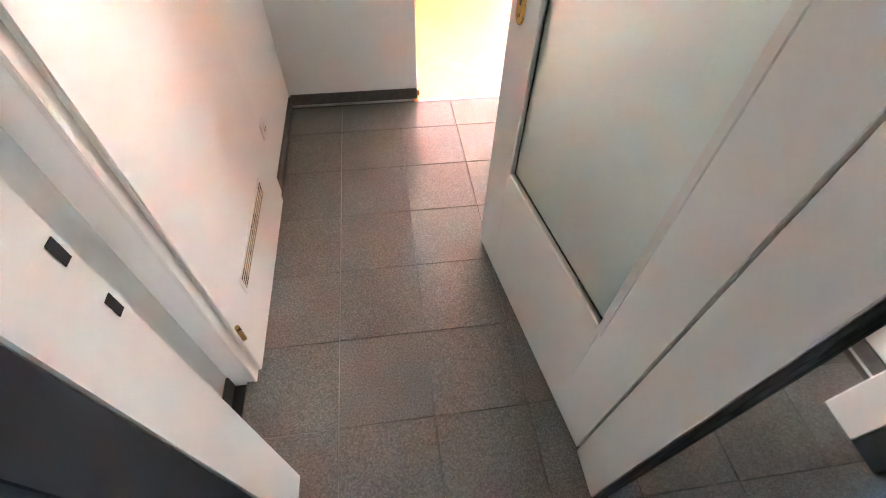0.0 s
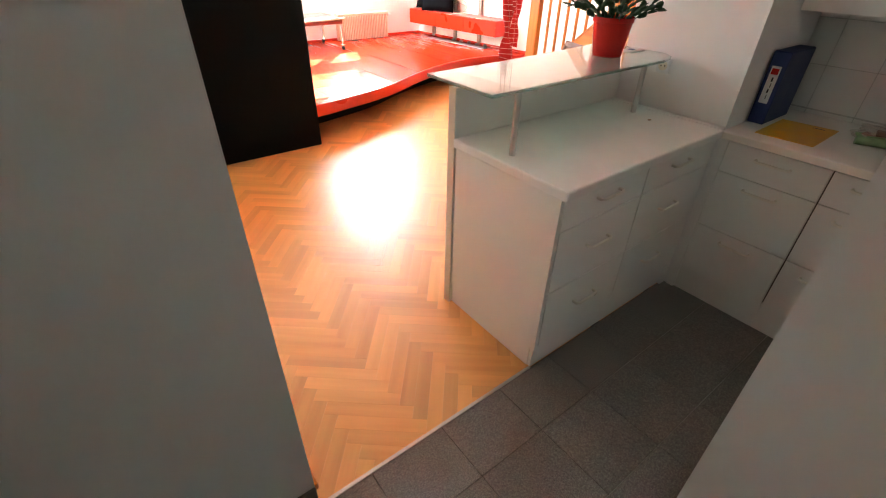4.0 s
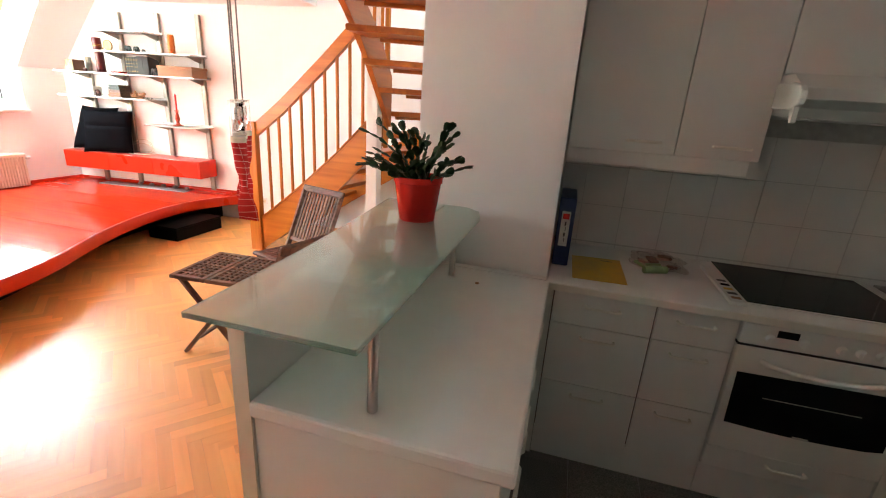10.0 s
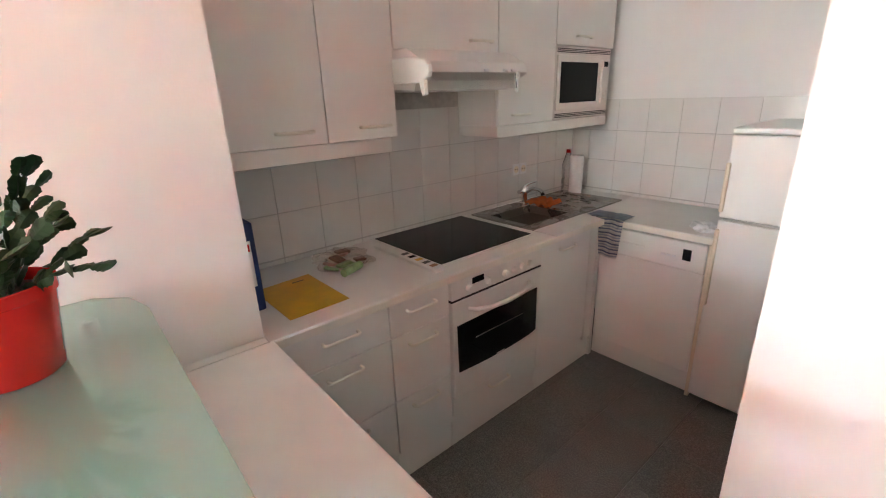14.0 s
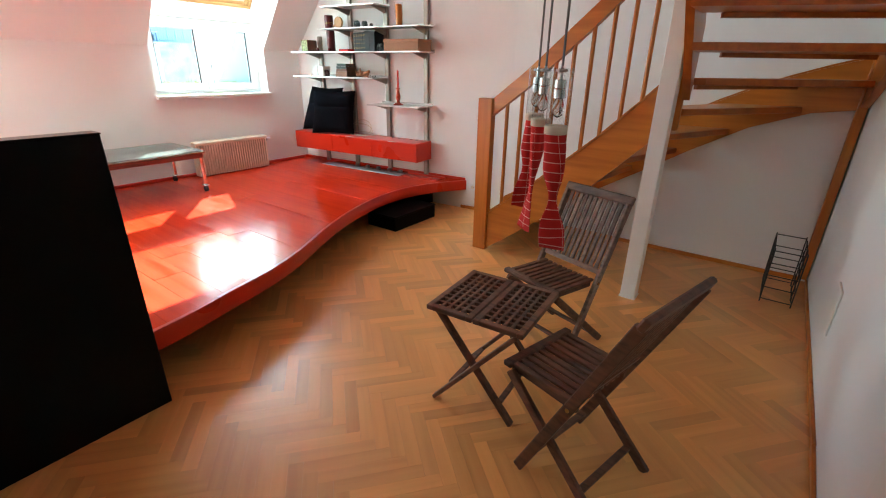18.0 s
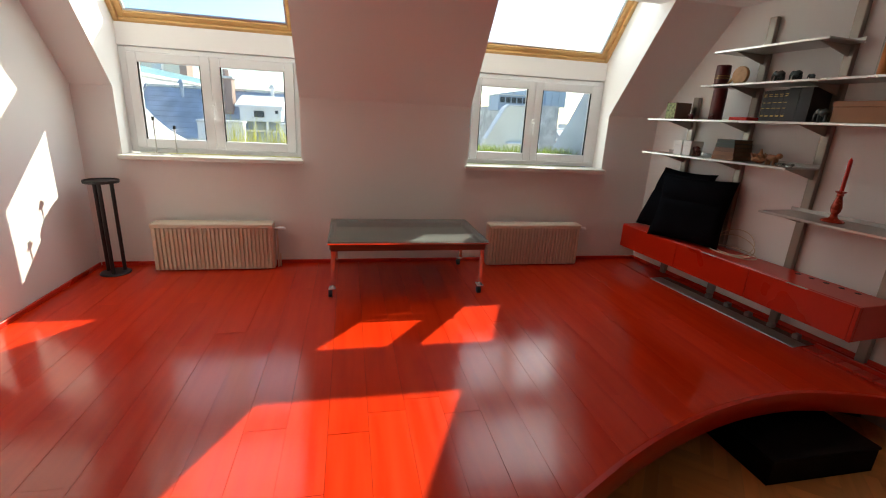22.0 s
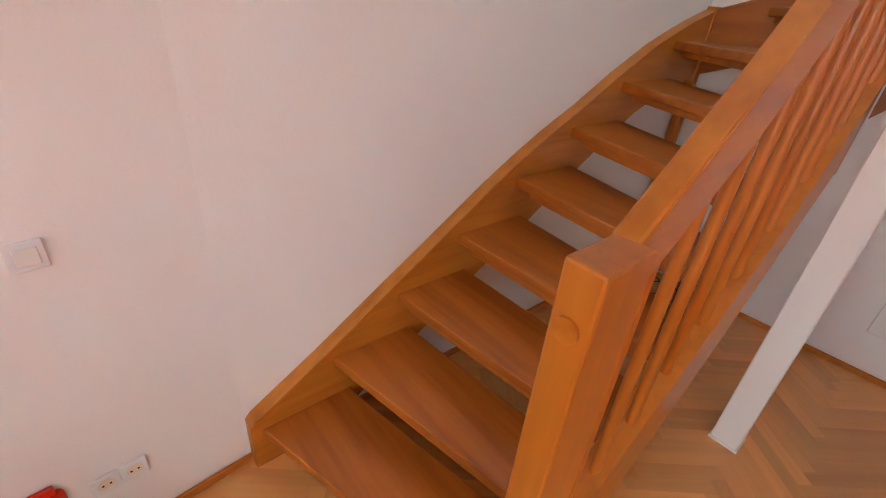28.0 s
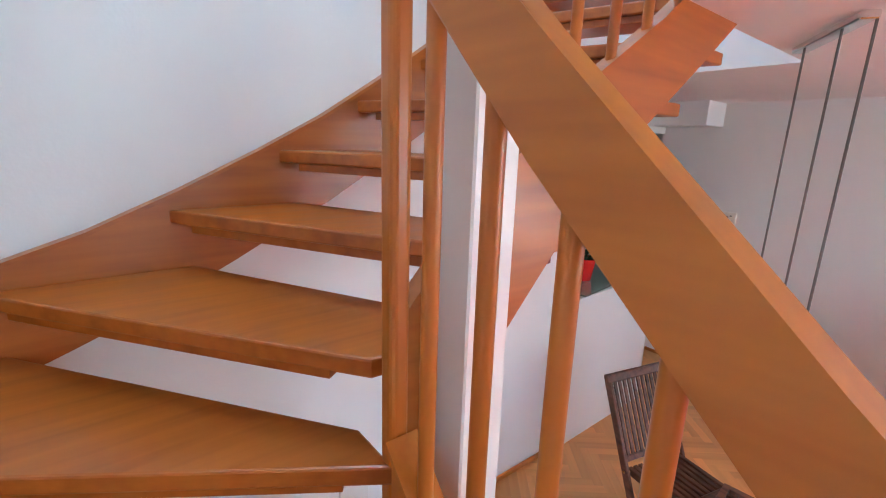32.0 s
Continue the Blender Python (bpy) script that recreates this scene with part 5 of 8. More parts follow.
dr = thing("drawer_cabinet", "glossy red lacquered wall-hung cabinet with three drawers", "cabinet", on_r(1.9, 0.17, 0.53))
part("body", on_wall(BM(), 0.94, 2.86, 0.043, 0.326, 0.53, 0.735, 0.003), RED_GLOSS, dr)
for s0, s1, grip in ((0.962, 1.578, 1.27), (1.582, 2.198, 1.90), (2.202, 2.842, 0)):
    fr = part("drawer_front", on_wall(BM(), s0, s1, 0.328, 0.346, 0.533, 0.7325, 0.002), RED_GLOSS, dr)
    if grip:
        bm = on_wall(BM(), grip - 0.06, grip + 0.06, 0.338, 0.360, 0.733, 0.737, 0.001)
        part("grip", bm, STEEL, fr, "folded steel grip")
part("frame_edge", on_wall(BM(), 0.94, 0.96, 0.327, 0.346, 0.53, 0.735, 0.002), RED_GLOSS, dr)
for k in range(5):
    p = on_r(1.10 + 0.085 * k, 0.10, 0.7352)
    part("cable_hole", tube(BM(), [p, p + Vector((0, 0, 0.0012))], 0.016, 16), BLACK_RUBBER, dr)

# cable channel let into the floor boards
ch = thing("floor_channel", "brushed metal floor channel cover with loose red slats", "cable channel", on_r(1.8, 0.3, DECK))
part("cover", on_wall(BM(), 1.235, 2.47, 0.165, 0.285, DECK + 0.002, DECK + 0.009, 0.002), ALU, ch)
part("gap", on_wall(BM(), 1.235, 2.47, 0.09, 0.163, DECK + 0.002, DECK + 0.004), paint("slot_brown", (0.17, 0.09, 0.075), 0.7), ch, "open dark cable slot")
for k in range(5):
    s = 1.165 - 0.093 * k
    part("slat", on_wall(BM(), s - 0.043, s + 0.043, 0.155, 0.235, DECK + 0.0025, DECK + 0.016, 0.002), RED_GLOSS, ch)
part("rail", on_wall(BM(), 0.70, 1.21, 0.11, 0.135, DECK + 0.0025, DECK + 0.03, 0.003), RED_GLOSS, ch)
PVC_GREY = paint("grey_plastic", (0.22, 0.19, 0.18), 0.5)
rng = random.Random(9)
for k in range(5):
    s = 1.32 + 0.17 * k
    part("plug", on_wall(BM(), s - 0.02, s + 0.02, 0.11, 0.155, DECK + 0.0045, DECK + 0.04, 0.008, 2), PVC_GREY, ch)


# ---- things on the shelves ----
def item(name, label, cat, s, d, z, group=""):
    return thing(name, label, cat, on_r(s, d, z), group)


WAX = paint("orange_wax", (0.70, 0.22, 0.03), 0.5, 0.06, 10.0, 0.05, 80)
MAROON = paint("dark_red_leather", (0.10, 0.010, 0.012), 0.4, 0.1, 14.0, 0.1, 120)
BOOK_DARK = paint("dark_book_cloth", (0.016, 0.016, 0.020), 0.6, 0.2, 14.0, 0.2, 300)
BOOK_BROWN = paint("brown_book_leather", (0.13, 0.045, 0.018), 0.5, 0.2, 14.0, 0.2, 200)
OLD_PAPER = paint("old_paper", (0.16, 0.10, 0.055), 0.8, 0.15, 30.0, 0.2, 300)
BOOK_TAN = paint("tan_book_leather", (0.20, 0.075, 0.025), 0.5, 0.2, 14.0, 0.2, 200)
BOOK_GREEN = paint("green_book_leather", (0.02, 0.03, 0.022), 0.5, 0.2, 14.0, 0.2, 200)
GILT = paint("gilt_lines", (0.50, 0.33, 0.10), 0.35, 0.1, 14.0, 0.0, 100, metal=0.6)
ELEPHANT = paint("green_grey_stone", (0.035, 0.05, 0.05), 0.3, 0.3, 25.0, 0.1, 80)
ELEPHANT_RED = paint("dark_red_stone", (0.09, 0.012, 0.012), 0.25, 0.3, 25.0, 0.1, 80)
DISC_WOOD = wood("pale_disc_wood", (0.36, 0.17, 0.05), (0.55, 0.30, 0.11), 0.4, "x")
CLAY = paint("clay_brown", (0.30, 0.13, 0.05), 0.55, 0.25, 30.0, 0.3, 90)

jar = item("candle_jar", "orange candle in a clear glass jar", "candle", 1.25, 0.2, 1.911)
c = on_r(1.25, 0.2, 1.911)
part("candle", lathe(BM(), [(0.034, 0.008), (0.034, 0.20), (0.030, 0.206), (0.004, 0.203)], c, 24), WAX, jar, "", True)
part("glass", lathe(BM(), [(0.040, 0.001), (0.042, 0.006), (0.042, 0.225), (0.0405, 0.225), (0.0405, 0.007)], c, 24), GLASS_CYL, jar, "", True).visible_shadow = False
part("wick", tube(BM(), [c + Vector((0, 0, 0.20)), c + Vector((0.002, 0, 0.215))], 0.0015, 6), BLACK_RUBBER, jar)

bx = item("cardboard_box", "low brown cardboard box with a lid", "box", 1.15, 0.2, 1.671)
part("box_body", on_wall(BM(), 0.935, 1.375, 0.06, 0.31, 1.671, 1.755, 0.002), CARDBOARD, bx)
part("lid", on_wall(BM(), 0.930, 1.380, 0.056, 0.315, 1.7555, 1.785, 0.002), CARDBOARD, bx)


def book(s0, s1, z0, z1, deep, mat, lean=0.0, label="dark cloth-bound book standing on a metal shelf"):
    b = item("book", label, "book", (s0 + s1) / 2, 0.2, z0, "books on the shelf")
    m = R_FRAME @ Matrix.Translation((0, s0, z0)) @ Matrix.Rotation(lean, 4, "X") @ Matrix.Translation((0, -s0, -z0))
    bm = BM()
    for q in ((s0, s0 + 0.003), (s1 - 0.003, s1)):
        box(bm, -0.05 - deep, -0.05, q[0], q[1], z0, z1, 0, m)
    box(bm, -0.05 - deep - 0.003, -0.05 - deep, s0, s1, z0, z1, 0.001, m)
    part("cover", bm, mat, b)
    part("page_block", box(BM(), -0.052 - deep + 0.004, -0.056, s0 + 0.0035, s1 - 0.0035, z0 + 0.003, z1 - 0.004, 0, m), PAPER, b)
    for zz in ((0.16, 0.19, 0.42, 0.6, 0.8, 0.86) if s1 - s0 < 0.05 else ()):
        bm = box(BM(), -0.0537 - deep, -0.0531 - deep, s0 + 0.006, s1 - 0.006, z0 + (z1 - z0) * zz, z0 + (z1 - z0) * zz + 0.003, 0, m)
        part("gilt_line", bm, GILT, b)
    return b


ss = 1.893
for k, (w, h, deep) in enumerate(((0.034, 0.192, 0.15), (0.035, 0.193, 0.15), (0.036, 0.195, 0.15), (0.034, 0.195, 0.15), (0.036, 0.197, 0.15), (0.072, 0.204, 0.165), (0.073, 0.204, 0.165))):
    book(ss - w, ss - 0.0015, 1.672, 1.672 + h, deep, BOOK_DARK, 0.0)
    ss -= w
red_book = item("small_red_box", "small flat dark red box beside the books", "box", 1.99, 0.2, 1.671)
part("case", on_wall(BM(), 1.92, 2.06, 0.15, 0.27, 1.671, 1.695, 0.003), RED_CERAMIC, red_book)

tb = item("document_tube", "tall dark red leather tube standing under a shelf", "tube", 2.23, 0.17, 1.671)
part("case", lathe(BM(), [(0.044, 0.0), (0.046, 0.003), (0.046, 0.222), (0.042, 0.225)], on_r(2.237, 0.20, 1.671), 28), MAROON, tb, "", True)
tb = item("leather_tin", "short dark red leather tin with two gilt rings", "tin", 2.215, 0.2, 1.911)
c = on_r(2.25, 0.20, 1.911)
part("case", lathe(BM(), [(0.044, 0.0), (0.046, 0.003), (0.046, 0.04)], c, 28), MAROON, tb, "", True)
part("cap", lathe(BM(), [(0.048, 0.0405), (0.048, 0.135), (0.044, 0.142)], c, 28), MAROON, tb, "", True)
for h in (0.05, 0.065):
    part("gilt_ring", lathe(BM(), [(0.0485, h), (0.0485, h + 0.004)], c, 28), GILT, tb)

disc = item("wooden_disc_figure", "round pale wooden elephant figure standing on edge", "ornament", 2.10, 0.2, 1.911)
c = on_r(2.10, 0.2, 1.975)
nrm = Vector((RN.x, RN.y, 0))
part("disc", tube(BM(), [c - nrm * 0.012, c - nrm * 0.009, c + nrm * 0.009, c + nrm * 0.012], [0.056, 0.06, 0.06, 0.056], 32), DISC_WOOD, disc)
part("trunk", tube(BM(), [on_r(2.155, 0.2, 1.955), on_r(2.18, 0.2, 1.935), on_r(2.20, 0.2, 1.918)], [0.012, 0.009, 0.006], 10), DISC_WOOD, disc)
part("base", on_wall(BM(), 2.05, 2.15, 0.185, 0.215, 1.9105, 1.918, 0.001), DISC_WOOD, disc)


def elephant(s, d, z, k, mat, label):
    """A small carved elephant in one piece: body, head, trunk, ears and legs."""
    bm = BM()
    blob(bm, (0, 0, 0.62 * k), (0.36 * k, 0.26 * k, 0.27 * k), 2, 0.1, 3)
    blob(bm, (0.38 * k, 0, 0.68 * k), (0.19 * k, 0.18 * k, 0.2 * k), 2)
    tube(bm, [(0.5 * k, 0, 0.66 * k), (0.60 * k, 0, 0.45 * k), (0.60 * k, 0, 0.22 * k), (0.67 * k, 0, 0.12 * k)], [0.1 * k, 0.075 * k, 0.055 * k, 0.04 * k], 8)
    for w in (-1, 1):
        blob(bm, (0.30 * k, 0.2 * w * k, 0.66 * k), (0.12 * k, 0.03 * k, 0.17 * k), 1)
        for x in (-0.22, 0.2):
            tube(bm, [(x * k, 0.13 * w * k, 0), (x * k, 0.13 * w * k, 0.5 * k)], [0.1 * k, 0.09 * k], 8)
    m = R_FRAME @ Matrix.Translation((-d, s, z)) @ Matrix.Rotation(radians(90), 4, "Z")
    bmesh.ops.transform(bm, matrix=m, verts=bm.verts)
    ob = part("elephant_figure", bm, mat, None, label, True)
    tagged(ob, "", "ornament", "elephant figures")


for s, k in ((1.80, 0.082), (1.69, 0.075), (1.60, 0.045)):
    elephant(s, 0.22, 1.911, k, ELEPHANT, "small grey-green stone elephant on a metal shelf")
elephant(2.42, 0.24, 1.671, 0.05, ELEPHANT_RED, "tiny dark red elephant on a metal shelf")
elephant(2.21, 0.26, 1.671, 0.045, ELEPHANT_RED, "tiny dark red elephant on a metal shelf")
elephant(1.46, 0.24, 1.671, 0.09, ELEPHANT, "black stone elephant beside a cardboard box")
elephant(2.31, 0.23, 1.401, 0.085, ELEPHANT_RED, "dark red elephant beside stacked books")

pc = item("picture_box", "small box with a green leaf picture on its front", "box", 2.62, 0.2, 1.671)
part("case", on_wall(BM(), 2.575, 2.68, 0.10, 0.25, 1.671, 1.80, 0.002), BOOK_BROWN, pc)
part("picture", on_wall(BM(), 2.58, 2.675, 0.251, 0.253, 1.676, 1.795), paint("leaf_print", (0.30, 0.34, 0.16), 0.6, 0.7, 60.0, 0.0, 80), pc)

z = 1.401
for k, (s0, s1, h, mat) in enumerate(((1.95, 2.125, 0.030, BOOK_TAN), (1.955, 2.12, 0.028, BOOK_TAN), (1.955, 2.115, 0.028, BOOK_BROWN), (1.96, 2.11, 0.028, BOOK_GREEN), (1.965, 2.105, 0.028, BOOK_GREEN))):
    b = item("book", "old leather-bound book lying in a stack", "book", 2.06, 0.2, z, "stacked books")
    bm = on_wall(BM(), s0, s1, 0.10, 0.27, z, z + 0.003)
    on_wall(bm, s0, s1, 0.10, 0.27, z + h - 0.004, z + h - 0.001), on_wall(bm, s0, s1, 0.27, 0.274, z, z + h - 0.001)
    part("cover", bm, mat, b)
    part("page_block", on_wall(BM(), s0 + 0.004, s1 - 0.004, 0.105, 0.269, z + 0.0032, z + h - 0.0042), OLD_PAPER, b)
    z += h
for k, s in enumerate((2.372, 2.462)):
    b = item("white_box", "small plain white cardboard box", "box", s, 0.2, 1.401, "white boxes")
    part("box_body", on_wall(BM(), s - 0.038, s + 0.038, 0.15, 0.27, 1.401, 1.475, 0.002), PAPER, b)
    part("lid", on_wall(BM(), s - 0.04, s + 0.04, 0.148, 0.272, 1.4753, 1.51, 0.002), PAPER, b)

sh = item("shell", "spiky brown sea shell", "shell", 1.79, 0.23, 1.401)
c = on_r(1.79, 0.23, 1.432)
bm = BM()
blob(bm, c, (0.045, 0.05, 0.030), 3, 0.35, 5)
for k in range(9):
    a = k * 0.698
    p = c + Vector((0.036 * math.cos(a), 0.04 * math.sin(a), 0.012))
    part("spike", tube(BM(), [p, p + Vector((0.02 * math.cos(a), 0.02 * math.sin(a), 0.022))], [0.010, 0.002], 6), CLAY, sh, "", True)
part("spike", tube(BM(), [c + Vector((0, 0, 0.02)), c + Vector((0, 0, 0.065))], [0.02, 0.003], 8), CLAY, sh, "", True)
part("shell_body", bm, CLAY, sh, "", True)
sh = item("clay_animal", "small brown clay animal figure", "ornament", 1.69, 0.25, 1.401)
bm = BM()
c = on_r(1.69, 0.25, 1.401)
blob(bm, c + Vector((0, 0, 0.045)), (0.022, 0.042, 0.022), 2, 0.15)
blob(bm, c + Vector((0, -0.045, 0.06)), (0.018, 0.02, 0.018), 2)
for dx in (-0.012, 0.012):
    for dy in (-0.026, 0.026):
        tube(bm, [c + Vector((dx, dy, 0)), c + Vector((dx, dy, 0.04))], 0.008, 8)
tube(bm, [c + Vector((0, 0.04, 0.05)), c + Vector((0, 0.062, 0.07))], [0.006, 0.003], 6)
part("figure", bm, CLAY, sh, "", True)
for s, r in ((1.63, 0.026), (1.57, 0.03)):
    b = item("glass_dish", "small clear glass dish", "dish", s, 0.26, 1.401, "glass dishes")
    part("bowl", lathe(BM(), [(r * 0.6, 0.0), (r, 0.012), (r, 0.022), (r * 0.9, 0.022), (r * 0.5, 0.006)], on_r(s, 0.26, 1.401), 20), GLASS_CLEAR, b, "", True)

ck = item("candlestick", "red turned candlestick with a red candle", "candlestick", 1.28, 0.2, 1.121)
c = on_r(1.28, 0.2, 1.121)
COPPER = paint("red_copper_lacquer", (0.42, 0.045, 0.02), 0.25, 0.2, 30.0, 0.05, 80, metal=0.35)
part("stick", lathe(BM(), [(0.056, 0), (0.058, 0.006), (0.052, 0.012), (0.026, 0.020), (0.018, 0.032), (0.016, 0.045), (0.024, 0.062), (0.027, 0.085), (0.020, 0.12), (0.013, 0.148), (0.018, 0.156), (0.014, 0.164), (0.026, 0.172), (0.027, 0.178), (0.011, 0.180)], c, 28), COPPER, ck, "", True)
part("candle", lathe(BM(), [(0.0105, 0.178), (0.010, 0.35), (0.004, 0.362), (0.001, 0.368)], c, 16), RED_CERAMIC, ck, "red wax candle", True)


def pillow(name, label, m, w, h, t, slouch):
    """A soft square pillow with drawn-in corners, quilted seams and creases."""
    pl = thing(name, label, "pillow", m.translation, "navy pillows")
    bm = BM()
    n = 26
    grid = {}
    for side in (1, -1):
        for i in range(n + 1):
            for j in range(n + 1):
                u, v = i / n * 2 - 1, j / n * 2 - 1
                rim = i in (0, n) or j in (0, n)
                if rim and side < 0:
                    grid[side, i, j] = grid[1, i, j]
                    continue
                pin = 1 - 0.07 * (1 - v * v) * abs(u) ** 3
                pin2 = 1 - 0.07 * (1 - u * u) * abs(v) ** 3
                th = (max(0, 1 - u ** 4) * max(0, 1 - v ** 4)) ** 0.45
                seam = 0.22 * math.exp(-((v - 0.25) * 14) ** 2)
                cr = 0.10 * noise.noise(Vector((u * 2.3, v * 2.3, side + w * 7)))
                y = side * t / 2 * th * (1 - seam + cr)
                grid[side, i, j] = bm.verts.new((u * w / 2 * pin + slouch * (v + 1) / 2, y, (v * pin2 + 1) * h / 2))
        for i in range(n):
            for j in range(n):
                f = [grid[side, i, j], grid[side, i + 1, j], grid[side, i + 1, j + 1], grid[side, i, j + 1]]
                bm.faces.new(f if side > 0 else f[::-1])
    bmesh.ops.transform(bm, matrix=m, verts=bm.verts)
    cv = part("cover", bm, NAVY, pl, "", True)
    bm = BM()
    edge = [(-1, -1), (1, -1), (1, 1), (-1, 1), (-1, -1)]
    pts = []
    for (a, b), (c2, d) in zip(edge, edge[1:]):
        for k in range(12):
            u, v = a + (c2 - a) * k / 12, b + (d - b) * k / 12
            pin = 1 - 0.07 * (1 - v * v) * abs(u) ** 3
            pin2 = 1 - 0.07 * (1 - u * u) * abs(v) ** 3
            pts.append(m @ Vector((u * w / 2 * pin + slouch * (v + 1) / 2, 0, (v * pin2 + 1) * h / 2)))
    tube(bm, pts + [pts[0]], 0.005, 6)
    part("piping", bm, NAVY, cv)


for s, d, tilt, spin, w, h, slouch in ((2.615, 0.155, 7, 0, 0.53, 0.535, -0.17), (2.235, 0.265, 9, 22, 0.54, 0.51, -0.02)):
    m = R_FRAME @ Matrix.Translation((-d - 0.02, s, 0.738)) @ Matrix.Rotation(radians(90 + spin), 4, "Z") @ Matrix.Rotation(radians(tilt), 4, "X")
    pillow("pillow", "navy blue quilted square pillow leaning on the wall", m, w, h, 0.13, slouch)

# coil of cable
cb = item("cable", "loose coil of beige cable lying on the red cabinet", "cable", 1.82, 0.2, 0.737)
BEIGE = paint("beige_cable", (0.60, 0.50, 0.38), 0.45, 0.05, 20.0, 0.0, 80)
pts = []
TURNS = ((0.20, 0.085, 0.004), (0.17, 0.095, 0.03), (0.155, 0.05, 0.17), (0.155, 0.05, 0.17))
for k in range(190):
    a = 0.9 + k * 0.0992
    n, f = divmod(min(k, 188) / 63, 1)
    (rs, rd, up), (rs2, rd2, up2) = TURNS[int(n)], TURNS[int(n) + 1]
    rs, rd, up = rs + (rs2 - rs) * f, rd + (rd2 - rd) * f, up + (up2 - up) * f
    back = (1 - math.sin(a)) / 2
    pts.append(on_r(1.90 + rs * math.cos(a), 0.14 + rd * math.sin(a), 0.7395 + up * back ** 1.3))
part("coil", tube(BM(), pts, 0.0035, 6), BEIGE, cb, "", True)

# ---- platform furniture ----
tab = thing("coffee_table", "low coffee table with smoked glass top and chrome legs on castors", "coffee table", (3.48, 8.72, DECK))
x0, x1, y0, y1 = 2.915, 4.07, 8.345, 9.055
part("glass_top", box(BM(), x0, x1, y0, y1, 0.722, 0.732, 0.002), GLASS_TABLE, tab, "smoked glass top").visible_shadow = False
for a in ((x0 + 0.02, x1 - 0.02, y0 + 0.012, y0 + 0.034), (x0 + 0.02, x1 - 0.02, y1 - 0.034, y1 - 0.012)):
    part("rail", box(BM(), *a, 0.66, 0.706, 0.003), WALNUT, tab, "dark wooden rail")
for a in ((x0 + 0.012, x0 + 0.034, y0 + 0.036, y1 - 0.036), (x1 - 0.034, x1 - 0.012, y0 + 0.036, y1 - 0.036)):
    part("rail", box(BM(), *a, 0.66, 0.706, 0.003), WALNUT, tab, "dark wooden rail")
bm = BM()
for q in ((x0, x1, y0, y0 + 0.014), (x0, x1, y1 - 0.014, y1), (x0, x0 + 0.014, y0 + 0.0142, y1 - 0.0142), (x1 - 0.014, x1, y0 + 0.0142, y1 - 0.0142)):
    box(bm, *q, 0.707, 0.7215, 0.002)
part("chrome_frame", bm, CHROME, tab)
part("lower_shelf", box(BM(), x0 + 0.04, x1 - 0.04, y0 + 0.05, y1 - 0.05, 0.662, 0.672, 0.002), paint("brown_table_shelf", (0.30, 0.21, 0.13), 0.35, 0.15, 5.0, 0.05, 80), tab, "brown wooden shelf under the glass")
for x in (x0 + 0.035, x1 - 0.035):
    for y in (y0 + 0.035, y1 - 0.035):
        leg = part("leg", tube(BM(), [(x, y, DECK + 0.062), (x, y, 0.712)], 0.017, 18), CHROME, tab, "", True)
        cy = y - 0.042 if y < 8.7 else y - 0.02
        bm = tube(BM(), [(x - 0.034, cy, DECK + 0.0275), (x - 0.008, cy, DECK + 0.0275)], [0.027, 0.027], 20)
        part("castor", bm, BLACK_RUBBER, leg, "black castor")
        part("fork", box(BM(), x - 0.036, x + 0.016, cy - 0.01, y + 0.014, DECK + 0.05, DECK + 0.064, 0.004), CHROME, leg)


def radiator(x0, x1):
    r = thing("radiator", "cream ribbed panel radiator under a window", "radiator", ((x0 + x1) / 2, 9.0, DECK), "radiators")
    part("panel", box(BM(), x0, x1, 8.955, 9.05, DECK + 0.006, 0.712, 0.006), CREAM, r)
    part("top_rail", box(BM(), x0 + 0.003, x1 - 0.003, 8.9365, 8.9545, 0.676, 0.708, 0.003), CREAM, r)
    n = int((x1 - x0 - 0.03) / 0.0285)
    w = (x1 - x0 - 0.03) / n
    for k in range(n):
        x = x0 + 0.015 + w * k
        part("rib", prism(BM(), [(x + 0.004, 8.9545), (x + 0.008, 8.936), (x + w - 0.008, 8.936), (x + w - 0.004, 8.9545)], "z", DECK + 0.012, 0.674), CREAM, r)
    bm = BM()
    for k in range(int((x1 - x0) / 0.03) - 1):
        box(bm, x0 + 0.022 + 0.03 * k, x0 + 0.04 + 0.03 * k, 8.985, 9.05, 0.7123, 0.7145)
    part("top_grille", bm, CREAM, r)
    for x in (x0 + 0.12, x1 - 0.12):
        part("foot", box(BM(), x - 0.02, x + 0.02, 9.0, 9.03, DECK + 0.001, DECK + 0.0055, 0.001), CREAM, r)
    bm = tube(BM(), [(x1 + 0.001, 9.01, 0.655), (x1 + 0.03, 9.01, 0.655)], 0.010, 12)
    valve = part("valve", bm, STEEL, r)
    part("valve_head", tube(BM(), [(x1 + 0.028, 9.01, 0.655), (x1 + 0.034, 9.01, 0.655), (x1 + 0.075, 9.01, 0.655), (x1 + 0.083, 9.01, 0.655)], [0.015, 0.021, 0.019, 0.013], 16), PVC, valve, "white thermostat head", True)
    bm = BM()
    for q in (0.0, 0.05):
        tube(bm, [(x1 + 0.018 + q * 0.3, 9.02 + q * 0.3, DECK + 0.001), (x1 + 0.018 + q * 0.3, 9.02 + q * 0.3, 0.64 - 4 * q)], 0.007, 10)
    part("pipe", bm, CREAM, r)


radiator(1.59, 2.47), radiator(4.265, 5.14)

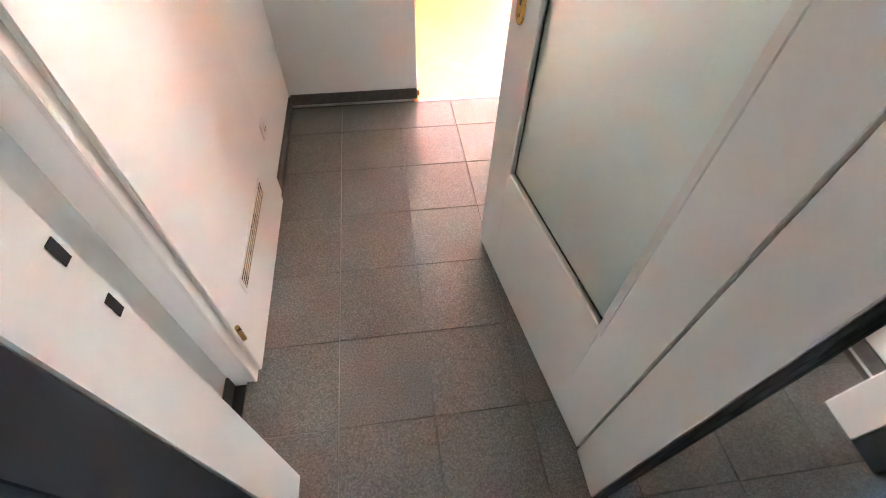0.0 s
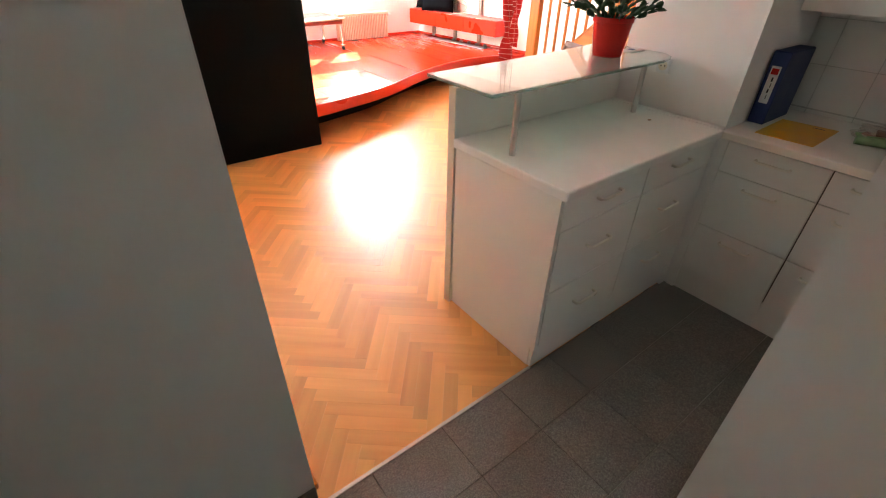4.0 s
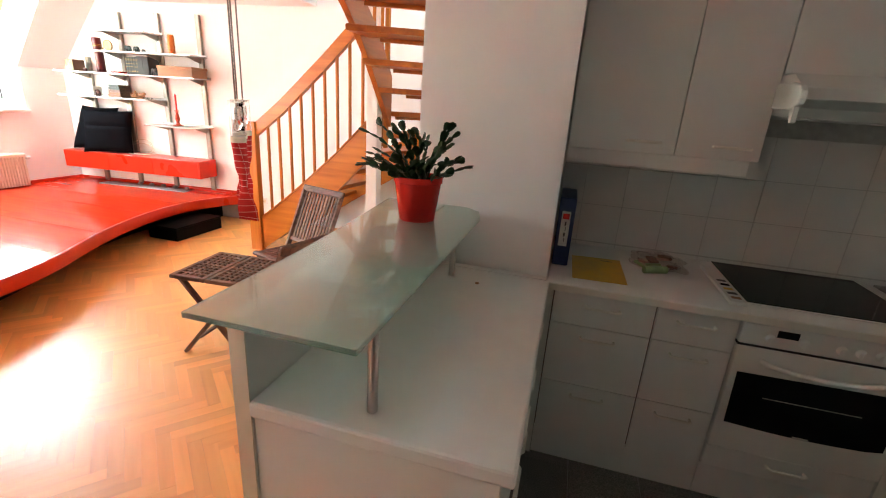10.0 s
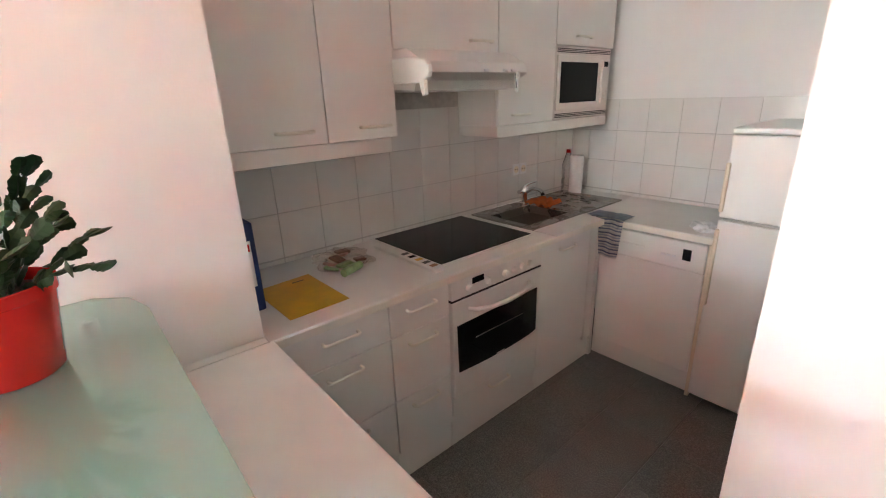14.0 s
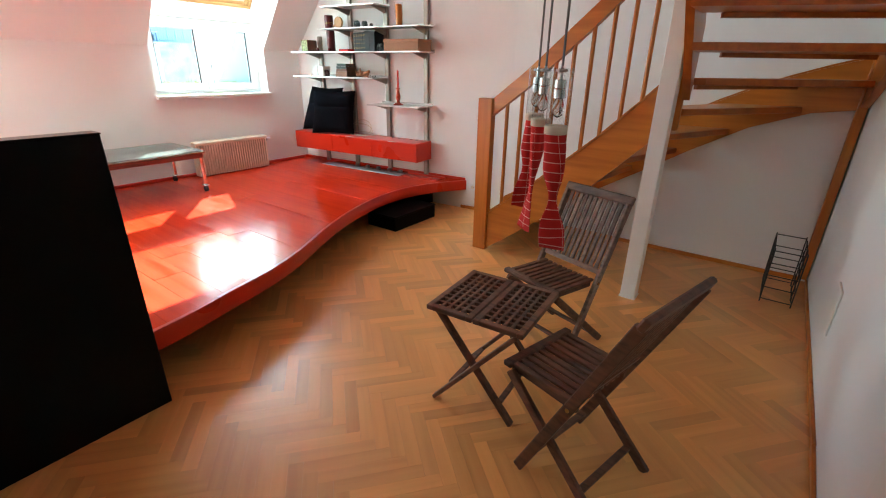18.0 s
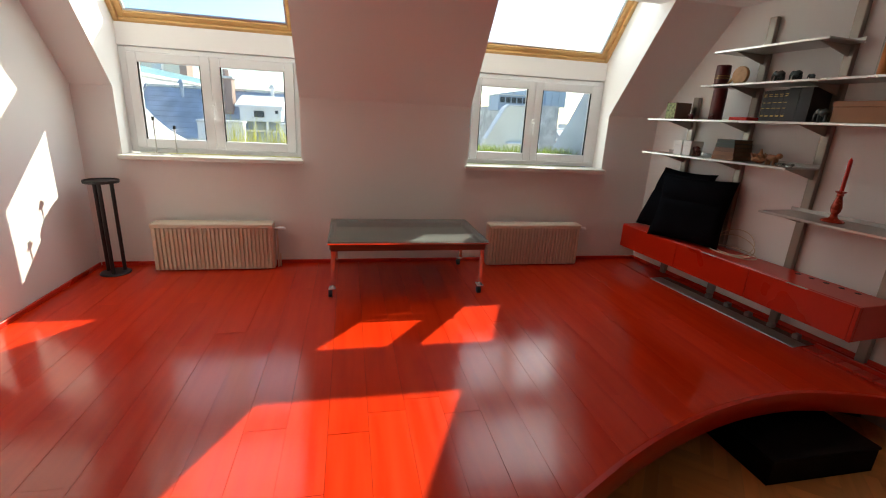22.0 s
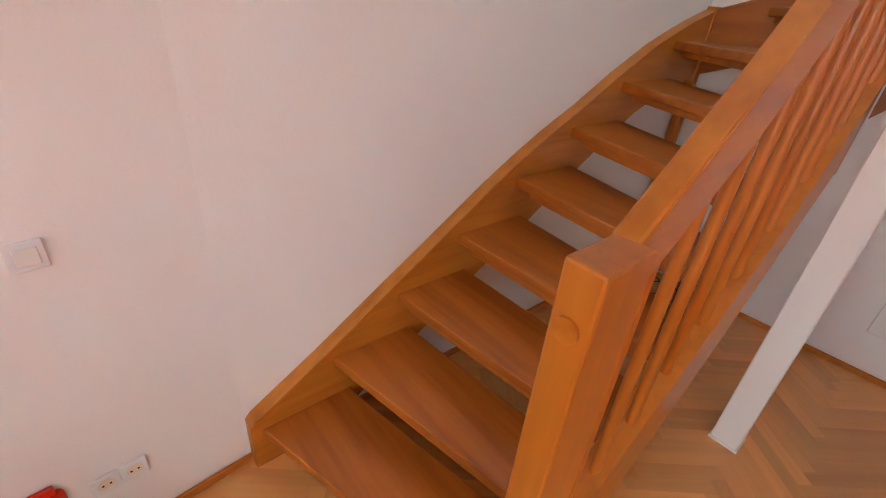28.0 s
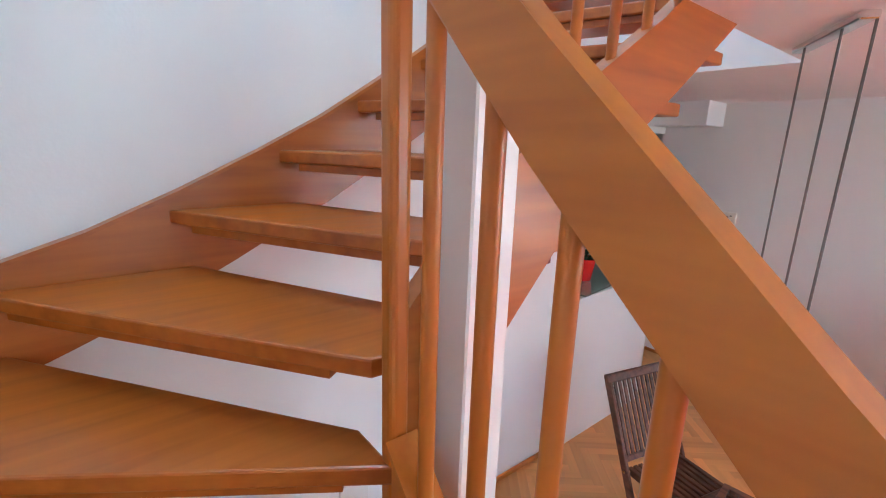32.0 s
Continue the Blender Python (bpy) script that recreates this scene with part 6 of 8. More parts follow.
st = thing("plant_stand", "black metal plant stand with three rods and round plates", "stand", (1.33, 8.93, DECK))
part("base", lathe(BM(), [(0.10, 0.001), (0.10, 0.008), (0.095, 0.012), (0.02, 0.014)], (1.33, 8.93, DECK), 36), BLACK_METAL, st)
part("top", lathe(BM(), [(0.108, 0.685), (0.11, 0.69), (0.11, 0.705), (0.106, 0.705), (0.104, 0.694), (0.01, 0.694)], (1.33, 8.93, DECK), 40), BLACK_METAL, st)
for k in range(3):
    a = 0.7 + k * 2.094
    p = Vector((1.33 + 0.06 * math.cos(a), 8.93 + 0.06 * math.sin(a), DECK))
    part("rod", tube(BM(), [p + Vector((0, 0, 0.012)), p + Vector((0, 0, 0.686))], 0.0125, 12), BLACK_METAL, st, "", True)

for x, h in ((1.62, 0.28), (1.76, 0.22)):
    c = thing("candle_holder", "slim steel candle holder with a round foot on the sill", "candle holder", (x, 9.19, 1.2), "candle holders on the sill")
    part("foot", lathe(BM(), [(0.042, 0.0005), (0.042, 0.006), (0.006, 0.009)], (x, 9.19, 1.2), 28), STEEL, c, "", True)
    part("stem", tube(BM(), [(x, 9.19, 1.207), (x, 9.19, 1.2 + h - 0.03)], 0.005, 10), STEEL, c, "", True)
    part("drip_plate", lathe(BM(), [(0.004, h - 0.034), (0.022, h - 0.031), (0.022, h - 0.029), (0.008, h - 0.029)], (x, 9.19, 1.2), 24), STEEL, c)
    part("cup", lathe(BM(), [(0.007, h - 0.028), (0.010, h - 0.024), (0.010, h), (0.008, h), (0.008, h - 0.02)], (x, 9.19, 1.2), 18), BLACK_METAL, c, "dark candle cup")


# ---- folding chairs and table ----
def chair(cx, cy, fx, fy, mat_back, mat_seat, label):
    """Folding slatted chair: stiles run from the back's top to the front floor, the other legs cross them."""
    turn = math.degrees(math.atan2(-fx, fy))
    m = pose(cx, cy, 0, 0, 0, turn)
    ch = thing("folding_chair", label, "chair", (cx, cy, 0), "folding chairs")

    def put(name, bm, mat, parent=ch):
        bmesh.ops.transform(bm, matrix=m, verts=bm.verts)
        return part(name, bm, mat, parent)
    for w in (-1, 1):
        put("stile", bar(BM(), (0.205 * w, -0.33, 0.85), (0.205 * w, 0.046, 0.003), 0.022, 0.042, (0, 1, 0.45), 0.004), mat_back)
        put("rear_leg", bar(BM(), (0.178 * w, 0.15, 0.405), (0.178 * w, -0.30, 0.003), 0.022, 0.040, (0, 1, -0.8), 0.004), mat_seat)
        put("seat_rail", bar(BM(), (0.155 * w, -0.15, 0.408), (0.155 * w, 0.155, 0.418), 0.022, 0.036, (0, 0, 1), 0.003), mat_seat)
        put("bolt", tube(BM(), [(0.219 * w, -0.145, 0.43), (0.214 * w, -0.145, 0.43)], 0.008, 10), BRASS_DARK)
    top = bar(BM(), (-0.225, -0.337, 0.865), (0.225, -0.337, 0.865), 0.05, 0.026, (0, 1, 0.45), 0.007)
    put("top_rail", top, mat_back)
    put("lower_rail", bar(BM(), (-0.193, -0.168, 0.485), (0.193, -0.168, 0.485), 0.03, 0.02, (0, 1, 0.45), 0.003), mat_back)
    for k in range(11):
        x = -0.165 + 0.033 * k
        put("back_slat", bar(BM(), (x, -0.172, 0.495), (x, -0.327, 0.845), 0.021, 0.010, (0, 1, 0.45), 0.002), mat_back)
    for k in range(10):
        x = -0.1665 + 0.037 * k
        sag = 0.004 * (1 - (x / 0.17) ** 2)
        put("seat_slat", bar(BM(), (x, -0.155, 0.435 - sag), (x, 0.135, 0.441 - sag), 0.026, 0.014, (0, 0, 1), 0.003), mat_seat)
    put("front_rail", bar(BM(), (-0.2, 0.155, 0.437), (0.2, 0.155, 0.437), 0.042, 0.028, (0, 0, 1), 0.008), mat_seat)
    put("cross_rail", bar(BM(), (-0.165, -0.215, 0.075), (0.165, -0.215, 0.075), 0.028, 0.016, (0, 0, 1), 0.003), mat_seat)
    put("foot_rail", bar(BM(), (-0.19, 0.012, 0.08), (0.19, 0.012, 0.08), 0.028, 0.016, (0, 0, 1), 0.003), mat_seat)


chair(4.12, 4.70, -0.95, 0.31, TEAK_GREY, TEAK, "dark teak folding chair with a weathered grey slatted back")
chair(3.395, 4.295, 0.25, 0.97, TEAK, TEAK, "dark reddish teak folding chair with slatted seat and back")

ft = thing("folding_table", "small dark teak folding table with a lattice top on crossed legs", "table", (3.55, 4.735, 0), "")
m = pose(3.55, 4.735, 0, 0, 0, 94.5)


def put_t(name, bm, mat=TEAK):
    bmesh.ops.transform(bm, matrix=m, verts=bm.verts)
    return part(name, bm, mat, ft)


for half in (-1, 1):
    xa, xb = (-0.235, -0.003) if half < 0 else (0.003, 0.235)
    for q in ((xa, xa + 0.03, -0.225, 0.225), (xb - 0.03, xb, -0.225, 0.225), (xa + 0.03, xb - 0.03, -0.225, -0.193), (xa + 0.03, xb - 0.03, 0.193, 0.225)):
        put_t("frame_bar", box(BM(), *q, 0.496, 0.52, 0.003))
    for k in range(1, 5):
        x = xa + 0.03 + (xb - xa - 0.06) * k / 5
        put_t("lattice_bar", box(BM(), x - 0.007, x + 0.007, -0.193, 0.193, 0.498, 0.5185, 0.001))
    for k in range(1, 10):
        y = -0.193 + 0.386 * k / 10
        put_t("cross_bar", box(BM(), xa + 0.03, xb - 0.03, y - 0.0075, y + 0.0075, 0.500, 0.5175, 0.001))
for w in (-1, 1):
    for q in (-1, 1):
        put_t("leg", bar(BM(), (0.205 * q, 0.19 * w - 0.012 * q, 0.494), (-0.20 * q, 0.19 * w - 0.012 * q, 0.003), 0.02, 0.036, (0, 1, 0.01), 0.003))
    put_t("bolt", tube(BM(), [(0, 0.19 * w - 0.027, 0.25), (0, 0.19 * w + 0.027, 0.25)], 0.007, 10), BRASS_DARK)
for q in (-1, 1):
    put_t("stretcher", bar(BM(), (0.13 * q, -0.165, 0.09), (0.13 * q, 0.165, 0.09), 0.026, 0.014, (0, 0, 1), 0.002))

# ---- hanging lamp with cloths ----
lamp = thing("hanging_lamp", "pendant lamp of three clear glass cylinders with red cloth sleeves", "pendant lamp", (3.567, 4.565, CEIL))
RED_CLOTH = checked_cloth("red_checked_cloth", (0.52, 0.010, 0.012), (0.80, 0.48, 0.44), (0.09, 0.034))
BAND = paint("cream_band", (0.72, 0.66, 0.54), 0.85, 0.05, 20.0, 0.3, 300)
row = Vector((0.1785, 0.1075, 0))
mid = Vector((3.567, 4.565, 0))
part("ceiling_bar", bar(BM(), mid - row * 1.25 + Vector((0, 0, CEIL - 0.013)), mid + row * 1.25 + Vector((0, 0, CEIL - 0.013)), 0.05, 0.025, (0, 0, 1), 0.004), CHROME, lamp)


def sleeve(c, low, seed, sway, nip, n=34, w=28):
    """A cloth sleeve hanging from a ring, pinched half way down and flattened below; UV in metres."""
    bm = BM()
    uv = bm.loops.layers.uv.new("UVMap")
    rows, top = [], 1.32
    for i in range(n + 1):
        t = i / n
        pinch = 1 - nip * math.exp(-((t - 0.55) / 0.17) ** 2) - 0.1 * t
        flat = 1 - 0.72 * min(1, t * 1.6)
        spin = seed + 1.1 * t
        p = Vector((c.x, c.y, top - (top - low) * t)) + sway * t ** 1.3
        rw = []
        for j in range(w):
            a = 2 * math.pi * j / w
            r = 0.0365 * pinch * (1 + 0.10 * math.sin(5 * a + seed) * t + 0.12 * noise.noise(Vector((math.cos(a) * 2, t * 5, seed))))
            wide = 1 + 0.5 * t
            q = Vector((math.cos(a) * r * wide, math.sin(a) * r * flat, 0))
            q = Vector((q.x * math.cos(spin) - q.y * math.sin(spin), q.x * math.sin(spin) + q.y * math.cos(spin), 0.012 * math.sin(a + seed) * (t > 0.97)))
            rw.append(bm.verts.new(p + q))
        rows.append(rw)
    for i in range(n):
        for j in range(w):
            k = (j + 1) % w
            f = bm.faces.new((rows[i][j], rows[i][k], rows[i + 1][k], rows[i + 1][j]))
            for lp, (u, v) in zip(f.loops, ((j, i), (j + 1, i), (j + 1, i + 1), (j, i + 1))):
                lp[uv].uv = (u / w * 0.23, v / n * (top - low))
    return bm


for k, low, off, sway, nip in ((-1, 0.90, 0.0, -0.035, 0.62), (0, 0.885, 0.03, 0.035, 0.28), (1, 0.92, 0.035, 0.03, 0.45)):
    c = mid + row * k + Vector((0, off, 0))
    gl = part("glass_cylinder", lathe(BM(), [(0.037, 0), (0.037, 0.20), (0.0358, 0.20), (0.0358, 0.001)], (c.x, c.y, 1.32), 28), GLASS_CYL, lamp, "", True)
    gl.visible_shadow = False
    part("band", lathe(BM(), [(0.0375, 0.0), (0.0388, 0.002), (0.0388, 0.026), (0.0375, 0.028)], (c.x, c.y, 1.312), 28), BAND, lamp, "cream cloth band", True)
    part("cord", tube(BM(), [(c.x, c.y, 1.52), (c.x, c.y, CEIL - 0.02)], 0.0042, 8), paint("grey_cord", (0.16, 0.15, 0.14), 0.6), lamp, "grey cord")
    part("cross_bar", bar(BM(), (c.x - 0.036, c.y, 1.512), (c.x + 0.036, c.y, 1.512), 0.012, 0.010, (0, 0, 1), 0.002), STEEL, lamp)
    sock = part("socket", lathe(BM(), [(0.004, -0.055), (0.018, -0.056), (0.019, -0.08), (0.015, -0.083), (0.020, -0.086), (0.020, -0.112), (0.015, -0.114)][::-1], (c.x, c.y, 1.54), 20), CHROME, lamp, "chrome lamp socket", True)
    part("stem", tube(BM(), [(c.x, c.y, 1.48), (c.x, c.y, 1.525)], 0.005, 10), CHROME, sock)
    part("bulb", lathe(BM(), [(0.002, -0.175), (0.014, -0.168), (0.021, -0.152), (0.018, -0.132), (0.012, -0.115)], (c.x, c.y, 1.54), 18), GLASS_CLEAR, sock, "clear bulb", True)
    part("cloth", sleeve(c, low, k * 1.7 + 3, Vector((0, sway, 0)), nip), RED_CLOTH, lamp, "red checked cloth sleeve", True)

# ---- potted plant ----
pl = thing("potted_plant", "bushy green leaf cactus in a glossy red pot", "plant", (2.91, 3.30, 1.163))
part("pot", lathe(BM(), [(0.062, 0.0), (0.065, 0.003), (0.0835, 0.135), (0.0875, 0.137), (0.0885, 0.157), (0.084, 0.158), (0.082, 0.14), (0.079, 0.13), (0.01, 0.128)], (2.91, 3.30, 1.163), 40), RED_CERAMIC, pl, "", True)
part("soil", lathe(BM(), [(0.078, 0.129), (0.076, 0.138), (0.02, 0.142)], (2.91, 3.30, 1.163), 28), SOIL, pl)
rng = random.Random(21)


def leaf_joint(bm, a, way, side, long, wide):
    """One flat, toothed joint of a leaf cactus stem, thick in the middle."""
    up = side.cross(way).normalized()
    prof = ((0.0, 0.30), (0.18, 0.62), (0.30, 0.78), (0.34, 0.66), (0.55, 0.98), (0.60, 0.84), (0.82, 1.0), (0.86, 0.84), (1.0, 0.5))
    rw = []
    for t, w in prof:
        p = a + way * (t * long)
        h = 0.0035 * (1 - (2 * t - 1) ** 2) + 0.0008
        rw.append([bm.verts.new(p + side * (w * wide / 2)), bm.verts.new(p + up * h), bm.verts.new(p - side * (w * wide / 2)), bm.verts.new(p - up * h)])
    for p, q in zip(rw, rw[1:]):
        for k in range(4):
            bm.faces.new((p[k], p[(k + 1) % 4], q[(k + 1) % 4], q[k]))
    bm.faces.new(rw[0][::-1]), bm.faces.new(rw[-1])


def stem(a, az, lean, joints, bm, fork):
    p, el = Vector(a), lean
    for k in range(joints):
        way = Vector((math.cos(az) * math.sin(el), math.sin(az) * math.sin(el), math.cos(el)))
        side = way.cross(Vector((rng.uniform(-0.5, 0.5), rng.uniform(-0.5, 0.5), 1))).normalized()
        if rng.random() < 0.35:
            side = side.cross(way).normalized()
        ln = rng.uniform(0.033, 0.044)
        leaf_joint(bm, p, way, side, ln, rng.uniform(0.022, 0.030))
        p = p + way * ln * 0.96
        el += rng.uniform(0.03, 0.30)
        az += rng.uniform(-0.25, 0.25)
        if fork and k == fork and rng.random() < 0.9:
            stem(p, az + rng.choice((-0.8, 0.8)), el - 0.2, joints - k - 1, bm, 0)
            if rng.random() < 0.4:
                stem(p, az + rng.choice((-1.5, 1.5)), el - 0.35, joints - k - 1, bm, 0)


for k in range(24):
    az = k * 2.4 + rng.uniform(-0.3, 0.3)
    r = 0.062 * math.sqrt((k + 0.5) / 24)
    bm = BM()
    stem((2.91 + r * math.cos(az), 3.30 + r * math.sin(az), 1.163 + 0.138), az, 0.2 + 0.95 * (k / 24) + rng.uniform(-0.1, 0.1), rng.choice((5, 6, 6, 7)) if k < 9 else rng.choice((3, 4, 5, 5)), bm, rng.choice((1, 2, 2)))
    part("stem", bm, LEAF, pl)

# ---- hall ----
def lever_set(door, m, side=1):
    """A brass lever on a long oval plate; x along the door towards the lever's tip, y out of it."""
    ends = [(0.021 * math.cos(a), (0.097 if math.sin(a) > 0 else -0.097) + 0.021 * math.sin(a)) for a in (math.pi * (k + 0.5) / 9 for k in range(18))]
    bm = prism(BM(), ends[::-1], "y", 0.0, 0.006)
    bmesh.ops.bevel(bm, geom=[e for e in bm.edges if e.verts[0].co.y > 0.005 and e.verts[1].co.y > 0.005], offset=0.002, segments=2, affect="EDGES", profile=0.5)
    bmesh.ops.transform(bm, matrix=m, verts=bm.verts)
    plate = part("handle_plate", bm, BRASS, door, "polished brass handle plate")
    bm = tube(BM(), [(0, 0.006, 0.045), (0, 0.014, 0.045), (0, 0.045, 0.045)], [0.015, 0.010, 0.009], 16)
    tube(bm, [(-0.006 * side, 0.045, 0.045), (0.02 * side, 0.048, 0.045), (0.06 * side, 0.050, 0.048), (0.105 * side, 0.047, 0.043), (0.122 * side, 0.044, 0.040)], [0.010, 0.0095, 0.009, 0.0105, 0.007], 14)
    bmesh.ops.transform(bm, matrix=m, verts=bm.verts)
    part("door_handle", bm, BRASS, plate, "brass lever handle", True)
    bm = tube(BM(), [(0, 0.0055, -0.045), (0, 0.0068, -0.045)], 0.008, 14)
    box(bm, -0.004, 0.004, 0.0055, 0.0068, -0.07, -0.045)
    bmesh.ops.transform(bm, matrix=m, verts=bm.verts)
    part("keyhole", bm, BLACK_METAL, plate)
    bm = BM()
    for z in (-0.095, 0.095):
        tube(bm, [(0, 0.006, z), (0, 0.0075, z)], 0.005, 10)
    bmesh.ops.transform(bm, matrix=m, verts=bm.verts)
    part("screw", bm, BRASS_DARK, plate)


# closed white door
d1 = thing("door_1", "closed white lacquered flush door with brass lever and slotted vent", "door", (0.43, 1.7, 0), "", "structure")
bm = BM()
for q in ((1.235, 1.297, 0.001, 2.10), (2.105, 2.165, 0.001, 2.10), (1.297, 2.105, 2.04, 2.10)):
    box(bm, 0.4205, 0.433, q[0], q[1], q[2], q[3], 0.003)
part("door_frame", bm, WHITE_LACQUER, d1)
bm = BM()
for q in ((1.298, 1.301), (2.100, 2.104)):
    box(bm, 0.415, 0.4235, q[0], q[1], 0.002, 2.038)
part("seal", bm, CREAM, d1)
part("door_leaf", box(BM(), 0.405, 0.446, 1.275, 2.10, 0.008, 2.045, 0.003), WHITE_LACQUER, d1)
lever_set(d1, pose(0.447, 2.022, 1.055, 0, 0, -90), 1)
vent = part("vent_frame", box(BM(), 0.4465, 0.450, 1.43, 1.91, 0.245, 0.32, 0.002), WHITE_LACQUER, d1)
for k in range(4):
    z = 0.256 + 0.0145 * k
    part("vent_slot", box(BM(), 0.4502, 0.451, 1.445, 1.895, z, z + 0.007), BRASS_DARK, vent)
for z in (0.25, 1.75):
    bm = tube(BM(), [(0.452, 1.285, z - 0.035), (0.452, 1.285, z + 0.035)], 0.008, 12)
    part("hinge", bm, BRASS_DARK, d1, "", True)

# glazed door standing open along the hall
h, fr = Vector((1.462, 0.895, 0)), Vector((1.322, 1.772, 0))
way = (fr - h).normalized()
turn = math.degrees(math.atan2(-way.x, way.y))
M2 = pose(h.x, h.y, 0, 0, 0, turn)
W2 = (fr - h).length
d2 = thing("door_2", "open white lacquered door with a large frosted glass pane", "door", (1.40, 1.3, 0), "", "structure")
bm = BM()
for q in ((0, 0.145, 0.008, 2.03), (W2 - 0.15, W2, 0.008, 2.03), (0.145, W2 - 0.15, 0.008, 0.50), (0.145, W2 - 0.15, 1.89, 2.03)):
    box(bm, -0.02, 0.02, q[0], q[1], q[2], q[3], 0.002, M2)
part("door_leaf", bm, WHITE_LACQUER, d2)
bm = BM()
a, b, z0, z1 = 0.145, W2 - 0.15, 0.50, 1.89
for x in (-0.0225, 0.0125):
    for q in ((a - 0.012, a + 0.012, z0 - 0.012, z1 + 0.012), (b - 0.012, b + 0.012, z0 - 0.012, z1 + 0.012), (a + 0.012, b - 0.012, z0 - 0.012, z0 + 0.012), (a + 0.012, b - 0.012, z1 - 0.012, z1 + 0.012)):
        box(bm, x, x + 0.010, q[0], q[1], q[2], q[3], 0.003, M2)
part("glazing_bead", bm, WHITE_LACQUER, d2)
bm = BM()
for x in (-0.0075, 0.0035):
    for q in ((a + 0.0125, a + 0.0155, z0 + 0.0125, z1 - 0.0125), (b - 0.0155, b - 0.0125, z0 + 0.0125, z1 - 0.0125), (a + 0.0155, b - 0.0155, z0 + 0.0125, z0 + 0.0155), (a + 0.0155, b - 0.0155, z1 - 0.0155, z1 - 0.0125)):
        box(bm, x, x + 0.004, q[0], q[1], q[2], q[3], 0, M2)
part("gasket", bm, BLACK_RUBBER, d2, "dark glazing gasket")
part("glass", box(BM(), -0.003, 0.003, a + 0.001, b - 0.001, z0 + 0.001, z1 - 0.001, 0, M2), GLASS_DOOR, d2, "frosted glass pane")
lever_set(d2, M2 @ pose(-0.021, W2 - 0.066, 1.06, 0, 0, 90), -1)
bm = box(BM(), -0.010, 0.010, W2 + 0.0002, W2 + 0.003, 0.92, 1.12, 0, M2)
part("lock_plate", bm, BRASS, d2, "brass lock plate in the door edge")
part("latch", box(BM(), -0.006, 0.006, W2 + 0.003, W2 + 0.013, 1.01, 1.045, 0.002, M2), BRASS, d2)
for z in (0.25, 1.8):
    part("hinge", tube(BM(), [(1.478, 0.905, z - 0.04), (1.478, 0.905, z + 0.04)], 0.008, 12), CREAM, d2, "", True)
# its frame
df = thing("door_frame", "white lacquered steel door frame with cream seal and dark strike slots", "door frame", (1.0, 0.84, 0), "", "structure")
bm = box(BM(), 0.455, 0.595, 0.80, 0.925, 0.0, 2.05, 0.003)
part("jamb", bm, WHITE_LACQUER, df)
bm = box(BM(), 1.442, 1.4995, 0.7535, 0.885, 0.0, 2.05, 0.002)
box(bm, 1.50, 1.56, 0.9302, 0.943, 0.0, 2.09, 0.003)
part("jamb", bm, WHITE_LACQUER, df)
part("head", box(BM(), 0.596, 1.441, 0.745, 0.943, 2.005, 2.05, 0.003), WHITE_LACQUER, df)
bm = box(BM(), 1.489, 1.499, 0.886, 0.929, 0.0, 2.04)
part("seal", bm, CREAM, df, "cream rubber seal")
for z in (0.966, 1.071):
    part("strike_slot", box(BM(), 0.5952, 0.5965, 0.900, 0.914, z + 0.008, z + 0.042), BLACK_RUBBER, df)
bm = box(BM(), 0.10, 0.594, 0.70, 0.798, 0.0, 2.1, 0.002)
box(bm, 0.42, 1.441, 0.715, 0.744, 2.1005, 2.16, 0.002)
part("casing", bm, paint("dark_casing", (0.022, 0.025, 0.032), 0.5, 0.1, 5.0, 0.1, 90), df, "dark blue-grey painted outer casing")

# mirrored wardrobe side before the door
SILVER = paint("mirror_silver", (0.80, 0.82, 0.81), 0.025, 0.01, 3.0, 0.0, 60, metal=1.0, rvar=0.004)
ward = thing("wardrobe", "tall wardrobe with a dark-framed mirror door beside the hall door", "wardrobe", (1.49, 0.0, 0))
part("carcass", box(BM(), 1.475, 1.83, -0.88, 0.744, 0.0, 2.3, 0.002), BLACK_METAL, ward, "dark carcass")
door = part("mirror_door", box(BM(), 1.462, 1.473, -0.85, 0.742, 0.06, 2.27, 0.001), SILVER, ward, "mirror pane")
for q in ((0.7425, 0.752, 0.0, 2.3), (-0.88, -0.851, 0.0, 2.3)):
    part("frame_stile", box(BM(), 1.445, 1.474, q[0], q[1], q[2], q[3], 0.002), BLACK_METAL, door, "dark metal frame")
for q in ((0.002, 0.058), (2.272, 2.30)):
    part("frame_rail", box(BM(), 1.45, 1.474, -0.85, 0.742, q[0], q[1], 0.002), BLACK_METAL, door, "dark metal frame")

# ---- west wall controller, bulkhead over the hall opening ----
CREAM_PLASTIC = paint("cream_plastic", (0.74, 0.70, 0.64), 0.4, 0.02, 8.0, 0.03, 100)
DIAL_GREY = paint("grey_plastic", (0.10, 0.095, 0.095), 0.45, 0.05, 8.0, 0.03, 100)
th = thing("thermostat", "white wall thermostat with a grey dial", "thermostat", (1.15, 3.57, 1.48))
prof = [(1.1405, 1.455), (1.160, 1.455), (1.168, 1.465), (1.171, 1.49), (1.168, 1.52), (1.160, 1.54), (1.152, 1.547), (1.1405, 1.547)]
bm = prism(BM(), prof, "y", 3.515, 3.635)
bmesh.ops.bevel(bm, geom=[e for e in bm.edges if abs(e.verts[0].co.y - e.verts[1].co.y) < 1e-6], offset=0.004, segments=2, affect="EDGES", profile=0.5)
part("body", bm, CREAM_PLASTIC, th, "", True)
bm = tube(BM(), [(1.169, 3.565, 1.505), (1.181, 3.565, 1.505), (1.184, 3.565, 1.505)], [0.014, 0.013, 0.010], 24)
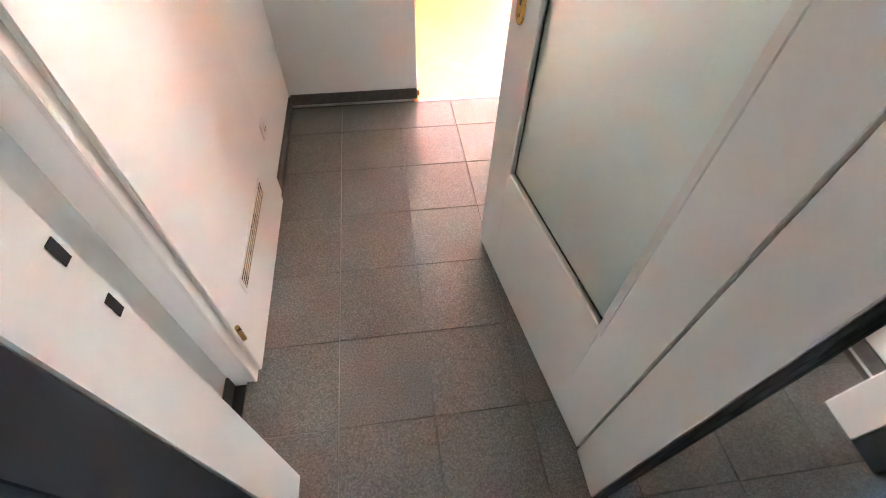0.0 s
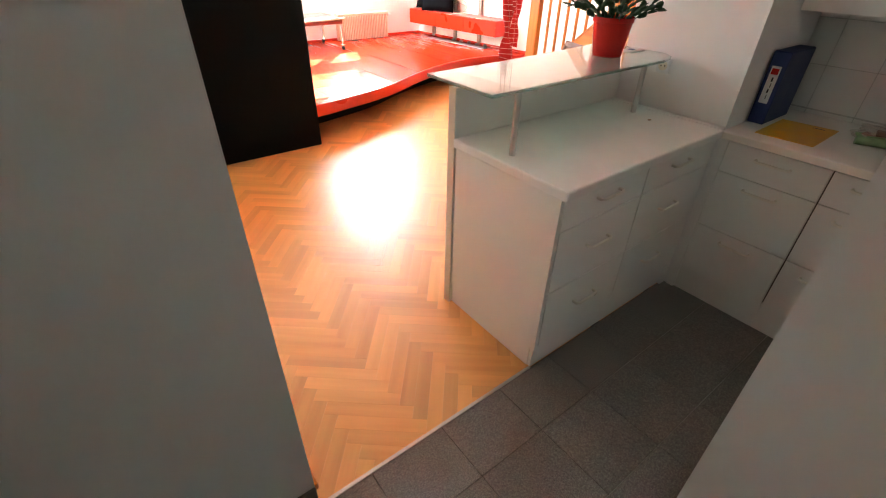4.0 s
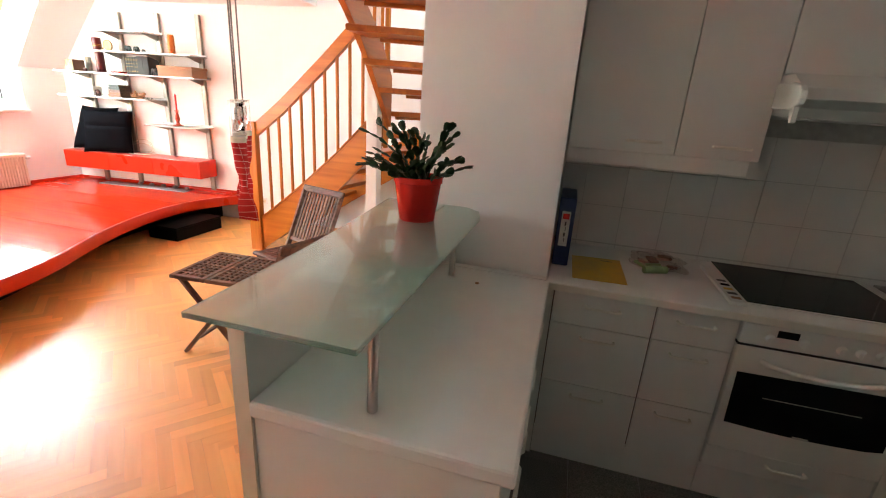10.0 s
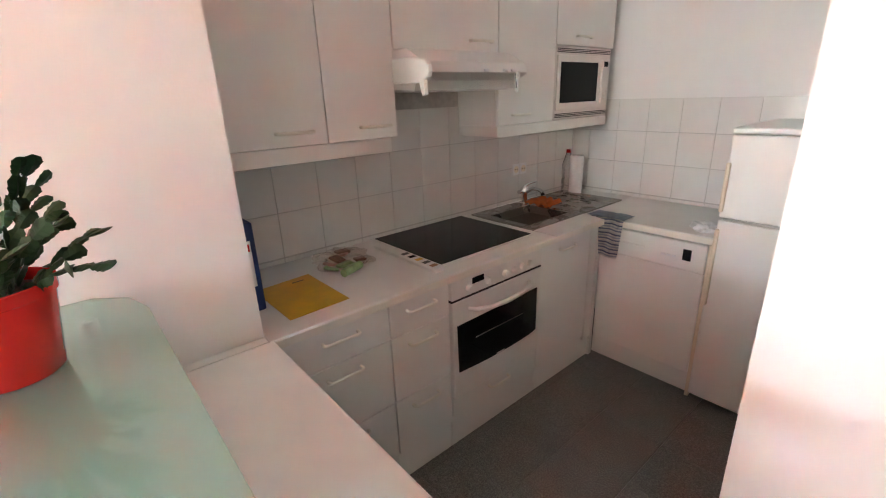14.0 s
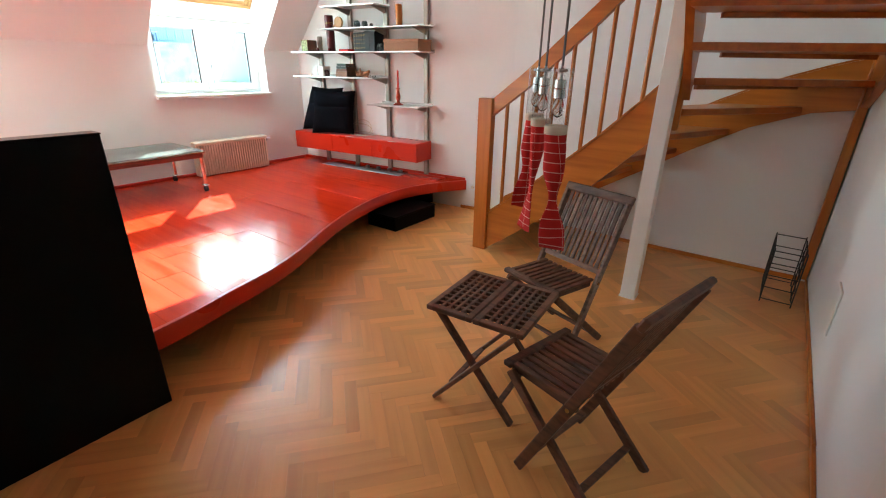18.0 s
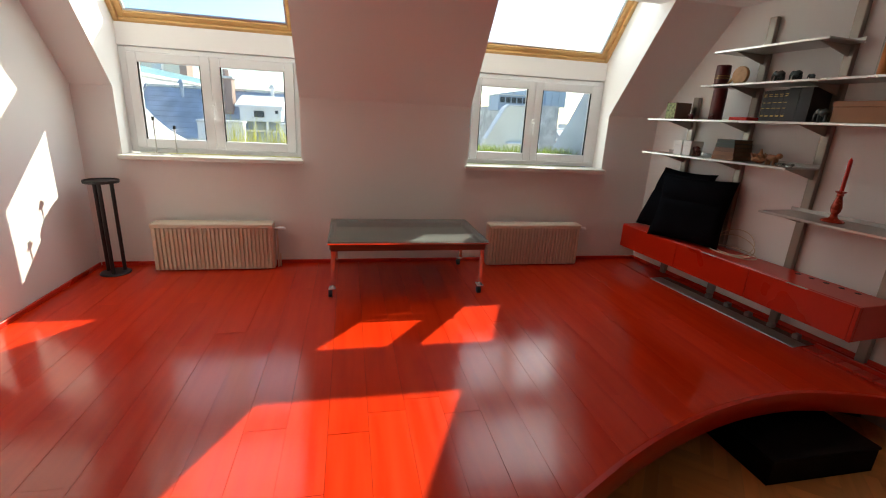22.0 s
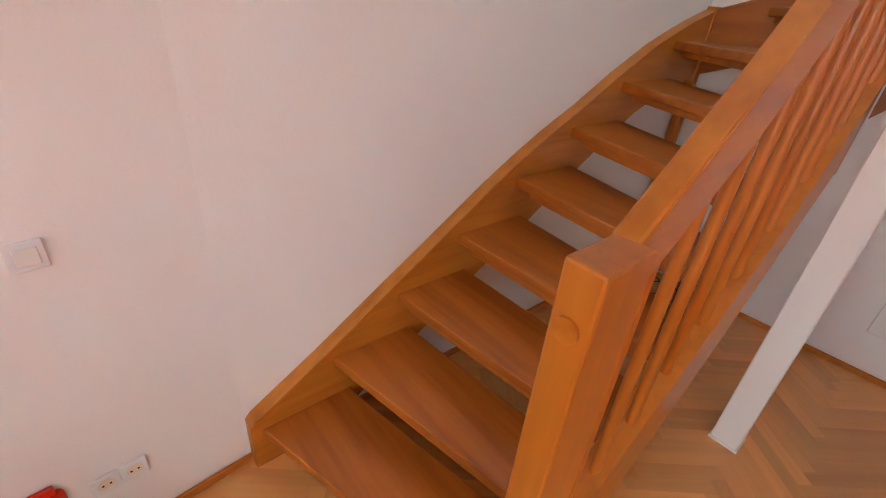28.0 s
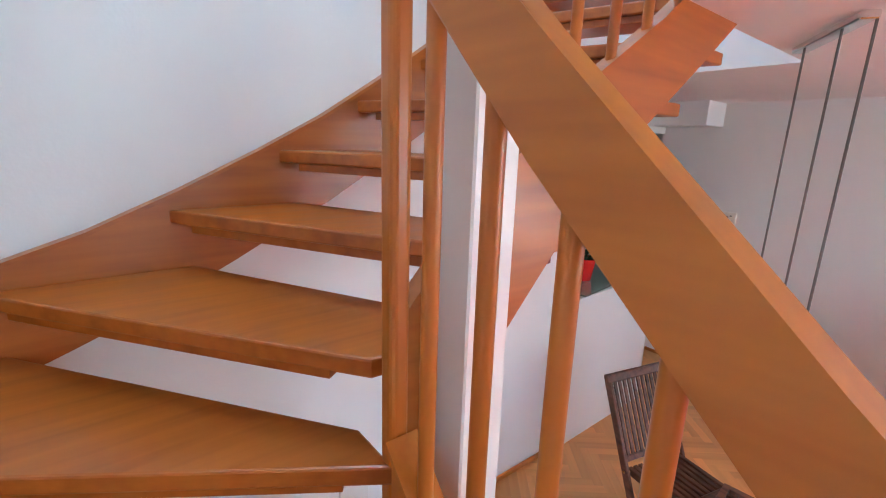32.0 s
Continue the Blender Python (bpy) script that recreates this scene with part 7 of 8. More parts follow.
part("dial", bm, DIAL_GREY, th, "dark grey dial", True)
part("slider", box(BM(), 1.166, 1.180, 3.59, 3.605, 1.515, 1.525, 0.002), DIAL_GREY, th)
structure("trim_bulkhead", box(BM(), 1.14, 2.20, 2.70, 2.90, 2.22, CEIL), WALL, "plastered bulkhead over the hall opening", "bulkhead")

# ---- outside ----
RENDER_PALE = paint("pale_render", (0.85, 0.83, 0.79), 0.85, 0.06, 1.0, 0.2, 40)
RENDER_CREAM = paint("cream_render", (0.86, 0.81, 0.68), 0.85, 0.06, 1.0, 0.2, 40)
RENDER_WHITE = paint("white_render", (0.88, 0.88, 0.87), 0.85, 0.05, 1.0, 0.2, 40)
# darker, bluer copy of the white render: shade put into the colour
RENDER_SHADE = paint("shaded_render", (0.50, 0.55, 0.63), 0.85, 0.06, 1.0, 0.2, 40)
RENDER_GREY = paint("weathered_render", (0.55, 0.54, 0.51), 0.9, 0.3, 2.5, 0.5, 12)
ZINC = paint("zinc_sheet", (0.42, 0.50, 0.60), 0.5, 0.08, 2.0, 0.1, 30)
GLASS_PALE = paint("pale_far_glass", (0.45, 0.55, 0.65), 0.1, 0.1, 1.0, 0.0, 40)
SLATE = paint("slate_roof", (0.46, 0.52, 0.60), 0.6, 0.2, 3.0, 0.3, 30)
TILE_ROOF = paint("red_roof", (0.24, 0.10, 0.06), 0.8, 0.2, 3.0, 0.3, 30)
BRICK_RED = paint("chimney_brick", (0.48, 0.33, 0.27), 0.85, 0.2, 6.0, 0.3, 30)
GREEN_ROOF = paint("roof_soil", (0.10, 0.09, 0.045), 0.95, 0.5, 14.0, 0.6, 60)
GRASS = paint("dry_grass", (0.62, 0.60, 0.16), 0.8, 0.35, 20.0, 0.1, 60)
HERB = paint("low_herbs", (0.42, 0.50, 0.11), 0.8, 0.4, 20.0, 0.1, 60)
GLASS_FAR = paint("far_window_glass", (0.05, 0.06, 0.07), 0.1, 0.2, 1.0, 0.0, 40)
GROUND = paint("city_ground", (0.34, 0.33, 0.31), 0.9, 0.3, 0.05, 0.1, 2)

structure("ground", box(BM(), -900, 900, 60 - 960, 900, -14.2, -14.0), GROUND, "city ground far below the window", "ground")


def facade_window(parent, x, y, z, w=0.9, h=1.4):
    fr = part("window", box(BM(), x - w / 2, x + w / 2, y - 0.04, y + 0.02, z, z + h, 0.01), RENDER_WHITE, parent)
    for k in (0, 1):
        a = x - w / 2 + 0.06 + k * (w / 2 - 0.03)
        part("pane", box(BM(), a, a + w / 2 - 0.09, y - 0.048, y - 0.041, z + 0.07, z + h - 0.07), GLASS_FAR, fr)
    part("sill", box(BM(), x - w / 2 - 0.06, x + w / 2 + 0.06, y - 0.12, y - 0.041, z - 0.08, z - 0.001, 0.01), RENDER_WHITE, fr)


# planted roof strip before the windows
structure("roof_ledge", box(BM(), 1.112, 5.555, 9.45, 10.35, 0.55, 1.12), GREEN_ROOF, "planted roof strip outside the windows", "roof strip")
rng = random.Random(5)


def blades(name, x0, x1, y0, y1, n, lo, hi, mat, label, wide):
    bm = BM()
    for k in range(n):
        x, y = rng.uniform(x0, x1), rng.uniform(y0, y1)
        h, a, bend = rng.uniform(lo, hi), rng.uniform(0, 6.28), rng.uniform(0.1, 0.55)
        u = Vector((math.cos(a), math.sin(a), 0))
        v = Vector((-u.y, u.x, 0)) * wide
        rw = []
        for t in (0, 0.4, 0.75, 1.0):
            p = Vector((x, y, 1.115)) + u * (bend * h * t * t) + Vector((0, 0, h * t * (1 - 0.25 * bend * t)))
            rw.append((bm.verts.new(p + v * (1 - t * 0.9)), bm.verts.new(p - v * (1 - t * 0.9))))
        for p, q in zip(rw, rw[1:]):
            bm.faces.new((p[0], p[1], q[1], q[0]))
    ob = part(name, bm, mat, None, label)
    tagged(ob, "", "grass", "", "stuff")


blades("grass", 1.95, 2.9, 9.6, 10.1, 700, 0.12, 0.46, GRASS, "tall dry yellow-green grass on the roof strip", 0.0035)
blades("herbs", 1.5, 2.9, 9.6, 10.3, 1300, 0.07, 0.19, GRASS, "low yellowish herbs on the roof strip", 0.006)
blades("herbs", 3.7, 5.5, 9.75, 10.3, 2600, 0.10, 0.25, HERB, "low green herbs on the roof strip", 0.008)

# white party wall falling away beside the first window
pw = thing("party_wall", "white rendered party wall with a curved sloping top", "wall", (0.98, 10.5, -14))
part("wall", prism(BM(), [(9.43, -14.0), (9.43, 2.55), (9.7, 2.3), (10.0, 1.93), (10.2, 1.71), (10.38, 1.55), (10.65, 1.42), (11.0, 1.29), (11.5, 1.16), (12.2, 1.06), (12.2, -14.0)], "x", 0.86, 1.1), RENDER_WHITE, pw)
part("flashing", box(BM(), 1.101, 1.112, 9.5, 12.0, 1.10, 1.135), SLATE, pw, "dark flashing strip")

# low white parapets before the slate-roofed house
for x0, x1, y, z in ((0.2, 1.02, 15.0, 1.31), (1.72, 2.6, 15.0, 1.30)):
    pp = thing("parapet", "low white rendered roof parapet with a rounded coping", "parapet", ((x0 + x1) / 2, y, -14), "roof parapets")
    part("wall", box(BM(), x0, x1, y, y + 0.3, -14, z - 0.05), RENDER_WHITE, pp)
    part("coping", box(BM(), x0 - 0.02, x1 + 0.02, y - 0.03, y + 0.33, z - 0.049, z, 0.015), RENDER_PALE, pp)

# slate-roofed house with chimney, dormer and vents
hs = thing("house", "town house with a blue-grey slate roof, brick chimney and white dormer", "house", (1, 21, -14))
part("wall", box(BM(), -2.4, 3.3, 18.2, 24, -14, 0.3), RENDER_PALE, hs)
roof = part("roof", prism(BM(), [(17.9, 0.3), (20.0, 2.02), (21.4, 2.02), (24.2, 0.3)], "x", -2.5, 3.4), SLATE, hs)
part("ridge", box(BM(), -2.52, 3.42, 19.95, 20.12, 2.0, 2.07, 0.015), STEEL, roof, "pale ridge capping")
part("verge", bar(BM(), (-2.5, 17.9, 0.33), (-2.5, 20.0, 2.05), 0.05, 0.06), STEEL, roof, "metal verge strip")
for k in range(12):
    z = 0.45 + 0.13 * k
    y = 17.9 + (z - 0.3) / 1.72 * 2.1
    part("slate_course", box(BM(), -2.49, 3.39, y - 0.012, y + 0.004, z + 0.001, z + 0.007), SLATE, roof)
for k, x in enumerate((-1.5, 0.9, 1.5, 2.6)):
    bm = tube(BM(), [(x, 19.7, 1.7), (x, 19.7, 2.12)], [0.05, 0.05], 10)
    tube(bm, [(x, 19.7, 2.12), (x, 19.7, 2.22)], [0.10, 0.04], 10)
    part("vent_pipe", bm, RENDER_PALE if k % 3 else SLATE, roof)
ch = part("chimney", box(BM(), -0.42, -0.08, 19.2, 19.6, 1.2, 2.3, 0.01), BRICK_RED, hs, "brick chimney with a pale cap")
part("cap", box(BM(), -0.47, -0.03, 19.15, 19.65, 2.301, 2.36, 0.01), RENDER_PALE, ch)
part("pot", lathe(BM(), [(0.09, 0), (0.075, 0.18), (0.06, 0.18)], (-0.25, 19.4, 2.361), 12), BRICK_RED, ch)
dm = part("dormer", box(BM(), 0.22, 1.27, 18.55, 19.9, 1.22, 1.60, 0.01), RENDER_WHITE, hs, "white boarded dormer")
part("dormer_roof", prism(BM(), [(18.4, 1.58), (18.4, 1.63), (19.3, 1.90), (20.0, 1.90), (20.0, 1.58)], "x", 0.14, 1.33), RENDER_WHITE, dm)
part("window", box(BM(), 0.58, 0.84, 18.52, 18.549, 1.33, 1.50, 0.005), GLASS_FAR, dm)
part("window", box(BM(), 1.12, 1.20, 18.52, 18.549, 1.44, 1.52, 0.005), GLASS_FAR, dm)
for k in range(4):
    part("post", box(BM(), 0.24 + 0.32 * k, 0.30 + 0.32 * k, 18.5, 18.56, 0.75, 1.219), RENDER_PALE, dm)
part("rail", box(BM(), 0.24, 1.26, 18.45, 18.49, 0.95, 1.0), RENDER_PALE, dm)
for x in (-1.0, 0.6, 2.2):
    for z in (-2.4, -5.5):
        facade_window(hs, x, 18.17, z)

# low annexe with a flue beside it
an = thing("house", "low white annexe with a steel flue on its roof", "house", (-3.3, 20, -14))
part("wall", box(BM(), -4.6, -2.55, 19.6, 22.0, -14, 0.9), RENDER_WHITE, an)
part("roof", prism(BM(), [(-4.7, 0.901), (-3.4, 1.28), (-2.52, 0.95), (-2.52, 0.901)], "y", 19.5, 22.1), RENDER_PALE, an)
part("flue", lathe(BM(), [(0.07, 0), (0.07, 0.28), (0.11, 0.29), (0.11, 0.34), (0.08, 0.35), (0.08, 0.42), (0.11, 0.43), (0.04, 0.47)], (-2.72, 20.2, 1.0), 14), STEEL, an, "steel flue with a cowl")

# pale house with cornice, balustrade and teal mansard
TEAL = paint("teal_roof_metal", (0.17, 0.34, 0.40), 0.5, 0.08, 2.0, 0.1, 30)
hc = thing("house", "pale town house with a teal metal mansard and white balustrade", "house", (-7, 28, -14))
part("wall", box(BM(), -8.6, -5.5, 26.3, 36, -14, 2.62), RENDER_PALE, hc)
part("cornice", box(BM(), -8.65, -5.4, 26.1, 36, 2.621, 2.74, 0.02), RENDER_WHITE, hc)
part("mansard", prism(BM(), [(26.15, 2.741), (26.4, 3.02), (35.9, 3.02), (35.9, 2.741)], "x", -8.6, -5.45), TEAL, hc, "teal sheet-metal mansard")
bl = part("balustrade", box(BM(), -8.6, -5.45, 26.4, 26.46, 3.35, 3.39), RENDER_WHITE, hc)
for k in range(22):
    part("baluster", box(BM(), -8.58 + 0.145 * k, -8.55 + 0.145 * k, 26.41, 26.45, 3.021, 3.349), RENDER_WHITE, bl)
for x in (-8.2, -6.6):
    facade_window(hc, x, 26.27, 1.4, 0.8, 0.95)
    facade_window(hc, x, 26.27, -0.9, 0.8, 1.3)

# plain cream fire walls, one with a brick stack
fw = thing("fire_wall", "plain cream fire wall beside the pale house", "house", (-10, 26, -14))
part("wall", box(BM(), -13.5, -8.15, 25.4, 26.0, -14, 3.35), RENDER_CREAM, fw)
part("coping", box(BM(), -13.5, -8.1, 25.35, 26.05, 3.351, 3.43, 0.01), BRICK_RED, fw, "red tile coping")
fw = thing("fire_wall", "plain cream fire wall with a brick chimney stack", "house", (-7.5, 36, -14))
part("wall", box(BM(), -10.2, -7.0, 37, 43, -14, 3.9), RENDER_CREAM, fw)
part("flue_block", box(BM(), -8.35, -7.85, 36.6, 36.99, -14, 4.0), RENDER_PALE, fw)
part("stack", box(BM(), -8.3 + 1.301, -6.6, 37, 38.2, -14, 4.1), BRICK_RED, fw, "brick chimney stack")

# cream gable house with a set-back roof storey, seen from the second window
hg = thing("house", "cream gabled house with a set-back blue-grey roof storey", "house", (10.5, 27, -14))
part("wall", prism(BM(), [(8.3, -14), (8.3, -0.2), (8.95, 0.75), (9.72, 2.08), (9.88, 2.2), (10.75, 2.22), (10.75, -14)], "y", 24.5, 24.9), RENDER_CREAM, hg)
part("coping", prism(BM(), [(8.94, 0.78), (9.70, 2.10), (9.86, 2.23), (10.76, 2.25), (10.76, 2.29), (9.84, 2.27), (9.66, 2.13), (8.90, 0.80)], "y", 24.45, 24.95), RENDER_WHITE, hg)
part("side_wall", box(BM(), 10.751, 12.3, 24.7, 32, -14, 2.32), RENDER_GREY, hg, "weathered grey fire wall")
part("ledge", box(BM(), 9.85, 11.3, 24.2, 24.49, 0.62, 0.70, 0.01), RENDER_WHITE, hg)
part("roof", prism(BM(), [(8.75, 0.2), (9.78, 2.0), (10.74, 2.1), (10.74, 0.2)], "y", 24.91, 25.3), SLATE, hg)
up = part("roof_storey", box(BM(), 9.85, 11.35, 26.0, 27.5, 2.05, 2.72, 0.01), ZINC, hg, "set-back roof storey")
part("eave", box(BM(), 9.78, 11.42, 25.9, 27.6, 2.721, 2.77, 0.01), RENDER_PALE, up)
for k in range(5):
    part("pane", box(BM(), 9.93 + 0.28 * k, 10.15 + 0.28 * k, 25.97, 25.995, 2.40, 2.64), GLASS_FAR, up)
up = part("glazed_storey", box(BM(), 11.4, 13.2, 26.0, 31, 2.33, 3.05, 0.01), ZINC, hg, "glazed upper storey")
for k in range(5):
    part("pane", box(BM(), 11.47 + 0.34 * k, 11.76 + 0.34 * k, 25.97, 25.995, 2.45, 2.97), GLASS_PALE, up)
for k in range(2):
    part("aerial", tube(BM(), [(10.0 + 0.9 * k, 27, 2.77), (10.0 + 0.9 * k, 27, 3.1)], [0.012, 0.012], 6), POST_METAL, hg)
for x in (9.2, 9.42):
    facade_window(hg, x, 24.47, 0.05, 0.14, 0.45)
# shaded wall nearer to the second window, its shade put into the render colour
pw = thing("party_wall", "rendered party wall beside the second window, with blue shade in its colour", "wall", (5.7, 10.5, -14))
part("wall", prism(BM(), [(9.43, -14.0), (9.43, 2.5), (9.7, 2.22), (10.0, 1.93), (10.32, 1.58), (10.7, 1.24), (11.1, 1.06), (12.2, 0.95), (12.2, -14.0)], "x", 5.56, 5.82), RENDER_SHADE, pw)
# pale house in the middle distance, with a falling roof edge
wg = thing("house", "pale blue-grey town house with small windows", "house", (8.5, 42, -14))
part("wall", prism(BM(), [(5.0, -14), (5.0, 0.78), (8.9, 0.72), (9.2, 0.4), (10.4, -0.6), (10.4, -14)], "y", 40.0, 40.4), RENDER_WHITE, wg)
part("roof", prism(BM(), [(5.1, -0.8), (5.1, 0.70), (8.85, 0.64), (10.3, -0.7)], "y", 40.41, 50.0), SLATE, wg)
part("coping", box(BM(), 4.95, 8.92, 39.9, 40.5, 0.781, 0.86, 0.01), SLATE, wg)
for x, z in ((7.7, 0.0), (7.7, -0.9), (7.6, -1.9), (8.3, -1.9), (10.0, -1.9)):
    facade_window(wg, x, 39.97, z, 0.35, 0.5)
hl = thing("house", "cream town house with a dark dormered roof and chimneys", "house", (12.5, 45, -14))
part("wall", box(BM(), 10.41, 14.8, 40.6, 50, -14, -0.25), RENDER_CREAM, hl)
roof = part("roof", prism(BM(), [(40.3, -0.249), (42.6, 1.25), (47, 1.25), (50.3, -0.249)], "x", 9.6, 15.0), SLATE, hl)
for k in range(4):
    part("chimney", box(BM(), 9.75 + 1.25 * k, 10.45 + 1.25 * k, 43, 43.8, 1.251, 1.75 + 0.1 * (k % 2)), RENDER_PALE, roof)
for x in (11.2, 12.5, 13.8):
    dm = part("dormer", prism(BM(), [(x - 0.4, 0.0), (x - 0.4, 0.5), (x, 0.75), (x + 0.4, 0.5), (x + 0.4, 0.0)], "y", 40.5, 42.2), RENDER_WHITE, roof)
    for q in (-0.28, 0.03):
        part("pane", box(BM(), x + q, x + q + 0.25, 40.46, 40.499, 0.08, 0.5), GLASS_FAR, dm)
    facade_window(hl, x, 40.57, -1.9, 0.45, 0.8)

# roofs of the town farther off
rng = random.Random(12)
for k in range(26):
    y = 54 + k * 3.4
    x = rng.uniform(-0.75, 0.75) * y * 0.8 + 4
    w, d, top = rng.uniform(5, 10), rng.uniform(6, 9), rng.uniform(-3.6, -1.4)
    if k % 3 == 0:
        x = 4 + rng.uniform(0.0, 0.45) * y
    ho = thing("house", "distant pale town house with a pitched roof", "house", (x, y, -14), "houses of the town")
    part("wall", box(BM(), x - w / 2, x + w / 2, y, y + d, -14, top), rng.choice((RENDER_PALE, RENDER_CREAM, RENDER_WHITE)), ho)
    part("roof", prism(BM(), [(y - 0.3, top + 0.001), (y + d * 0.45, top + 2.0), (y + d * 0.55, top + 2.0), (y + d + 0.3, top + 0.001)], "x", x - w / 2 - 0.2, x + w / 2 + 0.2), rng.choice((SLATE, TILE_ROOF, SLATE)), ho)
    for j in range(int(w / 1.8)):
        for z in (-2.2, -5.0):
            xx = x - w / 2 + 1.0 + 1.8 * j
            part("window", box(BM(), xx - 0.45, xx + 0.45, y - 0.03, y - 0.002, top + z, top + z + 1.4), GLASS_FAR, ho)
# skyline
bm = BM()
for k in range(150):
    y = rng.uniform(150, 420)
    x = 4 + rng.uniform(-0.8, 0.8) * y
    w, top = rng.uniform(6, 18), rng.uniform(-1.5, 2.0) * y / 260 - 0.5
    box(bm, x - w / 2, x + w / 2, y, y + 10, -14, top)
structure("backdrop", bm, RENDER_PALE, "distant city blocks on the horizon", "skyline")
tw = thing("church_spire", "distant slender church spire over the roofs", "tower", (42, 300, -14))
part("tower", box(BM(), 40.4, 43.4, 300, 303, -14, -1), ZINC, tw)
part("spire", lathe(BM(), [(1.9, 0), (0.9, 6), (0.05, 11.5)], (41.9, 301.5, -0.999), 8), ZINC, tw)
for k in range(2):
    tb = thing("tower_block", "distant pale tower block on the skyline", "tower", (46 + 3.2 * k, 310, -14), "tower blocks")
    part("wall", box(BM(), 44.9 + 3.2 * k, 47.3 + 3.2 * k, 310, 314, -14, 1.5), RENDER_PALE, tb)
for x, y, hgt, arm in ((36, 300, 10.5, 1), (60, 300, 4.0, -1)):
    cr = thing("crane", "distant tower crane on the skyline", "crane", (x, y, -14), "cranes")
    part("mast", box(BM(), x - 0.25, x + 0.25, y, y + 0.5, -14, hgt), POST_METAL, cr)
    part("jib", bar(BM(), (x - 2 * arm, y + 0.3, hgt - 5.6 if arm > 0 else hgt - 1.5), (x + 4.5 * arm, y + 0.3, hgt - 5.8 if arm > 0 else hgt - 2.2), 0.4, 0.4), POST_METAL, cr)

# ---- floor finish ----
# grey tiles of hall, kitchen and entrance
tf = thing("floor_tiles", "grey speckled granite tile floor with dark joints", "tile floor", (1.5, 1.5, 0), "", "structure")
T = 0.31
TILE = mesh_of("tile", box(BM(), -T / 2 + 0.0011, T / 2 - 0.0011, -T / 2 + 0.0011, T / 2 - 0.0011, -0.021, 0.0, 0.0012), GRANITE)
rng = random.Random(2)
for i in range(-6, 8):
    for j in range(-10, 2):
        x, y0, y1 = 1.017 + T * (i + 0.5), 2.285 + T * j, min(2.285 + T * (j + 1), 2.842)
        y = (y0 + y1) / 2
        if y < 0.75 and not -0.85 < x < 2.5 or y > 0.75 and not 0.3 < x < 3.45 or y < -1:
            continue
        piece("tile", TILE, tf, Matrix.Translation(Vector((x, y, rng.uniform(-0.0004, 0))) - ORIGIN[tf.name]) @ Matrix.Rotation(math.pi * rng.randrange(2), 4, "Z") @ Matrix.Diagonal((1, (y1 - y0) / T, 1, 1)))
structure("trim_threshold", box(BM(), 1.142, 2.14, 2.838, 2.852, -0.01, 0.003, 0.001), STEEL, "thin metal strip between tiles and parquet", "threshold")

# white tiles of the kitchen walls
wt_ = thing("wall_tiles", "glossy white square wall tiles with pale joints", "wall tiles", (3.83, 1.6, 1.2), "", "structure")
WT = mesh_of("wall_tile", box(BM(), -0.006, 0.0, -0.0987, 0.0987, -0.0987, 0.0987, 0.0012), TILE_WHITE)
part("grout", box(BM(), 3.8355, 3.8395, 0.288, 2.812, 0.86, 1.72), GROUT, wt_)
part("grout", box(BM(), 1.9, 3.83, 0.2805, 0.2845, 0.86, 1.5), GROUT, wt_)
at = ORIGIN[wt_.name]
for r in range(4):
    z, hz = ((0.91, 0.2), (1.02, 0.2), (1.22, 0.2), (1.42, 0.2))[r] if r else (0.89, 0.05)
    for c in range(13):
        y0, y1 = max(0.30 + 0.2 * c, 0.292), min(0.50 + 0.2 * c, 2.812)
        if y1 - y0 < 0.02:
            continue
        piece("wall_tile", WT, wt_, Matrix.Translation(Vector((3.8355, (y0 + y1) / 2, z)) - at) @ Matrix.Diagonal((1, (y1 - y0) / 0.2, hz / 0.2, 1)))
    for c in range(10):
        x0, x1 = 1.9 + 0.2 * c, min(2.1 + 0.2 * c, 3.828)
        piece("wall_tile", WT, wt_, Matrix.Translation(Vector(((x0 + x1) / 2, 0.2845, z)) - at) @ Matrix.Rotation(-math.pi / 2, 4, "Z") @ Matrix.Diagonal((1, (x1 - x0) / 0.2, hz / 0.2, 1)))

# herringbone parquet
pq = thing("parquet_floor", "golden brown oak herringbone parquet floor", "parquet", (3.5, 4.5, 0), "", "structure")
PL, PW, PA = 0.357, 0.0595, radians(5)
cs, sn = math.cos(PA + math.pi / 4), math.sin(PA + math.pi / 4)


def clip(poly_, axis, lim, keep_less):
    out = []
    for p, q in zip(poly_, poly_[1:] + poly_[:1]):
        a, b = (p[axis] - lim) * (1 if keep_less else -1), (q[axis] - lim) * (1 if keep_less else -1)
        if a <= 0:
            out.append(p)
        if a * b < 0:
            t = a / (a - b)
            out.append((p[0] + (q[0] - p[0]) * t, p[1] + (q[1] - p[1]) * t))
    return out


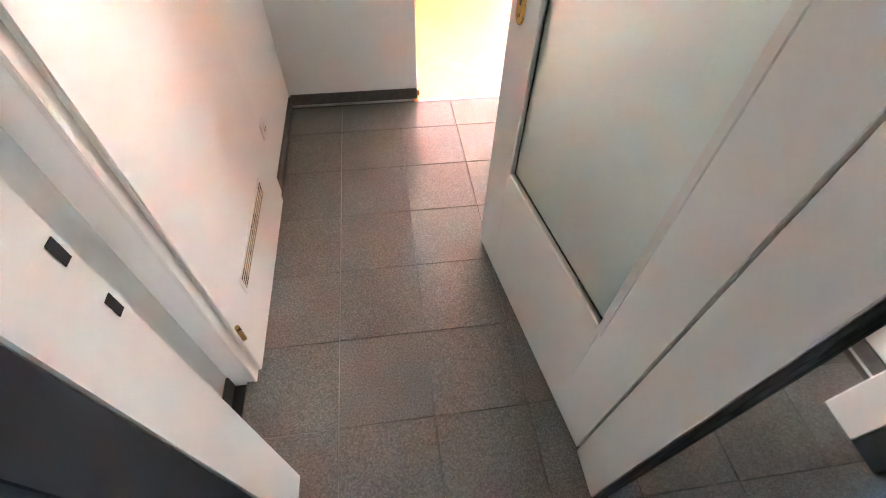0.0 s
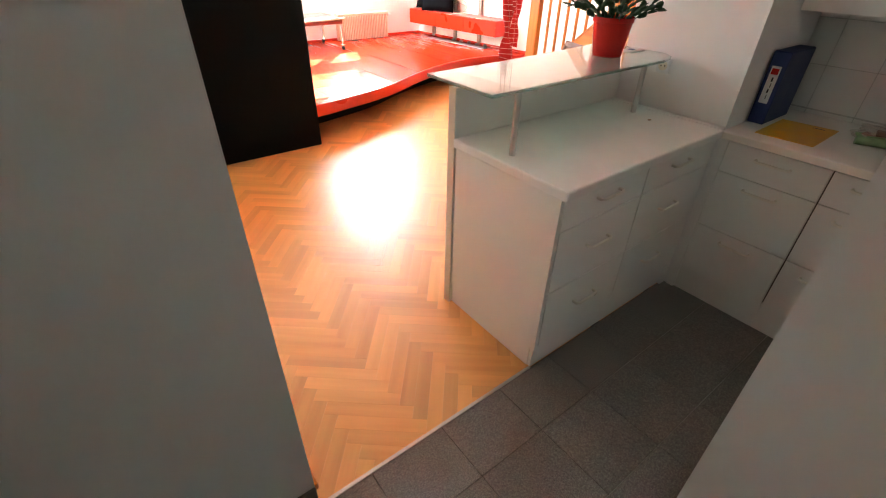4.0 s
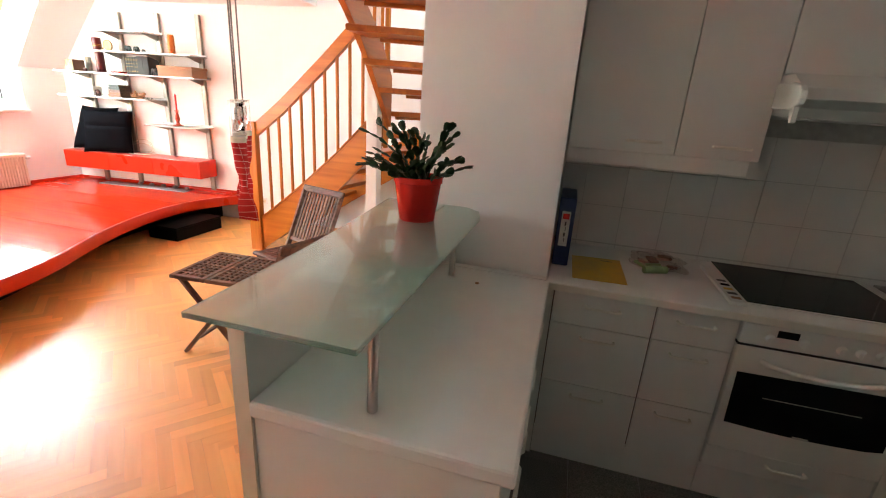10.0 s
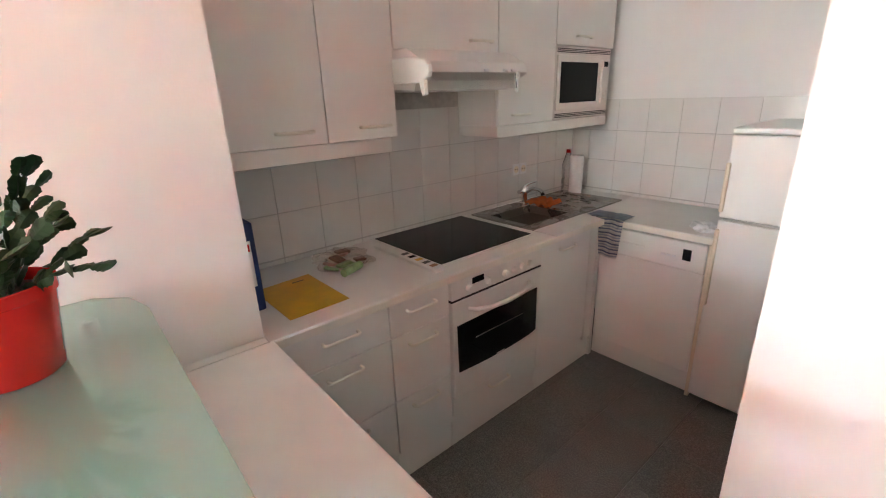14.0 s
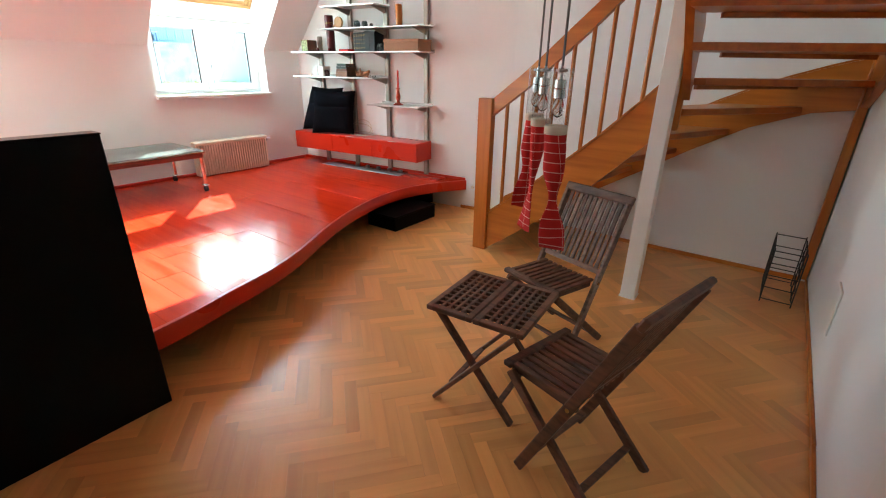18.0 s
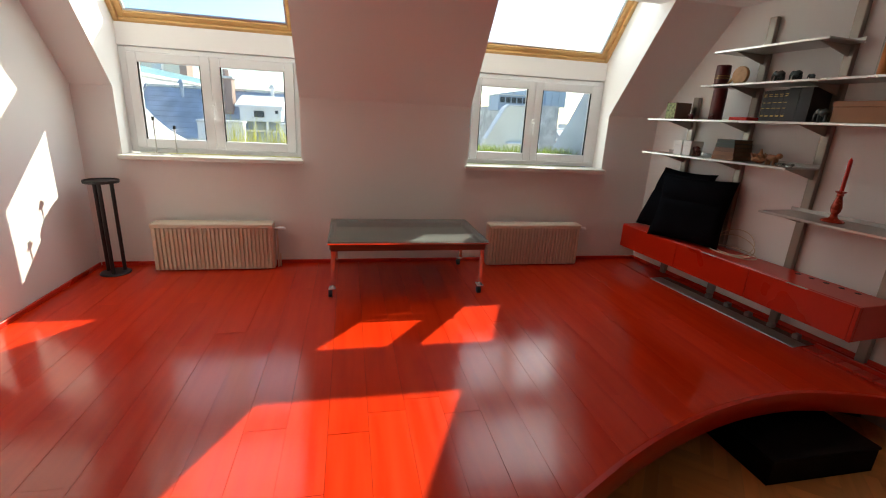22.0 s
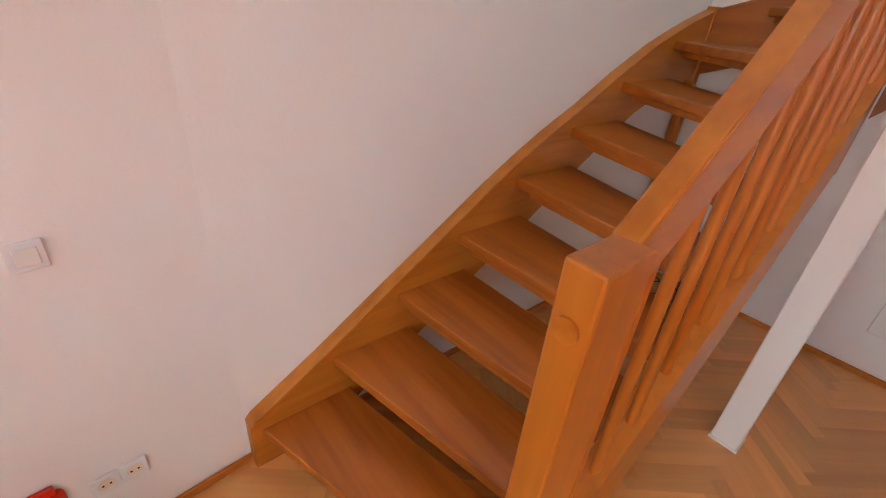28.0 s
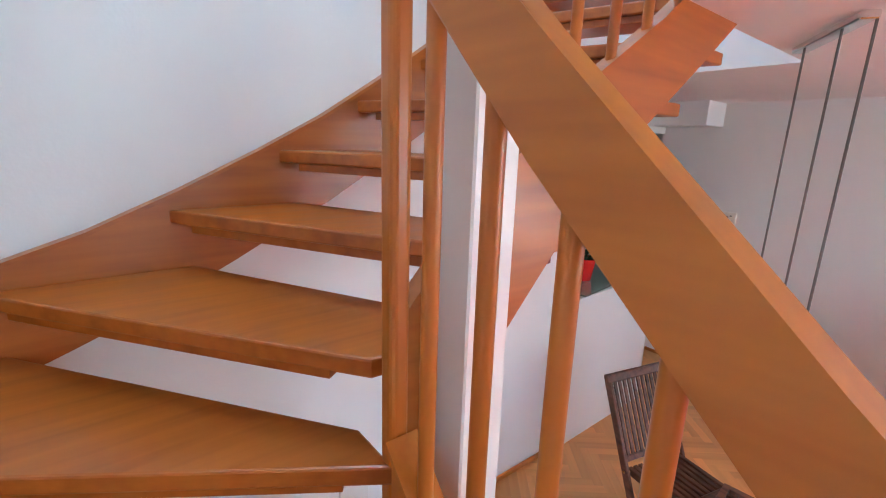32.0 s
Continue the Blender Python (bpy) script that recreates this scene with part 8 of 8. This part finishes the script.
bm = box(BM(), -PL / 2 + 0.0002, PL / 2 - 0.0002, -PW / 2 + 0.0002, PW / 2 - 0.0002, -0.02, 0.0)
uv = bm.loops.layers.uv.new("UVMap")
for f in bm.faces:
    for lp in f.loops:
        lp[uv].uv = (lp.vert.co.x, lp.vert.co.y)
PLANK = mesh_of("plank", bm, PARQUET)
verts, faces, uvs = [], [], []
near = 0
rng = random.Random(8)
for s in range(-24, 25):
    for k in range(-140, 141):
        for kind in (0, 1):
            # plank's middle and direction in the pattern's own axes
            bx_, by_ = k * PW + s * PL, k * PW - s * PL
            if kind == 0:
                u, v, rot = bx_ + PL / 2, by_ + PW / 2, 0.0
            else:
                u, v, rot = bx_ + PL + PW / 2, by_ + PW - PL / 2, math.pi / 2
            x, y = 3.5 + u * cs - v * sn, 4.5 + u * sn + v * cs
            if not (0.9 < x < 6.3 and 2.6 < y < 7.5) or y > edge_y(min(max(x, 1.15), 6.09)) + 0.65:
                continue
            if 3.4 < x < 3.95 and y < 3.2 or x > 4.3 and y < 3.2 or 2.3 < x < 3.1 and 2.95 < y < 3.2:
                continue
            ang = PA + math.pi / 4 + rot
            c, d = math.cos(ang), math.sin(ang)
            dz = rng.uniform(-0.0004, 0)
            inside = 1.35 < x < 3.45 and 3.05 < y < 6.05
            if inside and near < 300:
                near += 1
                piece("plank", PLANK, pq, Matrix.Translation(Vector((x, y, dz)) - ORIGIN[pq.name]) @ Matrix.Rotation(ang, 4, "Z"))
                continue
            g = 0.0002
            rect = [(x + c * p * (PL / 2 - g) - d * q * (PW / 2 - g), y + d * p * (PL / 2 - g) + c * q * (PW / 2 - g)) for p, q in ((-1, -1), (1, -1), (1, 1), (-1, 1))]
            rect = clip(clip(clip(rect, 1, 2.853, False), 0, 1.12, False), 0, 6.15, True)
            if len(rect) < 3:
                continue
            n, m_ = len(verts), len(rect)
            verts += [(a, b, dz) for a, b in rect] + [(a, b, -0.02) for a, b in rect]
            faces += [list(range(n, n + m_))] + [[n + i, n + m_ + i, n + m_ + (i + 1) % m_, n + (i + 1) % m_] for i in range(m_)]
            o = (rng.uniform(0, 40), rng.uniform(0, 40))
            loc = [(o[0] + (a - x) * c + (b - y) * d, o[1] - (a - x) * d + (b - y) * c) for a, b in rect]
            uvs += loc
            for i in range(m_):
                uvs += [loc[i], loc[i], loc[(i + 1) % m_], loc[(i + 1) % m_]]
me = bpy.data.meshes.new("planks")
me.from_pydata(verts, [], faces)
layer = me.uv_layers.new(name="UVMap")
layer.data.foreach_set("uv", [w for p in uvs for w in p])
me.materials.append(PARQUET_REST)
rest = new("planks", me)
rest.parent = pq
rest.location = -ORIGIN[pq.name]
tagged(rest, "", "", "", "stuff")
